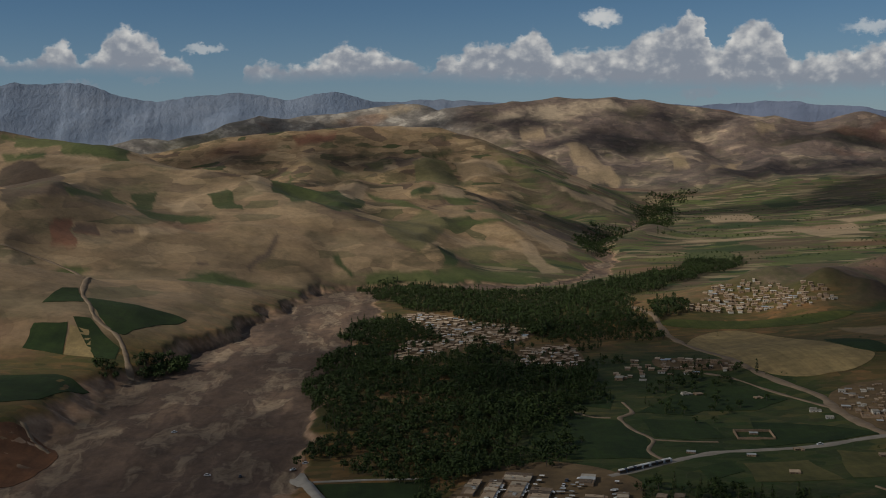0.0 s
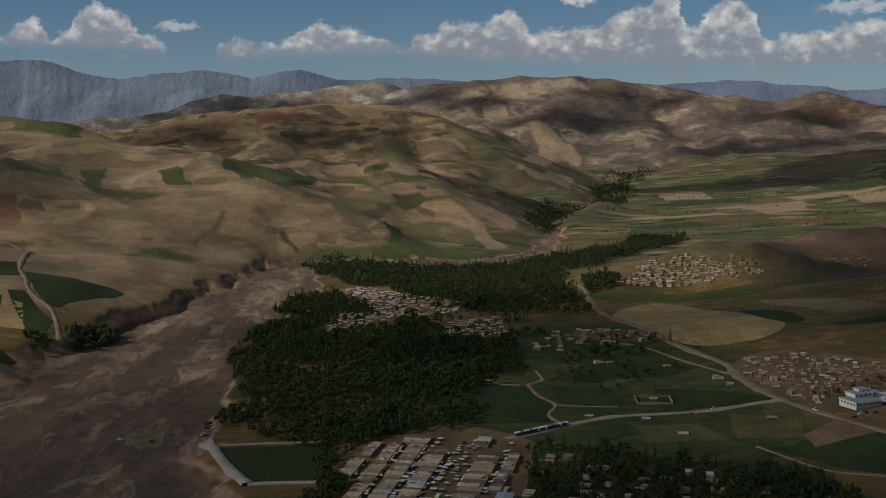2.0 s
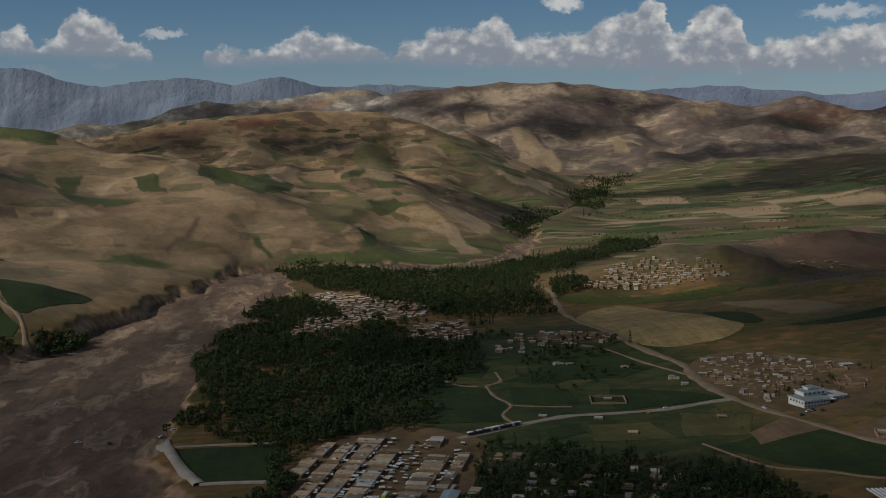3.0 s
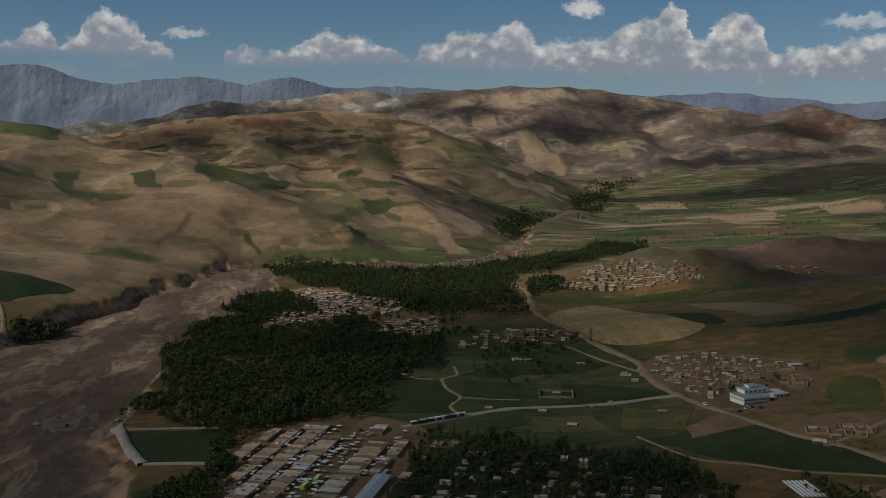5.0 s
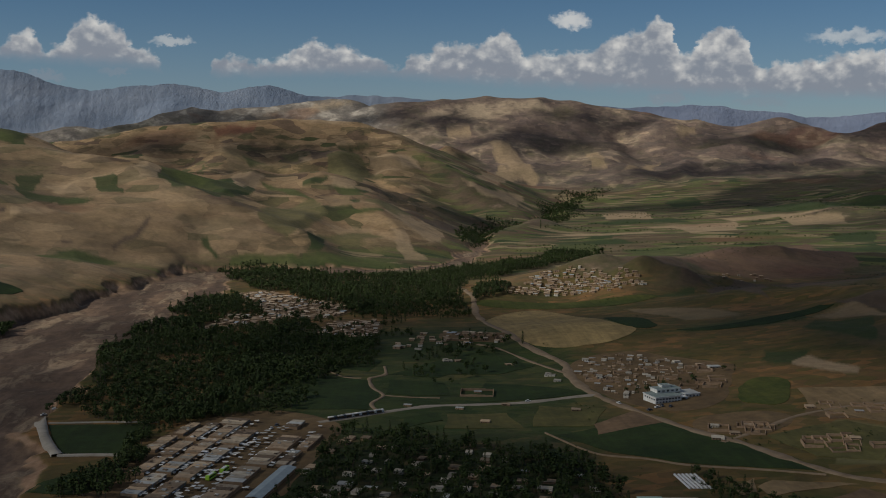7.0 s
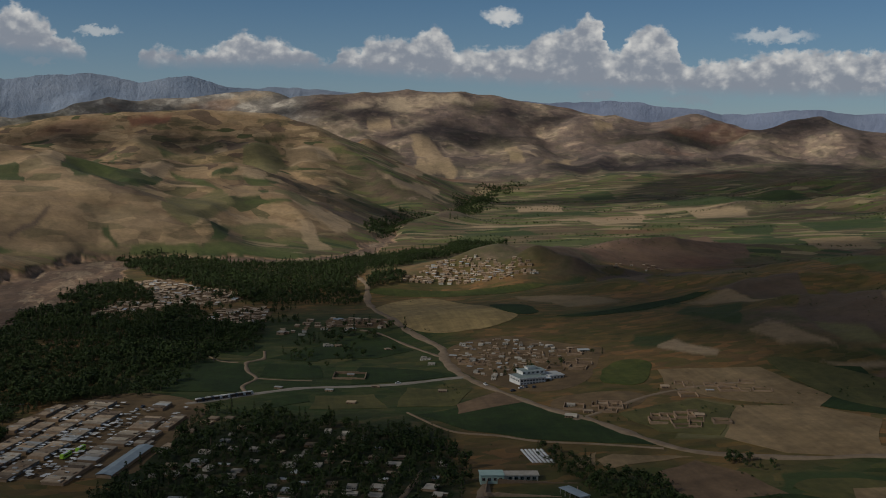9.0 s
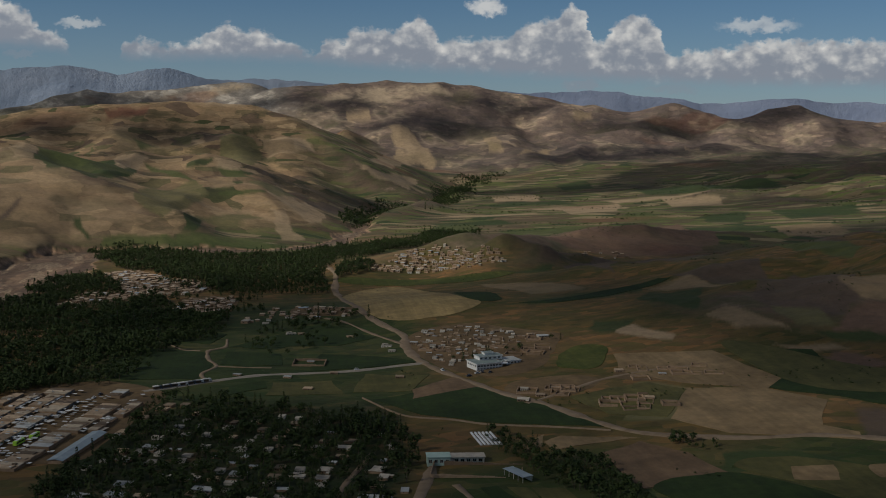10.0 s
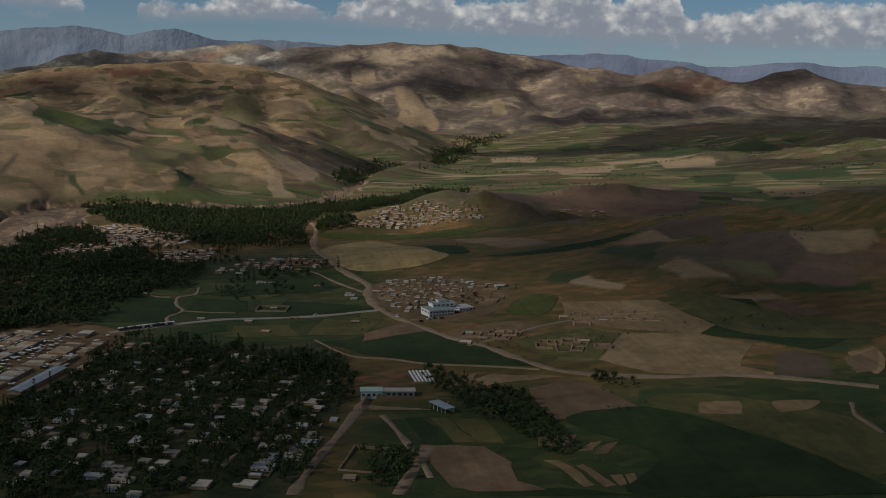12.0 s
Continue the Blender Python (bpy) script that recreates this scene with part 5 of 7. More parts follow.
def house(w, d, h, walls, roof, windows=2, wing=0.0, storey=False, yard=False):
    """A flat-roofed house: battered walls, a roof slab with a rim, a door, windows, maybe a side wing, an upper room and a yard wall."""
    home = new("house")
    boxes = [(-w / 2, w / 2, -d / 2, d / 2, -2.5, h, 0.18)]
    if wing:
        boxes.append((w / 2 - wing, w / 2, -d / 2 - wing, -d / 2 + 0.3, -2.5, h - 0.3, 0.15))
    part("wall", blocks(*boxes), walls, home)
    rim, top = 0.3, h
    boxes = [(-w / 2 - 0.12, w / 2 + 0.12, -d / 2 - 0.12, d / 2 + 0.12, top, top + 0.18)]
    for x0, x1, y0, y1 in ((-w / 2, w / 2, -d / 2, -d / 2 + rim), (-w / 2, w / 2, d / 2 - rim, d / 2), (-w / 2, -w / 2 + rim, -d / 2 + rim, d / 2 - rim), (w / 2 - rim, w / 2, -d / 2 + rim, d / 2 - rim)):
        boxes.append((x0, x1, y0, y1, top + 0.18, top + 0.42))
    if wing:
        boxes.append((w / 2 - wing - 0.1, w / 2 + 0.1, -d / 2 - wing - 0.1, -d / 2 - 0.15, h - 0.3, h - 0.1))
    part("roof", blocks(*boxes), roof, home)
    door_at(home, -w * 0.12, -d / 2 + 0.08, 0, 1.1, 2.05, 0, WOOD)
    places = [(-w * 0.34, 0), (w * 0.16, 0), (w * 0.36, 0)][:windows]
    for x, _ in places:
        window_at(home, x, -d / 2 + 0.1, 1.55, 1.0, 1.1, 0, WOOD)
    window_at(home, -w / 2 + 0.1, d * 0.1, 1.6, 0.9, 1.0, 3, WOOD)
    if storey:
        part("upper_room", blocks((-w * 0.42, w * 0.1, -d * 0.1, d * 0.42, h + 0.18, h + 2.8, 0.1)), walls, home)
        part("upper_roof", blocks((-w * 0.45, w * 0.13, -d * 0.14, d * 0.45, h + 2.8, h + 3.05)), roof, home)
        window_at(home, -w * 0.16, -d * 0.1 + 0.05, h + 1.6, 1.1, 1.0, 0, WOOD)
    if yard:
        y0 = -d / 2 - 0.9 * d
        part("yard_wall", blocks((-w / 2, -w / 2 + 0.4, y0, -d / 2, -2.5, 2.0), (w / 2 - 0.4, w / 2, y0, -d / 2, -2.5, 2.0), (-w / 2 + 0.4, w / 2 - 0.4, y0, y0 + 0.4, -2.5, 2.0)), MUD, home)
    return home


def hut(w, d, h, walls, roof, turn=0):
    """A small flat-roofed house with a door and one window."""
    home = new("house")
    part("wall", blocks((-w / 2, w / 2, -d / 2, d / 2, -2.5, h, 0.15)), walls, home)
    part("roof", blocks((-w / 2 - 0.15, w / 2 + 0.15, -d / 2 - 0.15, d / 2 + 0.15, h, h + 0.25)), roof, home)
    door_at(home, -w * 0.2, -d / 2 + 0.08, 0, 1.0, 1.9, 0, WOOD)
    bm = blocks((-0.5, 0.5, -0.06, 0.1, -0.5, 0.5))
    bm.transform(pose(w * 0.2, -d / 2 + 0.06, 1.5))
    part("window", bm, PANE, home)
    return home


HOUSES = {
    "hut_a": (hut(6.5, 5, 2.9, MUD, MUD_ROOF), "small flat-roofed mud house"),
    "hut_b": (hut(8, 4.5, 3.1, MUD, MUD_ROOF), "narrow flat-roofed mud house"),
    "hut_c": (hut(5.5, 5.5, 3.8, MUD, PALE_ROOF), "tall square mud house with a pale roof"),
    "hut_d": (hut(7, 5.5, 3.0, LIME, PALE_ROOF), "small whitewashed house with a pale roof"),
    "mud_a": (house(9, 6, 3.1, MUD, MUD_ROOF, 2), "flat-roofed mud-brick house with a dark wooden door"),
    "mud_b": (house(7.5, 5.5, 3.0, MUD, MUD_ROOF, 2, wing=2.6), "flat-roofed mud house with a small side wing"),
    "mud_c": (house(11, 6, 3.3, MUD, MUD_ROOF, 3, yard=True), "long mud house behind a walled yard"),
    "mud_d": (house(8.5, 6.5, 3.1, MUD, MUD_ROOF, 2, storey=True), "mud house with an upper room on its flat roof"),
    "lime_a": (house(10, 7, 3.4, LIME, PALE_ROOF, 3), "whitewashed house with a pale flat roof"),
    "lime_b": (house(11, 7, 3.5, LIME, TIN, 3, yard=True), "whitewashed house with grey tin roof and yard wall"),
    "lime_c": (house(9, 7, 3.3, LIME, PALE_ROOF, 2, storey=True), "whitewashed house with an upper room"),
    "tin_a": (house(12, 7, 3.4, MUD, TIN, 3), "mud-walled house under a grey sheet-metal roof"),
    "pale_a": (house(9, 6, 3.1, MUD, PALE_ROOF, 2, wing=2.5), "mud-walled house with a pale plastered roof"),
}
used_houses = set()


def put_house(kind, x, y, turn, sx=0.9, sy=0.9, sz=0.62, group="houses of the village"):
    ob, label = HOUSES[kind]
    c = [(x + dx, y + dy) for dx in (-4, 0, 4) for dy in (-4, 0, 4)]
    z = float(land(np.array([p[0] for p in c]), np.array([p[1] for p in c])).mean())
    m = pose(x, y, z, 0, 0, turn) @ Matrix.Diagonal((sx, sy, sz, 1))
    if kind in used_houses:
        return copy_thing(ob, m)
    used_houses.add(kind)
    tagged(ob, label, "house", group)
    ob.matrix_basis = m
    return ob


def inside(x, y, poly):
    hit = False
    for (x0, y0), (x1, y1) in zip(poly, poly[1:] + poly[:1]):
        if (y0 > y) != (y1 > y) and x < (x1 - x0) * (y - y0) / (y1 - y0) + x0:
            hit = not hit
    return hit


taken = []  # (x, y, reach) of all that is built, to keep trees off


def free(x, y, reach):
    return all((x - a) ** 2 + (y - b) ** 2 > (reach + c) ** 2 for a, b, c in taken)


GRID = 16.2  # the lanes of the town run 16 degrees off north


def quarter(poly, kinds, step, chance, seed, loose=0.25, size=(0.8, 1.15), turn=-GRID, wide=1.0, lanes=()):
    """Houses set out on a loose grid of lanes."""
    rng = random.Random(seed)
    c, s = math.cos(radians(turn)), math.sin(radians(turn))
    cx, cy = sum(p[0] for p in poly) / len(poly), sum(p[1] for p in poly) / len(poly)
    reach = 30
    for i in range(-reach, reach):
        for j in range(-reach, reach):
            u, v = (i + rng.uniform(-loose, loose)) * step * wide, (j + rng.uniform(-loose, loose)) * step
            x, y = cx + u * c - v * s, cy + u * s + v * c
            go, kind, way = rng.random(), rng.choice(kinds), rng.choice((0, 0, 0, 90, 180, 270))
            a, b, h = rng.uniform(*size), rng.uniform(*size), rng.uniform(0.52, 0.72)
            if not inside(x, y, poly) or go > chance or not free(x, y, step * 0.22):
                continue
            if any(float(along(np.array(x), np.array(y), [(*p, 0) for p in lane])[0]) < 6 for lane in lanes):
                continue
            put_house(kind, x, y, turn + way + rng.uniform(-7, 7), a, b, h)
            taken.append((x, y, step * 0.34))


def hamlet(polys, step, chance, seed, label, pale=0.15):
    """A far village, too many houses to count: all walls, roofs and openings of one place."""
    rng = random.Random(seed)
    made = {"walls": bmesh.new(), "roofs": bmesh.new(), "openings": bmesh.new(), "pale_walls": bmesh.new()}
    for poly in polys:
        c, s = math.cos(radians(-GRID)), math.sin(radians(-GRID))
        cx, cy = sum(p[0] for p in poly) / len(poly), sum(p[1] for p in poly) / len(poly)
        spots = []
        for i in range(-24, 24):
            for j in range(-24, 24):
                u, v = (i + rng.uniform(-0.48, 0.48)) * step, (j + rng.uniform(-0.48, 0.48)) * step
                x, y = cx + u * c - v * s, cy + u * s + v * c
                w, d, h = rng.uniform(2.8, 7.2), rng.uniform(2.6, 5.4), rng.uniform(1.4, 2.3)
                go, t, light = rng.random(), -GRID + rng.choice((0, 90)) + rng.uniform(-10, 10), rng.random() < pale
                if inside(x, y, poly) and go < chance:
                    spots.append((x, y, w, d, h, t, light))
        heights = land(np.array([q[0] for q in spots]), np.array([q[1] for q in spots]))
        for (x, y, w, d, h, t, light), z in zip(spots, heights):
            taken.append((x, y, 3.5))
            m = pose(x, y, float(z), 0, 0, t)
            for bm, boxes in ((made["pale_walls" if light else "walls"], [(-w / 2, w / 2, -d / 2, d / 2, -2.5, h, 0.12)]), (made["roofs"], [(-w / 2 - 0.2, w / 2 + 0.2, -d / 2 - 0.2, d / 2 + 0.2, h, h + 0.25)]), (made["openings"], [(-w * 0.25, -w * 0.25 + 0.9, -d / 2 - 0.03, -d / 2 + 0.2, 0, 1.7), (w * 0.15, w * 0.15 + 0.8, -d / 2 - 0.03, -d / 2 + 0.2, 0.8, 1.6)])):
                first = len(bm.verts)
                for b in boxes:
                    block(bm, *b)
                bm.verts.ensure_lookup_table()
                for k in range(first, len(bm.verts)):
                    bm.verts[k].co = m @ bm.verts[k].co
    ob = new("village")
    for name, mat in (("walls", MUD), ("roofs", ISLAND_ROOF), ("openings", WOOD), ("pale_walls", LIME)):
        part(name, made[name], mat, ob)
    return tagged(ob, label, "village", kind="stuff")


def mat_island_roof():
    m, n, l, bsdf = mat_new("mixed_roofs", 0.95)
    g = n.new("ShaderNodeNewGeometry")
    col = ramp_node(n, l, g.outputs["Random Per Island"], [(0, (0.3, 0.215, 0.14)), (0.3, (0.45, 0.335, 0.225)), (0.55, (0.36, 0.265, 0.18)), (0.75, (0.52, 0.41, 0.3)), (0.88, (0.5, 0.47, 0.42)), (0.95, (0.36, 0.4, 0.43))], True)
    f, _ = noise_node(n, l, place_node(n, l, 3, 3, 3), 1, 5, 0.6)
    col = mix_node(n, l, 0.7, col, ramp_node(n, l, f, [(0.3, (0.75, 0.75, 0.75)), (0.7, (1.2, 1.2, 1.2))]), "MULTIPLY")
    l.new(col, bsdf.inputs["Base Color"])
    return m


ISLAND_ROOF = mat_island_roof()
LANES = [[(292, 438), (283, 405), (272, 368), (261, 334), (254, 307), (249, 287)], [(310, 303), (308, 330), (301, 377), (297, 399)], [(314, 345), (309, 330), (303, 313), (293, 284)], [(262, 461), (244, 411), (236, 380), (226, 349), (217, 325)]]
hamlet([[(6, 1259), (38, 1290), (101, 1194), (149, 1144), (138, 1086), (114, 1061), (57, 1059), (39, 1158)], [(-3, 1000), (13, 1097), (46, 1088), (70, 1040), (27, 998)], [(109, 965), (126, 1031), (172, 1045), (173, 964), (156, 933), (114, 938)]], 7.4, 0.88, 11, "dense village of flat-roofed mud houses amid dark trees", 0.12)
hamlet([[(327, 1190), (385, 1294), (432, 1288), (484, 1212), (498, 1175), (442, 1164), (390, 1183)]], 6.2, 0.58, 14, "scattered mud-house village at the foot of a rocky mound", 0.12)
hamlet([[(566, 1206), (631, 1327), (688, 1346), (689, 1300)]], 13.0, 0.4, 24, "a few mud houses on the dry slope behind the mound", 0.2)
hamlet([[(179, 893), (224, 968), (288, 908), (288, 884), (231, 873)]], 8.5, 0.4, 25, "loose row of mud houses along the valley road", 0.25)
quarter([(320, 764), (339, 806), (379, 816), (401, 781), (417, 736), (357, 694), (338, 663), (327, 704)], ["hut_a", "hut_b", "hut_d", "hut_c", "lime_a", "tin_a", "hut_a", "hut_b"], 6.8, 0.66, 15, 0.42, size=(0.5, 0.85))
quarter([(237, 963), (288, 913), (279, 889), (232, 914)], ["hut_a", "hut_b", "hut_c"], 8.0, 0.7, 16, 0.35, size=(0.55, 0.85))
quarter([(182, 900), (235, 903), (235, 879), (183, 874)], ["hut_a", "hut_d", "pale_a"], 11, 0.6, 17)
quarter([(128, 500), (150, 560), (205, 560), (262, 520), (280, 470), (272, 385), (252, 318), (246, 288), (132, 296), (108, 400), (116, 470)], ["mud_a", "pale_a", "lime_a", "lime_b", "lime_c", "tin_a", "mud_b", "pale_a", "lime_a", "hut_d"], 13.5, 0.76, 18, 0.3, (0.75, 1.1), lanes=LANES)
quarter([(108, 530), (112, 560), (140, 596), (176, 570), (150, 560), (128, 505)], ["mud_a", "pale_a", "lime_a"], 15, 0.4, 19)
quarter([(256, 300), (292, 283), (290, 300), (262, 330)], ["lime_b", "mud_a", "tin_a"], 14, 0.7, 20, lanes=LANES)
put_house("lime_c", 226, 824, 10)
taken.append((226, 824, 5))
put_house("mud_a", 235, 823, 10)
taken.append((235, 823, 5))
put_house("mud_b", 275, 805, 20)
taken.append((275, 805, 5))
put_house("lime_c", 301, 759, -16)
taken.append((301, 759, 5))
put_house("lime_a", 303, 738, -16)
taken.append((303, 738, 5))
put_house("tin_a", 185, 663, -20)
taken.append((185, 663, 5))
put_house("tin_a", 220, 654, -16)
taken.append((220, 654, 5))
put_house("mud_a", 233, 616, -16)
taken.append((233, 616, 5))
put_house("tin_a", 55, 1086, 5)
taken.append((55, 1086, 5))
put_house("mud_a", 298, 642, -10)
taken.append((298, 642, 5))
put_house("mud_b", 253, 664, 0)
taken.append((253, 664, 5))

# ---- the bazaar ----
ALONG, ACROSS = Vector((0.28, 0.96, 0)), Vector((0.96, -0.28, 0))
BAZAAR = Vector((65, 482, 0))


def bazaar_pose(s, v, turn=0.0):
    p = BAZAAR + ALONG * s + ACROSS * v
    return pose(p.x, p.y, float(land(p.x, p.y)), 0, 0, -GRID + turn)


def mat_paint(name, colour, rough=0.4, metal=0.0):
    m, n, l, bsdf = mat_new(name, rough)
    f, _ = noise_node(n, l, place_node(n, l, 1.5, 1.5, 1.5), 1, 5, 0.6)
    l.new(ramp_node(n, l, f, [(0.3, tuple(0.8 * c for c in colour)), (0.7, colour)]), bsdf.inputs["Base Color"])
    bsdf.inputs["Metallic"].default_value = metal
    return m


SHUTTER = mat_paint("grey_shutter", (0.16, 0.17, 0.18), 0.5)
LIME_PAINT = mat_paint("lime_green_paint", (0.36, 0.62, 0.06))
WHITE_PAINT = mat_paint("white_paint", (0.7, 0.7, 0.68))
DARK_PAINT = mat_paint("dark_paint", (0.06, 0.07, 0.09))
TYRE = mat_paint("black_rubber", (0.02, 0.02, 0.02), 0.9)
ASH_ROOF = mat_mud("ash_roof", (0.25, 0.205, 0.15), (0.42, 0.345, 0.255), 2.5, 0.4)
DARK_ROOF = mat_mud("dark_roof", (0.11, 0.08, 0.055), (0.2, 0.145, 0.1), 2.5, 0.4)


def shop_row(s0, s1, v0, v1, street, roof, seed, awnings=True):
    """A row of shops with one roof; street: -1 or 1, the side that the shutters face."""
    rng = random.Random(seed)
    length, deep, h = s1 - s0, v1 - v0, rng.uniform(1.6, 1.95)
    ob = new("shop_row")
    ob.matrix_basis = bazaar_pose((s0 + s1) / 2, (v0 + v1) / 2)
    w, d = deep / 2, length / 2
    part("wall", blocks((-w, w, -d, d, -2, h)), MUD, ob)
    # the roof is patched together from slabs of uneven height, one for each pair of shops
    k = max(2, round(length / 5.2))
    cuts = [-d + 2 * d * (i + (rng.uniform(-0.3, 0.3) if 0 < i < k else 0)) / k for i in range(k + 1)]
    for y0, y1 in zip(cuts, cuts[1:]):
        up, inset = h + rng.uniform(0.0, 0.45), rng.choice((0, 0.3, 0.8, 1.6, 2.4))
        x0, x1 = -w - 0.3 + inset * (street > 0), w + 0.4 - inset * (street < 0)
        part("roof", blocks((x0, x1, y0 + 0.08, y1 - 0.08, h - 0.05, up + 0.16)), rng.choice(roof + (DARK_ROOF,) if rng.random() < 0.7 else roof), ob)
        for j in range(rng.choice((0, 1, 1, 2))):
            # sheets, bedding and boxes left on the roof
            px, py, a = rng.uniform(x0 + 1, x1 - 1), rng.uniform(y0 + 0.8, y1 - 0.8), rng.uniform(0.4, 1.3)
            part("roof_sheet", blocks((px - a, px + a, py - 0.7 * a, py + 0.7 * a, up + 0.17, up + 0.2 + rng.choice((0.04, 0.1, 0.5)))), rng.choice((CLOTH, DARK_ROOF, MUD, TIN, DARK_ROOF)), ob)
    n = max(2, round(length / 3.6))
    for i in range(n):
        y = -d + (i + 0.5) * 2 * d / n
        bm = blocks((-1.3, 1.3, -0.1, 0.08, 0.1, 1.5))
        bm.transform(pose(street * w, y, 0, 0, 0, 90 * street))
        part("shutter", bm, SHUTTER, ob)
        if awnings and rng.random() < 0.55:
            bm = blocks((-rng.uniform(1.0, 1.7), rng.uniform(1.0, 1.7), -rng.uniform(1.4, 2.6), 0.0, -0.04, 0.04))
            bm.transform(pose(street * (w - 0.1), y, 1.65, -rng.uniform(6, 14) * -1, 0, 90 * street))
            part("awning", bm, rng.choice((CLOTH, CLOTH, TIN, MUD, WHITE_PAINT)), ob, "pale canvas awning")
    p = ob.matrix_basis.translation
    for i in range(int(length / 6) + 1):
        q = BAZAAR + ALONG * (s0 + i * 6) + ACROSS * ((v0 + v1) / 2)
        taken.append((q.x, q.y, 8.0))
    return tagged(ob, "flat-roofed row of mud-brick shops with awnings", "shop", "shop rows of the bazaar")


TANS, MIXED = (MUD_ROOF, MUD_ROOF, ASH_ROOF), (MUD_ROOF, TIN, PALE_ROOF, ASH_ROOF)
shop_row(-22, 12, -19, -9.5, 1, TANS, 1)
shop_row(16, 45, -19, -9.5, 1, TANS, 2)
shop_row(49, 80, -19, -9.5, 1, MIXED, 3)
shop_row(85, 116, -21, -9.5, 1, TANS, 4)
shop_row(-14, 20, -34, -24.5, 1, MIXED, 5)
shop_row(24, 58, -33, -24, 1, (TIN, PALE_ROOF, MUD_ROOF), 6)
shop_row(63, 92, -34, -24.5, 1, TANS, 7)
shop_row(97, 124, -34, -25, 1, TANS, 8)
shop_row(20, 50, -46, -38, 1, TANS, 9)
shop_row(55, 84, -47, -38, 1, TANS, 10)
shop_row(90, 126, -46, -39, 1, TANS, 11)
shop_row(-22, 12, 9, 21, -1, TANS, 12)
shop_row(17, 44, 9, 20, -1, MIXED, 13)
shop_row(49, 76, 9.5, 21.5, -1, TANS, 14)
shop_row(81, 108, 10, 22, -1, TANS, 15)
shop_row(52, 80, 26, 32, -1, (ASH_ROOF, TIN), 16)
shop_row(85, 116, 27, 33, -1, TANS, 17)
shop_row(62, 92, -60, -52, 1, TANS, 20)
shop_row(98, 124, -58, -51, 1, TANS, 21, False)
shop_row(126, 140, -40, -24, 1, (ASH_ROOF,), 18, False)
shop_row(128, 144, 4, 12, -1, (PALE_ROOF, TIN), 19)


def long_shed(s0, s1, v0, v1):
    ob = new("long_shed")
    ob.matrix_basis = bazaar_pose((s0 + s1) / 2, (v0 + v1) / 2)
    w, d = (v1 - v0) / 2, (s1 - s0) / 2
    part("wall", blocks((-w, w, -d, d, -2, 2.2)), MUD, ob)
    bm = bmesh.new()
    for x0, x1, z0, z1 in ((-w - 0.5, 0, 2.2, 3.0), (0, w + 0.5, 3.0, 2.2)):
        c = [bm.verts.new((x, y, z)) for y in (-d - 0.4, d + 0.4) for x, z in ((x0, z0), (x1, z1), (x1, z1 + 0.12), (x0, z0 + 0.12))]
        for f in ((0, 1, 2, 3), (7, 6, 5, 4), (0, 4, 5, 1), (1, 5, 6, 2), (2, 6, 7, 3), (3, 7, 4, 0)):
            bm.faces.new([c[i] for i in f])
    bmesh.ops.remove_doubles(bm, verts=bm.verts[:], dist=0.01)
    bmesh.ops.recalc_face_normals(bm, faces=bm.faces[:])
    part("roof", bm, BLUE_TIN, ob, "blue-grey sheet-metal roof")
    for i in range(6):
        door_at(ob, -w + 0.05, -d + (i + 0.5) * 2 * d / 6, 0, 2.2, 1.9, 3, SHUTTER)
    for i in range(9):
        q = BAZAAR + ALONG * (s0 + i * 6) + ACROSS * ((v0 + v1) / 2)
        taken.append((q.x, q.y, 6.5))
    return tagged(ob, "long shed with a blue-grey metal roof beside the bazaar", "shed")


long_shed(-6, 48, 31, 39)


def stall(s, v, turn, mat):
    """A market stall: four posts, a table and a sagging cloth roof."""
    ob = new("market_stall")
    for x in (-1.4, 1.4):
        for y in (-1.1, 1.1):
            part("post", blocks((x - 0.05, x + 0.05, y - 0.05, y + 0.05, -0.5, 2.3)), WOOD, ob)
    bm = bmesh.new()
    bmesh.ops.create_grid(bm, x_segments=6, y_segments=5, size=1)
    for p in bm.verts:
        p.co = (p.co.x * 1.8, p.co.y * 1.5, 2.4 - 0.22 * (1 - p.co.x**2) * (1 - p.co.y**2))
    bmesh.ops.solidify(bm, geom=bm.faces[:], thickness=0.05)
    part("canopy", bm, mat, ob, "sagging pale cloth canopy")
    part("table", blocks((-1.2, 1.2, -0.8, 0.8, 0.7, 0.8)), WOOD, ob)
    ob.matrix_basis = bazaar_pose(s, v, turn)
    return tagged(ob, "market stall with a sagging cloth canopy", "stall", "stalls of the bazaar")


stalls = [stall(-8, -4.5, 0, CLOTH), stall(30, 5.2, 4, TIN), stall(64, -22, 0, WHITE_PAINT)]
rng = random.Random(77)
for i in range(120):
    s, v = rng.uniform(-15, 140), rng.choice((-4.5, -3.0, 5.5, -22, -20.5, -36, 24, 6.5, 1.5, -19)) + rng.uniform(-1.2, 1.2)
    copy_thing(rng.choice(stalls), bazaar_pose(s, v, rng.uniform(-12, 12)) @ Matrix.Diagonal((rng.uniform(0.5, 0.95), rng.uniform(0.5, 0.95), 0.7, 1)))


# ---- vehicles ----
def wheel(parent, x, y, r):
    bm = bmesh.new()
    bmesh.ops.create_cone(bm, cap_ends=True, segments=14, radius1=r, radius2=r, depth=0.26)
    bm.transform(pose(x, y, r, 90, 0, 0))
    w = part("wheel", bm, TYRE, parent)
    bm = bmesh.new()
    bmesh.ops.create_cone(bm, cap_ends=True, segments=10, radius1=r * 0.55, radius2=r * 0.5, depth=0.3)
    bm.transform(pose(x, y, r, 90, 0, 0))
    part("rim", bm, WHITE_PAINT, w)


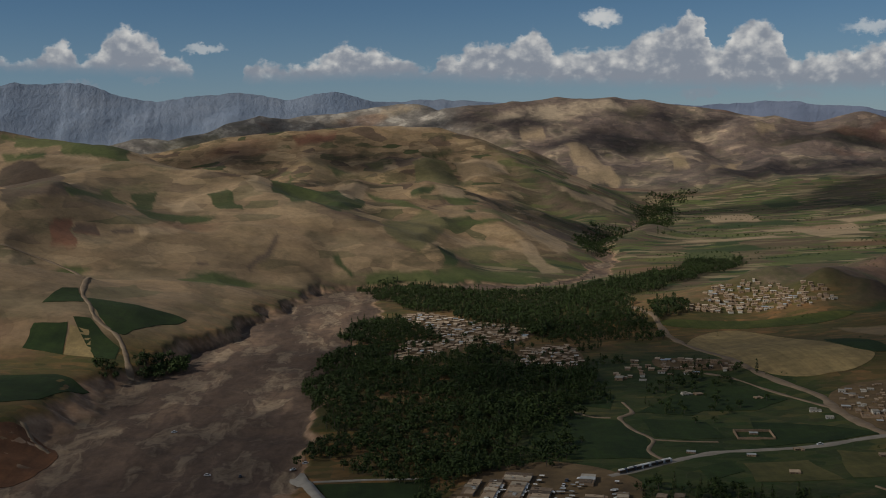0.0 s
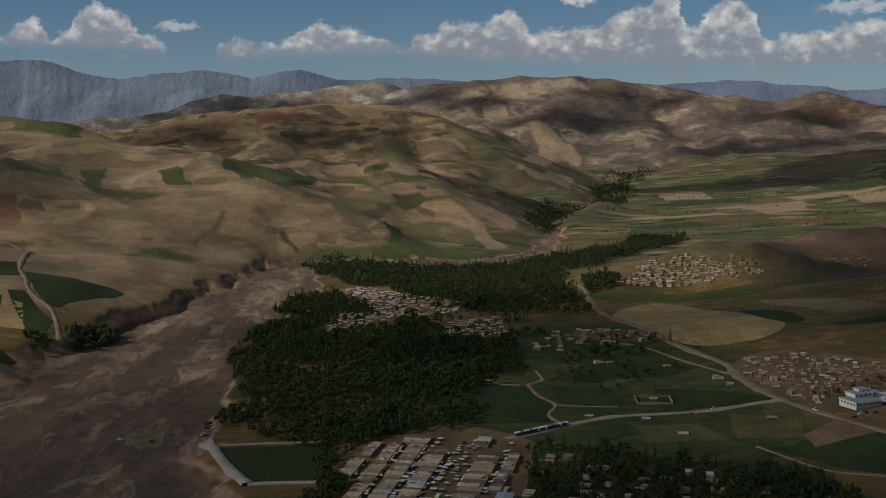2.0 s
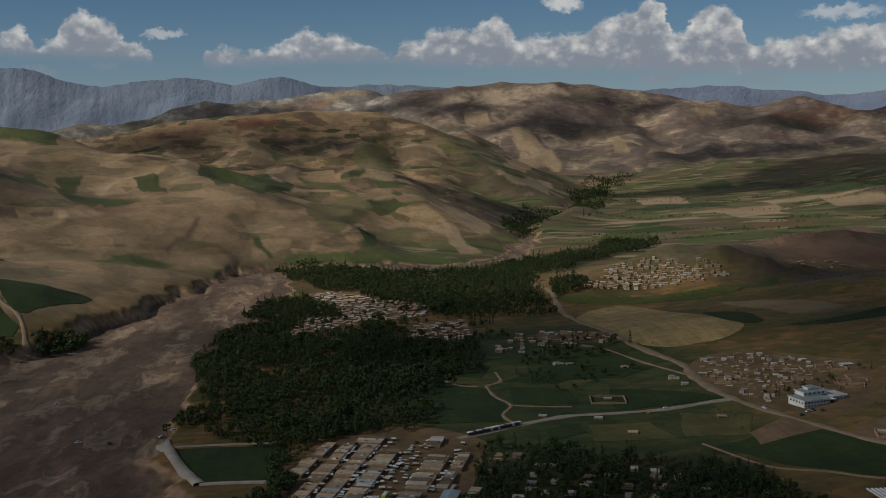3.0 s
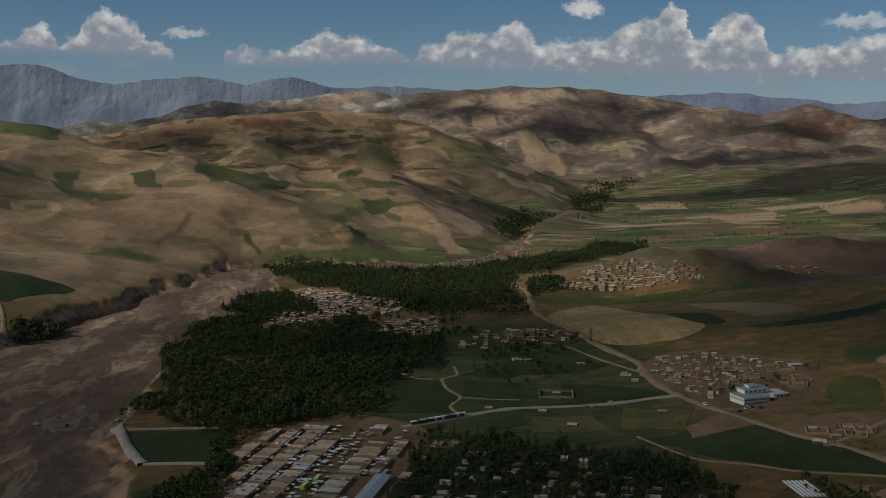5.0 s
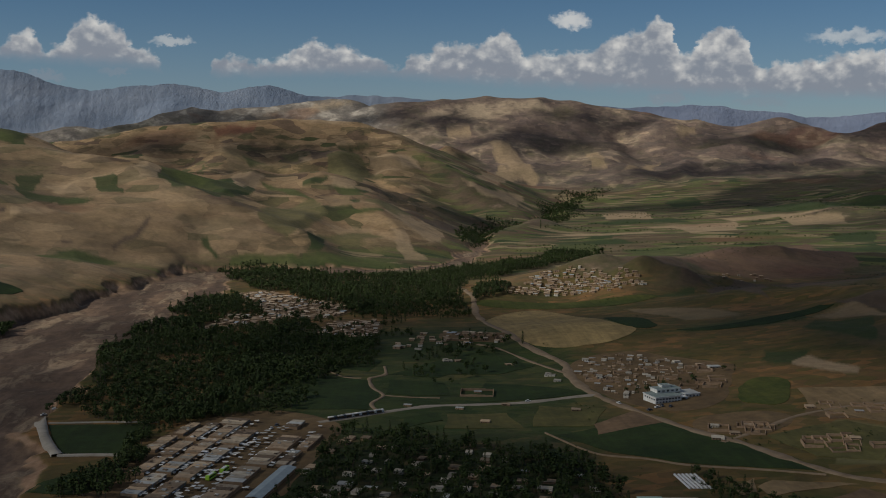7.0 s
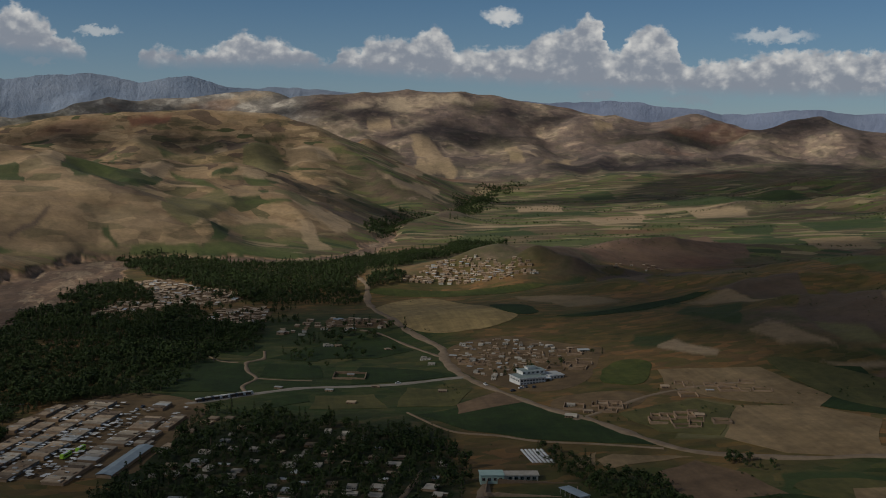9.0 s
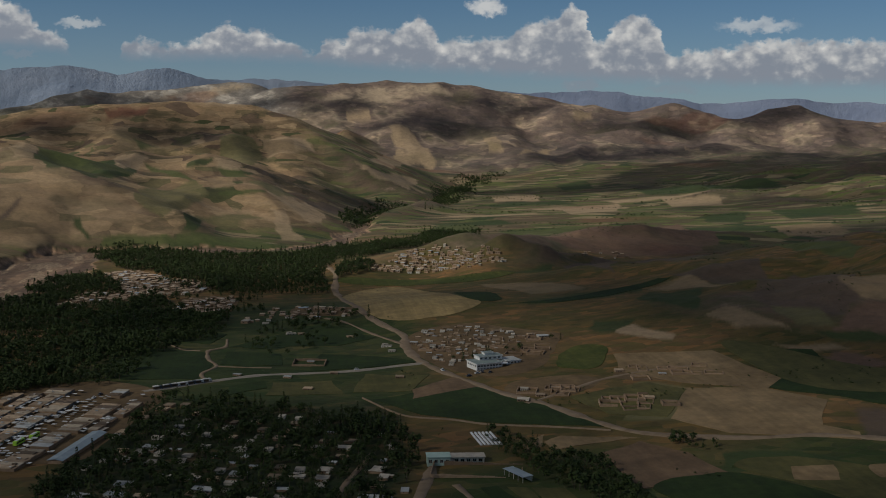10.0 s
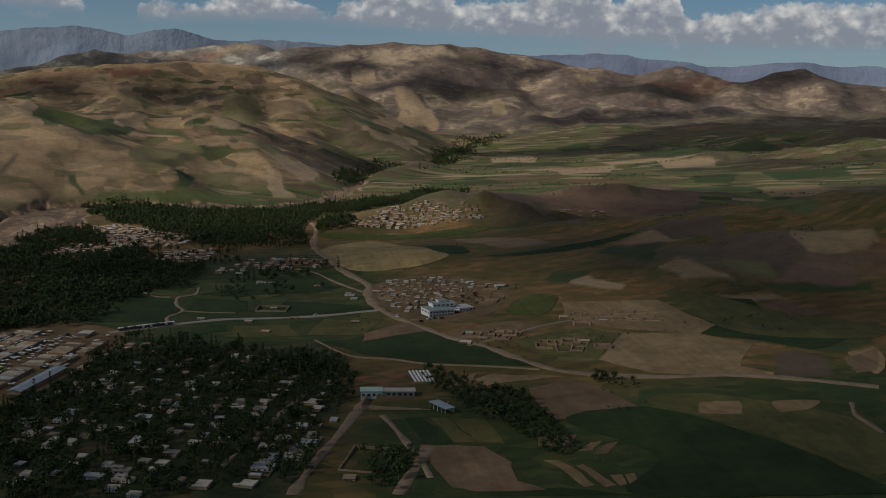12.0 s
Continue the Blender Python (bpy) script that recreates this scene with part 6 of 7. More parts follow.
def hull(length, width, low, high, nose, bevel=0.12):
    bm = blocks((-length / 2, length / 2, -width / 2, width / 2, low, high))
    for v in bm.verts:
        if v.co.x > 0 and v.co.z > (low + high) / 2:
            v.co.x -= nose
    bmesh.ops.bevel(bm, geom=bm.edges[:], offset=bevel, segments=2, affect="EDGES")
    return bm


def bus(paint):
    ob = new("bus")
    part("body", hull(8.6, 2.4, 0.45, 2.9, 0.25), paint, ob)
    for y in (-1.21, 1.21):
        for i in range(6):
            part("window", blocks((-3.9 + i * 1.25, -2.85 + i * 1.25, y - 0.02, y + 0.02, 1.6, 2.4)), PANE, ob)
    part("windscreen", blocks((4.06, 4.2, -1.0, 1.0, 1.5, 2.4)), PANE, ob)
    part("roof_rack", blocks((-3, 2, -0.9, 0.9, 2.98, 3.06)), WHITE_PAINT, ob)
    for x in (-2.7, 2.8):
        for y in (-1.05, 1.05):
            wheel(ob, x, y, 0.46)
    return ob


def truck(paint):
    ob = new("truck")
    part("cab", hull(1.9, 2.2, 0.6, 2.6, 0.3), paint, ob)
    part("load_bed", blocks((-5.6, -1.1, -1.15, 1.15, 0.8, 1.0), (-5.6, -1.1, -1.15, -1.05, 1.0, 2.2), (-5.6, -1.1, 1.05, 1.15, 1.0, 2.2), (-5.6, -5.5, -1.05, 1.05, 1.0, 2.2)), WOOD, ob)
    part("tarpaulin", hull(4.3, 2.1, 1.9, 2.7, 0.0, 0.3), CLOTH, ob, "pale stretched tarpaulin").location = (-3.35, 0, 0)
    part("windscreen", blocks((0.62, 0.78, -0.95, 0.95, 1.6, 2.3)), PANE, ob)
    for x in (0.2, -3.8, -4.8):
        for y in (-1.0, 1.0):
            wheel(ob, x, y, 0.48)
    return ob


def car(paint):
    ob = new("car")
    part("body", hull(4.2, 1.7, 0.3, 0.95, 0.1), paint, ob)
    part("cabin", hull(2.3, 1.5, 0.9, 1.5, 0.35), PANE, ob)
    part("roof", blocks((-1.0, 0.6, -0.7, 0.7, 1.5, 1.54)), paint, ob)
    for x in (-1.3, 1.3):
        for y in (-0.75, 0.75):
            wheel(ob, x, y, 0.32)
    return ob


def park(ob, x, y, turn, label, category, group="parked vehicles", copy=False):
    z = float(land(x, y)) + float(lift_at(x, y)) * 0.6
    if copy:
        return copy_thing(ob, pose(x, y, z, 0, 0, turn))
    ob.matrix_basis = pose(x, y, z, 0, 0, turn)
    return tagged(ob, label, category, group)


green_bus = bus(LIME_PAINT)
park(green_bus, 77, 516, 74, "lime-green bus parked in the bazaar street", "bus")
park(green_bus, 71, 505, 70, "", "", copy=True)
pale_truck, dark_truck, white_car, dark_car = truck(WHITE_PAINT), truck(DARK_PAINT), car(WHITE_PAINT), car(DARK_PAINT)
park(dark_truck, 142, 629, 30, "dark lorry with a pale tarpaulin parked beside the road", "lorry")
park(pale_truck, 147, 632, 28, "white-cabbed lorry with a tarpaulin parked beside the road", "lorry")
for i, (x, y) in enumerate(((152, 635), (157, 638), (162, 641), (136, 625), (167, 644))):
    park(dark_truck if i % 2 else pale_truck, x, y, 28, "", "", copy=True)
park(white_car, 352, 634, 20, "white car parked by the large white building", "car")
park(dark_car, 356, 637, 100, "dark saloon car on bare ground", "car")
for i, (x, y, t) in enumerate(((361, 634, 60), (-152, 769, 10), (-112, 661, 0), (-92, 659, 90), (-61, 668, 40), (-53, 667, 10), (345, 628, 16), (330, 652, -70), (270, 672, 8), (82, 560, 74), (88, 580, 80), (96, 604, 74), (99, 612, 70))):
    park(dark_car if i % 3 == 0 else white_car, x, y, t, "", "", copy=True)


# ---- the large white building at the crossroads ----
def public_building():
    ob = new("public_building")
    ob.matrix_basis = pose(368, 657, float(land(368, 657)) + 0.3, 0, 0, GRID)
    def storey(name, x0, x1, y0, y1, z0, z1, roof):
        part(name, blocks((x0, x1, y0, y1, z0, z1)), WHITE_WALL, ob)
        part("cornice", blocks((x0 - 0.6, x1 + 0.6, y0 - 0.6, y1 + 0.6, z1, z1 + 0.35)), WHITE_PAINT, ob)
        part("roof", blocks((x0 - 0.2, x1 + 0.2, y0 - 0.2, y1 + 0.2, z1 + 0.35, z1 + 0.45)), roof, ob)

    storey("lower_wing", -18, 2, -9, 7, -3, 3.6, TEAL_ROOF)
    storey("upper_wing", -11, 7.5, 0.5, 9.5, 4.05, 6.4, TEAL_ROOF)
    storey("stair_head", -5, 2, 4, 9, 6.85, 8.2, TEAL_ROOF)
    storey("side_wing", 8.4, 20, -4.5, 8, -3, 3.0, TIN)
    storey("link", 2.7, 7.7, -3, 0.3, -3, 2.8, TEAL_ROOF)
    part("porch", blocks((2.7, 8, -8.5, -3.7, 2.3, 2.55), (3.0, 3.25, -8.3, -8.05, -2, 2.3), (7.4, 7.65, -8.3, -8.05, -2, 2.3)), WHITE_PAINT, ob)
    for i in range(8):
        window_at(ob, -16.6 + i * 2.45, -9.0, 2.2, 1.7, 1.2, 0, WHITE_PAINT)
        window_at(ob, -16.6 + i * 2.45, -9.0, 0.2, 1.3, 1.0, 0, WHITE_PAINT)
    for i in range(5):
        window_at(ob, -18.0, -7.2 + i * 2.9, 2.0, 1.5, 1.2, 3, WHITE_PAINT)
        window_at(ob, -9.6 + i * 3.6, 0.5, 5.3, 1.8, 1.2, 0, WHITE_PAINT)
    for i in range(4):
        window_at(ob, 10.0 + i * 2.8, -4.5, 1.7, 1.5, 1.2, 0, WHITE_PAINT)
    door_at(ob, 5.2, -3.0, 0, 2.4, 2.0, 0, WOOD)
    taken.append((368, 657, 22))
    return tagged(ob, "large white stepped building with grey roofs and rows of windows", "building")


public_building()


def school():
    ob = new("school")
    ob.matrix_basis = pose(303, 436, float(land(303, 436)), 0, 0, -4)
    part("mint_wing", blocks((-15, -3, -4, 4, -2, 4.0)), MINT, ob, "pale mint-green wing")
    part("white_wing", blocks((-2.9, 15, -2, 4, -2, 3.6)), LIME, ob)
    part("mint_roof", blocks((-15.4, -2.8, -4.4, 4.4, 4.0, 4.35)), MINT, ob)
    part("white_roof", blocks((-2.7, 15.4, -3.4, 4.4, 3.6, 3.9)), PALE_ROOF, ob)
    for i in range(6):
        part("porch_post", blocks((-1.4 + i * 3.1, -1.1 + i * 3.1, -3.2, -2.9, -1, 3.6)), LIME, ob)
    for i in range(5):
        window_at(ob, 0.4 + i * 3.1, -2.0, 1.8, 1.6, 1.4, 0, MINT)
    for i in range(4):
        window_at(ob, -13.4 + i * 2.9, -4.0, 2.0, 1.5, 1.5, 0, LIME)
    taken.append((296, 436, 11)), taken.append((312, 436, 11))
    return tagged(ob, "long school building, mint-green and white, with a porch", "school")


school()


def blue_hall():
    ob = new("open_hall")
    ob.matrix_basis = pose(328.5, 402, float(land(328, 402)), 0, 0, 24)
    for i in range(5):
        for x in (-2.6, 2.6):
            part("post", blocks((x - 0.12, x + 0.12, -7.6 + i * 3.8 - 0.12, -7.6 + i * 3.8 + 0.12, -1, 3.0)), LIME, ob)
    part("roof", blocks((-3.2, 3.2, -8.4, 8.4, 3.0, 3.25)), BLUE_TIN, ob, "flat blue sheet-metal roof")
    part("back_wall", blocks((2.75, 2.95, -8, 8, -1.5, 3.0)), LIME, ob)
    taken.append((328, 402, 9))
    return tagged(ob, "open hall with a flat blue metal roof", "hall")


blue_hall()


# ---- yard walls, unfinished houses and row covers ----
def enclosure(x, y, w, d, turn, h, mat, label, gap=0.0, name="yard_wall"):
    ob = new(name)
    ob.matrix_basis = pose(x, y, float(land(x, y)), 0, 0, turn)
    for a, b, c, e in ((-w / 2, w / 2, d / 2 - 0.5, d / 2), (-w / 2, -w / 2 + 0.5, -d / 2 + 0.5, d / 2 - 0.5), (w / 2 - 0.5, w / 2, -d / 2 + 0.5, d / 2 - 0.5), (-w / 2, w / 2 - gap, -d / 2, -d / 2 + 0.5)):
        bm = bmesh.new()
        steps = max(1, int(max(b - a, e - c) / 5))
        for i in range(steps):
            t0, t1 = i / steps, (i + 1) / steps
            box = (a + (b - a) * t0, a + (b - a) * t1, c, e) if b - a > e - c else (a, b, c + (e - c) * t0, c + (e - c) * t1)
            block(bm, *box, -3, h * (1 + 0.25 * float(value_noise(np.array(x + i * 3.1), np.array(y + a), 5))))
        part("wall", bm, mat, ob)
    taken.append((x, y, min(w, d) * 0.35))
    return tagged(ob, label, "wall", "yard walls")


enclosure(237, 700, 24, 20, -GRID + 8, 1.6, MUD, "low mud wall round a square yard")
put_house("tin_a", 238, 704, -10)
enclosure(311, 418, 46, 22, -14, 1.1, MUD, "mud wall round the school yard", 8)
enclosure(284, 330, 20, 34, -GRID, 1.2, MUD, "mud wall round an orchard", 4)
walls = random.Random(31)
for cx, cy, n, spread in ((478, 594, 9, 26), (428, 520, 9, 20), (385, 562, 7, 18), (392, 700, 8, 26), (280, 905, 5, 20), (400, 745, 8, 24), (350, 735, 6, 22)):
    for i in range(n):
        x, y = cx + walls.uniform(-1, 1) * spread, cy + walls.uniform(-0.7, 0.7) * spread
        enclosure(x, y, walls.uniform(9, 16), walls.uniform(7, 13), -GRID + walls.choice((0, 90)) + walls.uniform(-8, 8), walls.uniform(0.8, 1.9), MUD, "roofless mud walls of an unfinished house", walls.uniform(0, 3), "unfinished_house")
for x, y, kind, t in ((365, 548, "pale_a", -16), (378, 556, "mud_a", -10), (372, 575, "lime_a", -16), (392, 572, "mud_b", -16), (446, 606, "mud_a", -8), (470, 586, "tin_a", -12), (441, 529, "mud_a", -14), (405, 770, "lime_a", 10), (418, 752, "mud_b", 10), (425, 738, "lime_b", 4), (395, 780, "mud_a", 0)):
    put_house(kind, x, y, t)
    taken.append((x, y, 5))


def row_cover(x, y, turn):
    """A low tunnel of white sheeting over a planted row."""
    ob = new("row_cover")
    bm = bmesh.new()
    n, half = 8, 12.5
    rows = [[bm.verts.new((0.75 * math.cos(math.pi * i / n), yy, 0.7 * math.sin(math.pi * i / n))) for i in range(n + 1)] for yy in (-half, 0, half)]
    for a, b in zip(rows, rows[1:]):
        for i in range(n):
            bm.faces.new((a[i], b[i], b[i + 1], a[i + 1]))
    bm.faces.new(rows[0])
    bm.faces.new(rows[-1][::-1])
    bmesh.ops.recalc_face_normals(bm, faces=bm.faces[:])
    part("sheeting", bm, WHITE_PAINT, ob)
    for k in range(5):
        part("hoop", blocks((-0.8, 0.8, -half + k * 6.25 - 0.06, -half + k * 6.25 + 0.06, 0.68, 0.76)), WOOD, ob)
    ob.matrix_basis = pose(x, y, float(land(x, y)) + 0.1, 0, 0, turn)
    return tagged(ob, "low white plastic tunnel over a planted row", "row cover", "row covers beside the canal")


cover_a = row_cover(321.5, 475, 3)
for i in range(1, 6):
    copy_thing(cover_a, pose(321.5 + 2.1 * i, 475 - 0.4 * i, float(land(321.5 + 2.1 * i, 475)) + 0.1, 0, 0, 3))

for kind, (ob, label) in HOUSES.items():
    if kind not in used_houses:
        for o in list(ob.children_recursive) + [ob]:
            bpy.data.objects.remove(o)

# ---- trees ----
def mat_leaf(name, dark, light):
    m, n, l, bsdf = mat_new(name, 0.8)
    g = n.new("ShaderNodeNewGeometry")
    tone = ramp_node(n, l, g.outputs["Random Per Island"], [(0.0, dark), (1.0, light)])
    f, _ = noise_node(n, l, place_node(n, l, 60, 60, 60), 1, 4, 0.6)
    tone = mix_node(n, l, 0.8, tone, ramp_node(n, l, f, [(0.3, (0.6, 0.65, 0.6)), (0.7, (1.3, 1.25, 1.15))]), "MULTIPLY")
    l.new(tone, bsdf.inputs["Base Color"])
    return m


LEAF = mat_leaf("green_leaves", (0.021, 0.037, 0.008), (0.038, 0.058, 0.012))
POPLAR_LEAF = mat_leaf("poplar_leaves", (0.028, 0.042, 0.01), (0.055, 0.072, 0.018))
BARK = mat_mud("grey_bark", (0.07, 0.055, 0.04), (0.14, 0.115, 0.085), 0.8, 0.2)


def tree_shape(seed, height, spread, poplar, leaves):
    """The trunk with its limbs, and the crown of leaf clumps, as points and faces."""
    rng = np.random.default_rng(seed)
    tv, tf = [], []

    def limb(a, b, ra, rb):
        a, b = np.array(a, float), np.array(b, float)
        w = (b - a) / np.linalg.norm(b - a)
        s = np.cross(w, (0.3, 1, 0.1))
        s /= np.linalg.norm(s)
        q = np.cross(w, s)
        k = len(tv)
        for p, r in ((a, ra), (b, rb)):
            for i in range(5):
                t = 2 * math.pi * i / 5
                tv.append(tuple(p + r * (math.cos(t) * s + math.sin(t) * q)))
        for i in range(5):
            j = (i + 1) % 5
            tf.append((k + i, k + j, k + 5 + j, k + 5 + i))

    top = height * (0.92 if poplar else 0.6)
    limb((0, 0, -0.5), (rng.uniform(-0.2, 0.2), rng.uniform(-0.2, 0.2), top), height * 0.025, height * 0.008)
    heads = []
    for i in range(3 if poplar else 6):
        t = 2 * math.pi * (i / (3 if poplar else 6) + rng.uniform(0, 0.12))
        low = height * rng.uniform(0.22, 0.45)
        end = np.array((math.cos(t) * spread * 0.55, math.sin(t) * spread * 0.55, low + height * rng.uniform(0.15, 0.35)))
        limb((0, 0, low), end, height * 0.011, height * 0.004)
        heads.append(end)
    heads.append(np.array((0, 0, height * 0.75)))
    cv, cf = [], []
    for i in range(leaves):
        if poplar:
            z = rng.uniform(0.12, 1.0)
            r = spread * (1 - abs(z - 0.42) ** 1.3 * 1.3) * rng.uniform(0.5, 1.05)
            t = rng.uniform(0, 2 * math.pi)
            c = np.array((r * math.cos(t), r * math.sin(t), z * height))
            out = np.array((math.cos(t), math.sin(t), 0.25))
        else:
            h = heads[rng.integers(len(heads))]
            d = rng.normal(size=3)
            d /= np.linalg.norm(d)
            out = d
            c = h + d * np.array((spread * 0.62, spread * 0.62, height * 0.22)) * rng.uniform(0.45, 1.0)
        size = rng.uniform(0.45, 1.0) * (0.07 if poplar else 0.125) * height * (60 / leaves) ** 0.4
        n = 0.8 * out + 0.35 * rng.normal(size=3) + np.array((0, 0, 0.6))
        n /= np.linalg.norm(n)
        s = np.cross(n, rng.normal(size=3))
        s /= np.linalg.norm(s)
        q = np.cross(n, s)
        k = len(cv)
        cv += [tuple(c + s * size), tuple(c - 0.5 * s * size + 0.8 * q * size + n * size * 0.2), tuple(c - 0.9 * s * size - 0.2 * q * size), tuple(c + 0.1 * s * size - 0.85 * q * size - n * size * 0.2)]
        cf.append((k, k + 1, k + 2, k + 3))
    return np.array(tv), tf, np.array(cv), cf


BROAD = [tree_shape(100 + i, 7.5 + 0.8 * i, 3.0 + 0.3 * (i % 3), False, 120) for i in range(4)]
POPLARS = [tree_shape(200 + i, 11 + 1.2 * i, 1.5 + 0.15 * i, True, 110) for i in range(3)]
BROAD_FAR = [tree_shape(300 + i, 6.6 + 1.0 * i, 2.7 + 0.25 * i, False, 84) for i in range(4)]
POPLARS_FAR = [tree_shape(400 + i, 10 + 1.4 * i, 1.4, True, 70) for i in range(3)]


def tree(shape, leaf, label):
    tv, tf, cv, cf = shape
    ob = new("tree")
    for name, v, f, mat in (("trunk", tv, tf, BARK), ("crown", cv, cf, leaf)):
        p = new(name, mesh_from(name, v.tolist(), f, mat, False))
        p.parent = ob
    return tagged(ob, label, "tree", "trees among the houses")


ORCHARD = [(tree(s, LEAF, "leafy dark green garden tree among houses"), 0) for s in BROAD] + [(tree(s, POPLAR_LEAF, "tall slim poplar beside the houses"), 1) for s in POPLARS]
first_tree = set()


def put_tree(kind, x, y, turn, size):
    m = pose(x, y, float(land(x, y)), 0, 0, turn) @ Matrix.Diagonal((size, size, size, 1))
    ob = ORCHARD[kind][0]
    if kind in first_tree:
        return copy_thing(ob, m)
    first_tree.add(kind)
    ob.matrix_basis = m
    return ob


def wood(poly, spacing, tall, label, seed, gaps=0.0, size=1.0):
    """A grove too dense to count, as one mesh of trunks and crowns."""
    rng = np.random.default_rng(seed)
    xs, ys = [p[0] for p in poly], [p[1] for p in poly]
    gx, gy = np.meshgrid(np.arange(min(xs), max(xs), spacing), np.arange(min(ys), max(ys), spacing))
    gx, gy = gx.ravel() + rng.uniform(-0.5, 0.5, gx.size) * spacing, gy.ravel() + rng.uniform(-0.5, 0.5, gy.size) * spacing
    ragged = min(13.0, 0.12 * min(max(xs) - min(xs), max(ys) - min(ys)))
    ux, uy = gx + ragged * fractal(gx, gy, 45, 3, seed + 50), gy + 1.6 * ragged * fractal(gx, gy, 45, 3, seed + 51)
    keep = np.array([inside(a, b, poly) for a, b in zip(ux, uy)])
    keep &= value_noise(gx / 22, gy / 22, seed) > -1 + 2 * gaps * 0.75 - 0.35 * (1 - gaps) * 0
    keep &= rng.random(gx.size) > gaps * 0.5
    gx, gy = gx[keep], gy[keep]
    if taken:
        spots = np.array(taken)
        clear_of = np.array([np.all((a - spots[:, 0]) ** 2 + (b - spots[:, 1]) ** 2 > (spots[:, 2] + 0.5) ** 2) for a, b in zip(gx, gy)], bool)
        gx, gy = gx[clear_of], gy[clear_of]
    low = land(gx, gy) - floor_height(gx, gy) < 13
    gx, gy = gx[low], gy[low]
    gz = land(gx, gy)
    ob = new("grove")
    for which, name, mat in ((0, "trunks", BARK), (2, "crowns", LEAF)):
        r2 = np.random.default_rng(seed + 1)
        vs, fs, base = [], [], 0
        for x, y, z in zip(gx, gy, gz):
            shapes = POPLARS_FAR if r2.random() < tall else BROAD_FAR
            s = shapes[r2.integers(len(shapes))]
            t, k = r2.uniform(0, 6.28), size * r2.uniform(0.65, 1.2) * (1 + 0.3 * float(value_noise(np.array(x / 38), np.array(y / 38), 15)))
            c, q = math.cos(t) * k, math.sin(t) * k
            v, f = s[which], np.array(s[which + 1])
            vs.append(np.stack([x + v[:, 0] * c - v[:, 1] * q, y + v[:, 0] * q + v[:, 1] * c, z + v[:, 2] * k], -1))
            fs.append(f + base)
            base += len(v)
        v, f = np.concatenate(vs), np.concatenate(fs)
        me = bpy.data.meshes.new(name)
        me.vertices.add(len(v))
        me.vertices.foreach_set("co", v.ravel())
        me.loops.add(f.size)
        me.loops.foreach_set("vertex_index", f.ravel())
        me.polygons.add(len(f))
        me.polygons.foreach_set("loop_start", np.arange(0, f.size, 4))
        me.polygons.foreach_set("loop_total", np.full(len(f), 4))
        me.update(calc_edges=True)
        me.materials.append(mat)
        p = new(name, me)
        p.parent = ob
    return tagged(ob, label, "trees", kind="stuff")


wood([(-47, 1521), (33, 1535), (83, 1466), (175, 1419), (309, 1502), (411, 1622), (487, 1733), (565, 1750), (539, 1645), (444, 1563), (349, 1445), (285, 1340), (274, 1179), (270, 1081), (261, 1040), (173, 1079), (108, 1105), (73, 1268), (7, 1334)], 5.6, 0.3, "dense dark green poplar and willow wood along the river", 1, 0.12)
wood([(-5, 500), (12, 560), (30, 622), (70, 668), (105, 660), (62, 632), (46, 612), (36, 575), (20, 515), (14, 490)], 5.0, 0.15, "dark trees between the wood and the bazaar", 28, 0.08, 0.9)
wood([(-52, 1164), (-25, 1239), (8, 1241), (52, 1144), (53, 1079), (12, 1045), (-4, 982), (-37, 1071)], 5.4, 0.12, "dense dark green grove beside the flood bed", 2, 0.1)
wood([(-67, 918), (-26, 991), (19, 966), (104, 921), (170, 912), (175, 837), (110, 804), (73, 722), (48, 640), (23, 613), (-32, 629), (-59, 719), (-45, 797)], 5.4, 0.14, "wide dark green orchard wood below the village", 3, 0.16)
wood([(17, 563), (34, 579), (32, 546), (19, 529)], 5, 0.2, "clump of dark trees beside the bazaar", 4)
wood([(328, 497), (343, 472), (359, 427), (383, 420), (380, 361), (378, 326), (365, 327), (353, 352), (343, 390), (332, 441), (324, 471)], 4.6, 0.06, "dark trees along a gully by the fields", 5, 0.12, 0.72)
wood([(282, 345), (307, 342), (300, 304), (292, 291), (278, 298)], 5.2, 0.15, "dark walled orchard beside the dirt road", 15, 0.15, 0.8)
wood([(422, 454), (444, 431), (439, 420), (419, 436)], 5, 0.1, "dark bushes along the road", 16, 0.2, 0.6)
wood([(343, 2303), (450, 2513), (543, 2553), (567, 2442), (480, 2260), (437, 2067), (361, 2034)], 8.5, 0.3, "distant dark trees along the upper river", 6, 0.5, 0.85)
wood([(600, 2560), (680, 3164), (785, 3292), (814, 3068), (755, 2794), (640, 2483)], 8.5, 0.3, "distant dark trees where the upper valley narrows", 17, 0.42, 0.6)
wood([(480, 2105), (710, 3112), (820, 3410), (879, 3399), (688, 2643), (520, 2121)], 11, 0.3, "dark trees filling the narrows of the upper valley", 29, 0.1, 1.1)
wood([(336, 2076), (480, 2410), (426, 2011), (367, 1861), (336, 1880)], 8, 0.2, "dark riverside trees at the foot of the spur", 30, 0.15, 0.9)
wood([(840, 3250), (883, 3402), (964, 3499), (986, 3457), (854, 3138)], 10, 0.3, "far dark trees at the head of the valley", 18, 0.3, 1.0)
wood([(-41, 1078), (1, 994), (74, 1037), (113, 1000), (166, 932), (178, 877), (114, 860), (67, 904), (-65, 942)], 5.6, 0.15, "dark trees between the village and the orchards", 19, 0.3)
wood([(56, 767), (94, 787), (105, 740), (88, 680), (77, 644), (46, 634)], 5.6, 0.15, "dark orchard trees beside the wood", 20, 0.25)
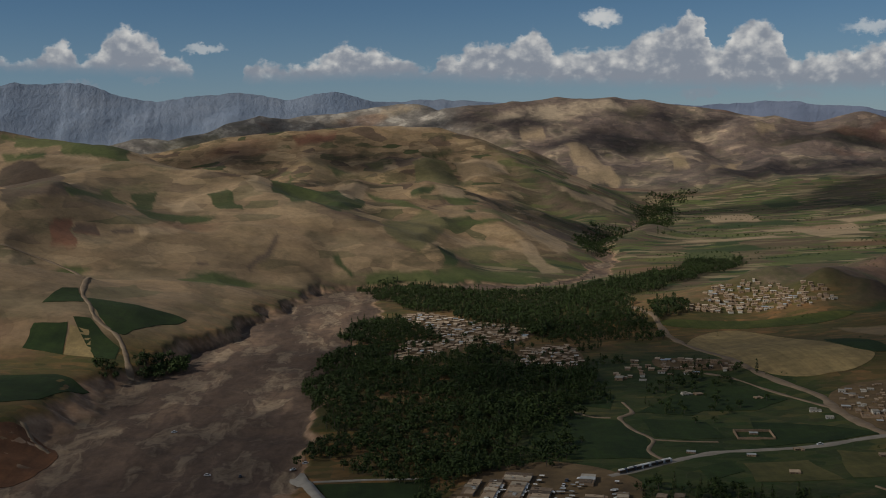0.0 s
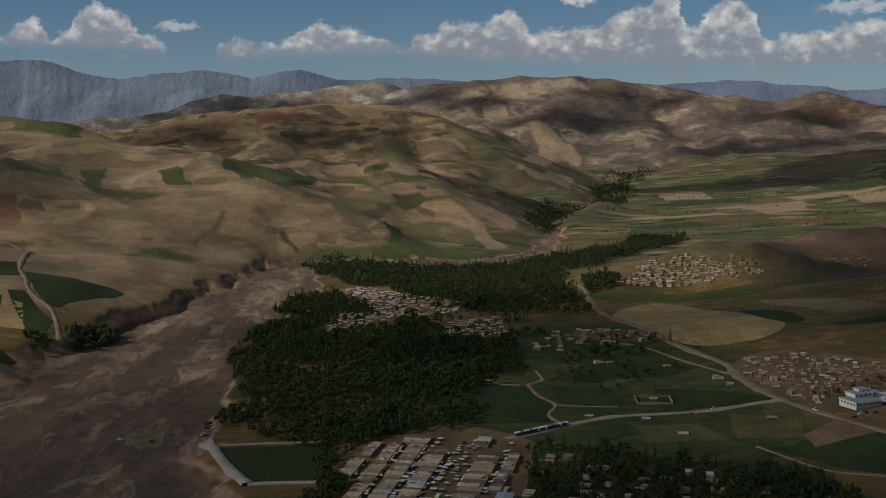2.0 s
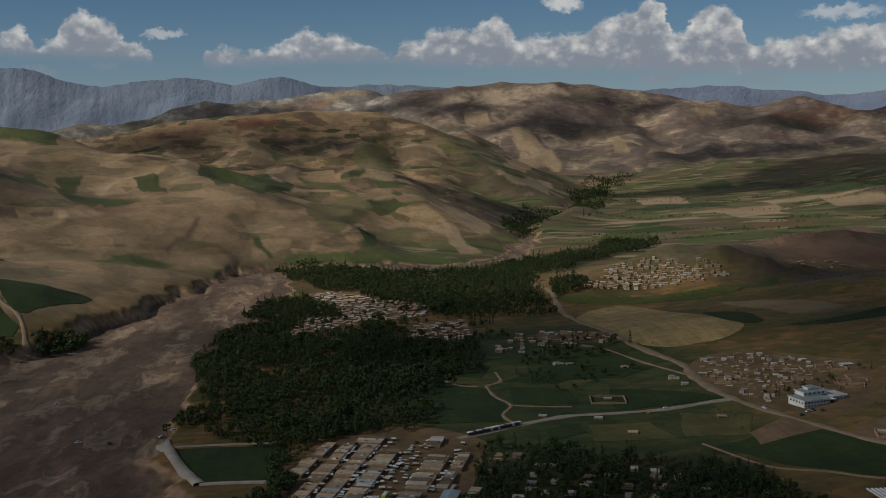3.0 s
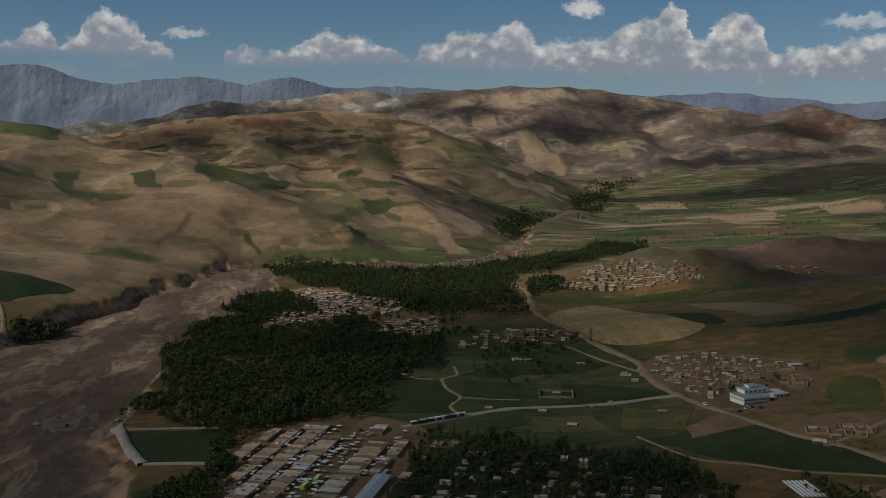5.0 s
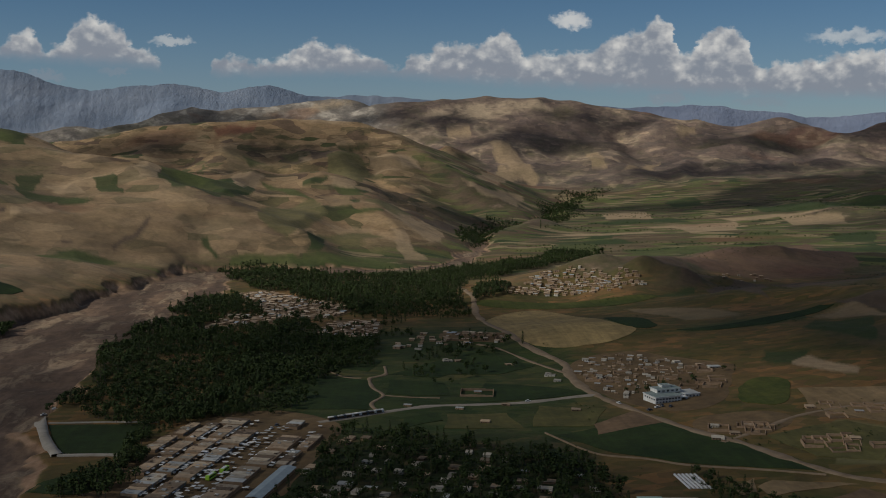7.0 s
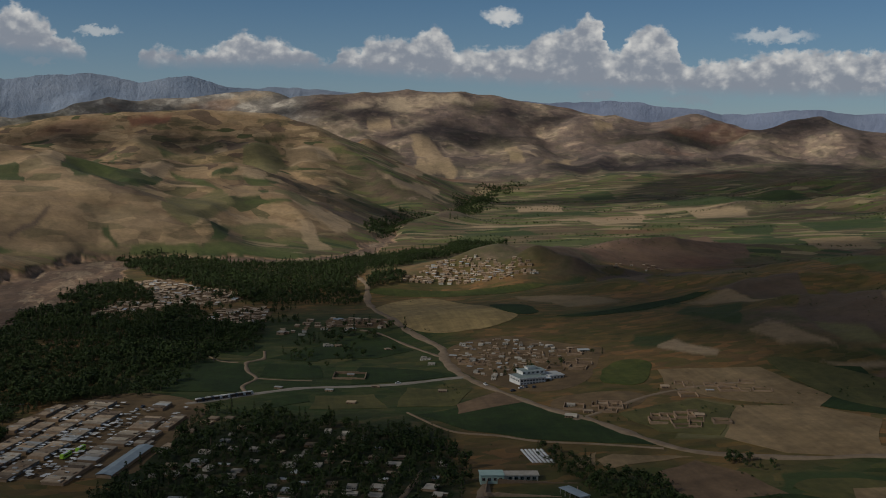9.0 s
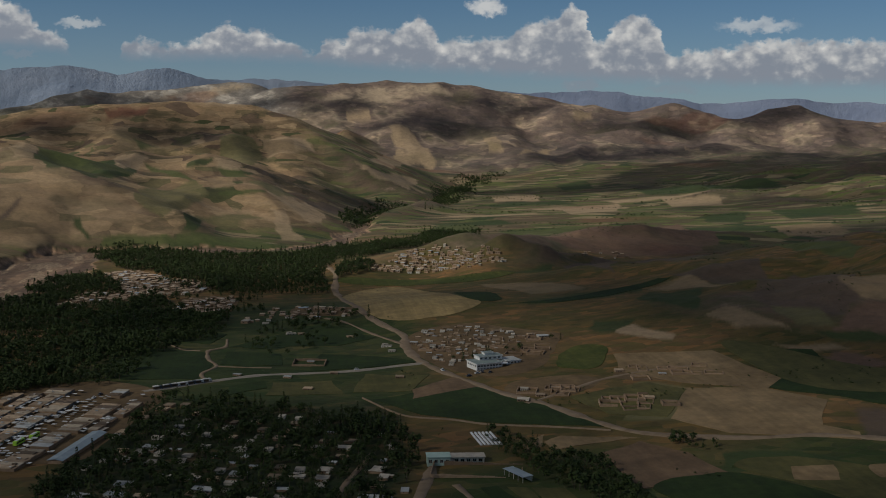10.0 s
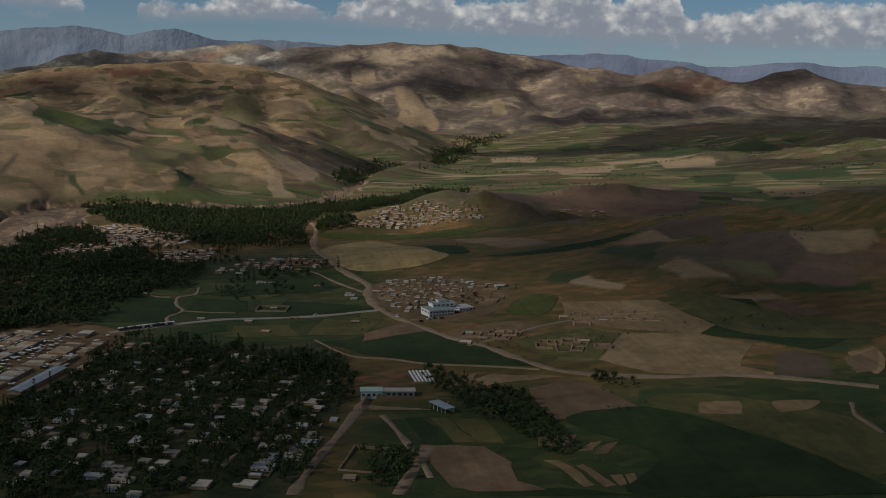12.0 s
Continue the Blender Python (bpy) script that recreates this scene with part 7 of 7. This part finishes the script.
wood([(0, 1060), (40, 1130), (150, 1090), (215, 1010), (205, 930), (120, 960), (40, 1010)], 7, 0.2, "scattered dark trees between village houses", 21, 0.62, 0.8)
wood([(200, 720), (232, 735), (262, 770), (300, 830), (318, 880), (262, 905), (205, 860), (190, 780)], 7, 0.2, "loose dark trees between fields and farmhouses", 23, 0.7, 0.75)
wood([(330, 700), (420, 745), (455, 730), (430, 690), (350, 640)], 7, 0.2, "sparse dark garden trees round the hamlet", 24, 0.72, 0.6)
wood([(111, 466), (91, 428), (95, 330), (140, 330), (125, 380), (112, 430)], 5.2, 0.2, "dark trees between the bazaar and the town", 22, 0.25, 0.75)
wood([(295, 1267), (331, 1239), (328, 1180), (286, 1149)], 5.6, 0.3, "dark grove below the hillside village", 7, 0.1)
wood([(-223, 966), (-189, 1028), (-181, 966), (-216, 942)], 5, 0.1, "dark clump of trees on the river bank", 8)
wood([(-252, 940), (-229, 944), (-225, 926), (-239, 905)], 5, 0.1, "dark clump of trees by the hill track", 9)
wood([(-20, 470), (40, 470), (60, 520), (30, 545), (10, 515)], 5.2, 0.2, "dark trees south of the field walls", 10, 0.2)
wood([(16, 575), (27, 620), (54, 632), (75, 647), (73, 675), (26, 661), (20, 624)], 5.0, 0.2, "dark trees along the edge of the bazaar", 26, 0.1, 0.85)
wood([(15, 535), (14, 566), (24, 573), (29, 560), (34, 532)], 5.0, 0.1, "dark trees behind the field wall", 27, 0.1, 0.8)
town = [(130, 290), (100, 420), (112, 500), (125, 560), (140, 605), (180, 585), (262, 545), (284, 500), (286, 440), (268, 372), (250, 300)]
wood(town, 5.7, 0.18, "dark garden trees filling the town between the houses", 12, 0.2, 0.72)
wood([(74, 712), (110, 804), (175, 837), (168, 789), (132, 781), (110, 656), (81, 637)], 6, 0.1, "loose dark orchard trees beside green fields", 14, 0.5)
rng = random.Random(5)
count = 0
while count < 280:
    x, y = rng.uniform(100, 290), rng.uniform(285, 610)
    if inside(x, y, town) and free(x, y, 1.0) and not any(float(along(np.array(x), np.array(y), [(*p, 0) for p in lane])[0]) < 3.5 for lane in LANES):
        put_tree(rng.randrange(7), x, y, rng.uniform(0, 360), rng.uniform(0.7, 1.15))
        taken.append((x, y, 1.2))
        count += 1


# ---- hedges and scrub of the open valley ----
def scattered(name, spots, label, seed):
    rng = np.random.default_rng(seed)
    gx, gy = np.array([p[0] for p in spots]), np.array([p[1] for p in spots])
    gz = land(gx, gy)
    vs, fs, base = [], [], 0
    for x, y, z, k in zip(gx, gy, gz, [p[2] for p in spots]):
        s = BROAD_FAR[rng.integers(len(BROAD_FAR))]
        v, f = s[2][:160], np.array(s[3][:40])
        t = rng.uniform(0, 6.28)
        c, q = math.cos(t) * k, math.sin(t) * k
        vs.append(np.stack([x + v[:, 0] * c - v[:, 1] * q, y + v[:, 0] * q + v[:, 1] * c, z + v[:, 2] * k * 0.9 - 1.6 * k], -1))
        fs.append(f + base)
        base += len(v)
    v, f = np.concatenate(vs), np.concatenate(fs)
    return tagged(new(name, mesh_from(name, v.tolist(), f.tolist(), LEAF, False)), label, "bushes", kind="stuff")


rng = random.Random(31)
spots = []
for k in range(70):
    x, y = rng.uniform(380, 1500), rng.uniform(1560, 3000)
    if x < 0.42 * (y - 700) or x > 0.55 * y + 300:
        if x < 380 + 0.2 * (y - 1560):
            continue
    way_, long_ = radians(rng.uniform(-22, 14)), rng.uniform(50, 240)
    for i in range(int(long_ / 8)):
        if rng.random() < 0.7:
            spots.append((x + 8 * i * math.cos(way_) + rng.uniform(-3, 3), y + 8 * i * math.sin(way_) + rng.uniform(-3, 3), rng.uniform(0.45, 0.95)))
scattered("hedge", spots, "dark broken hedges between the valley fields", 41)
spots = []
while len(spots) < 700:
    x, y = rng.uniform(300, 1000), rng.uniform(330, 1560)
    if x > 0.5 * y + 330 or float(fractal(np.array(x), np.array(y), 60, 3, 61)) < 0.5 or not free(x, y, 2.0):
        continue
    spots.append((x, y, rng.uniform(0.14, 0.4)))
scattered("scrub", spots, "low dark scrub scattered over dry pasture", 43)
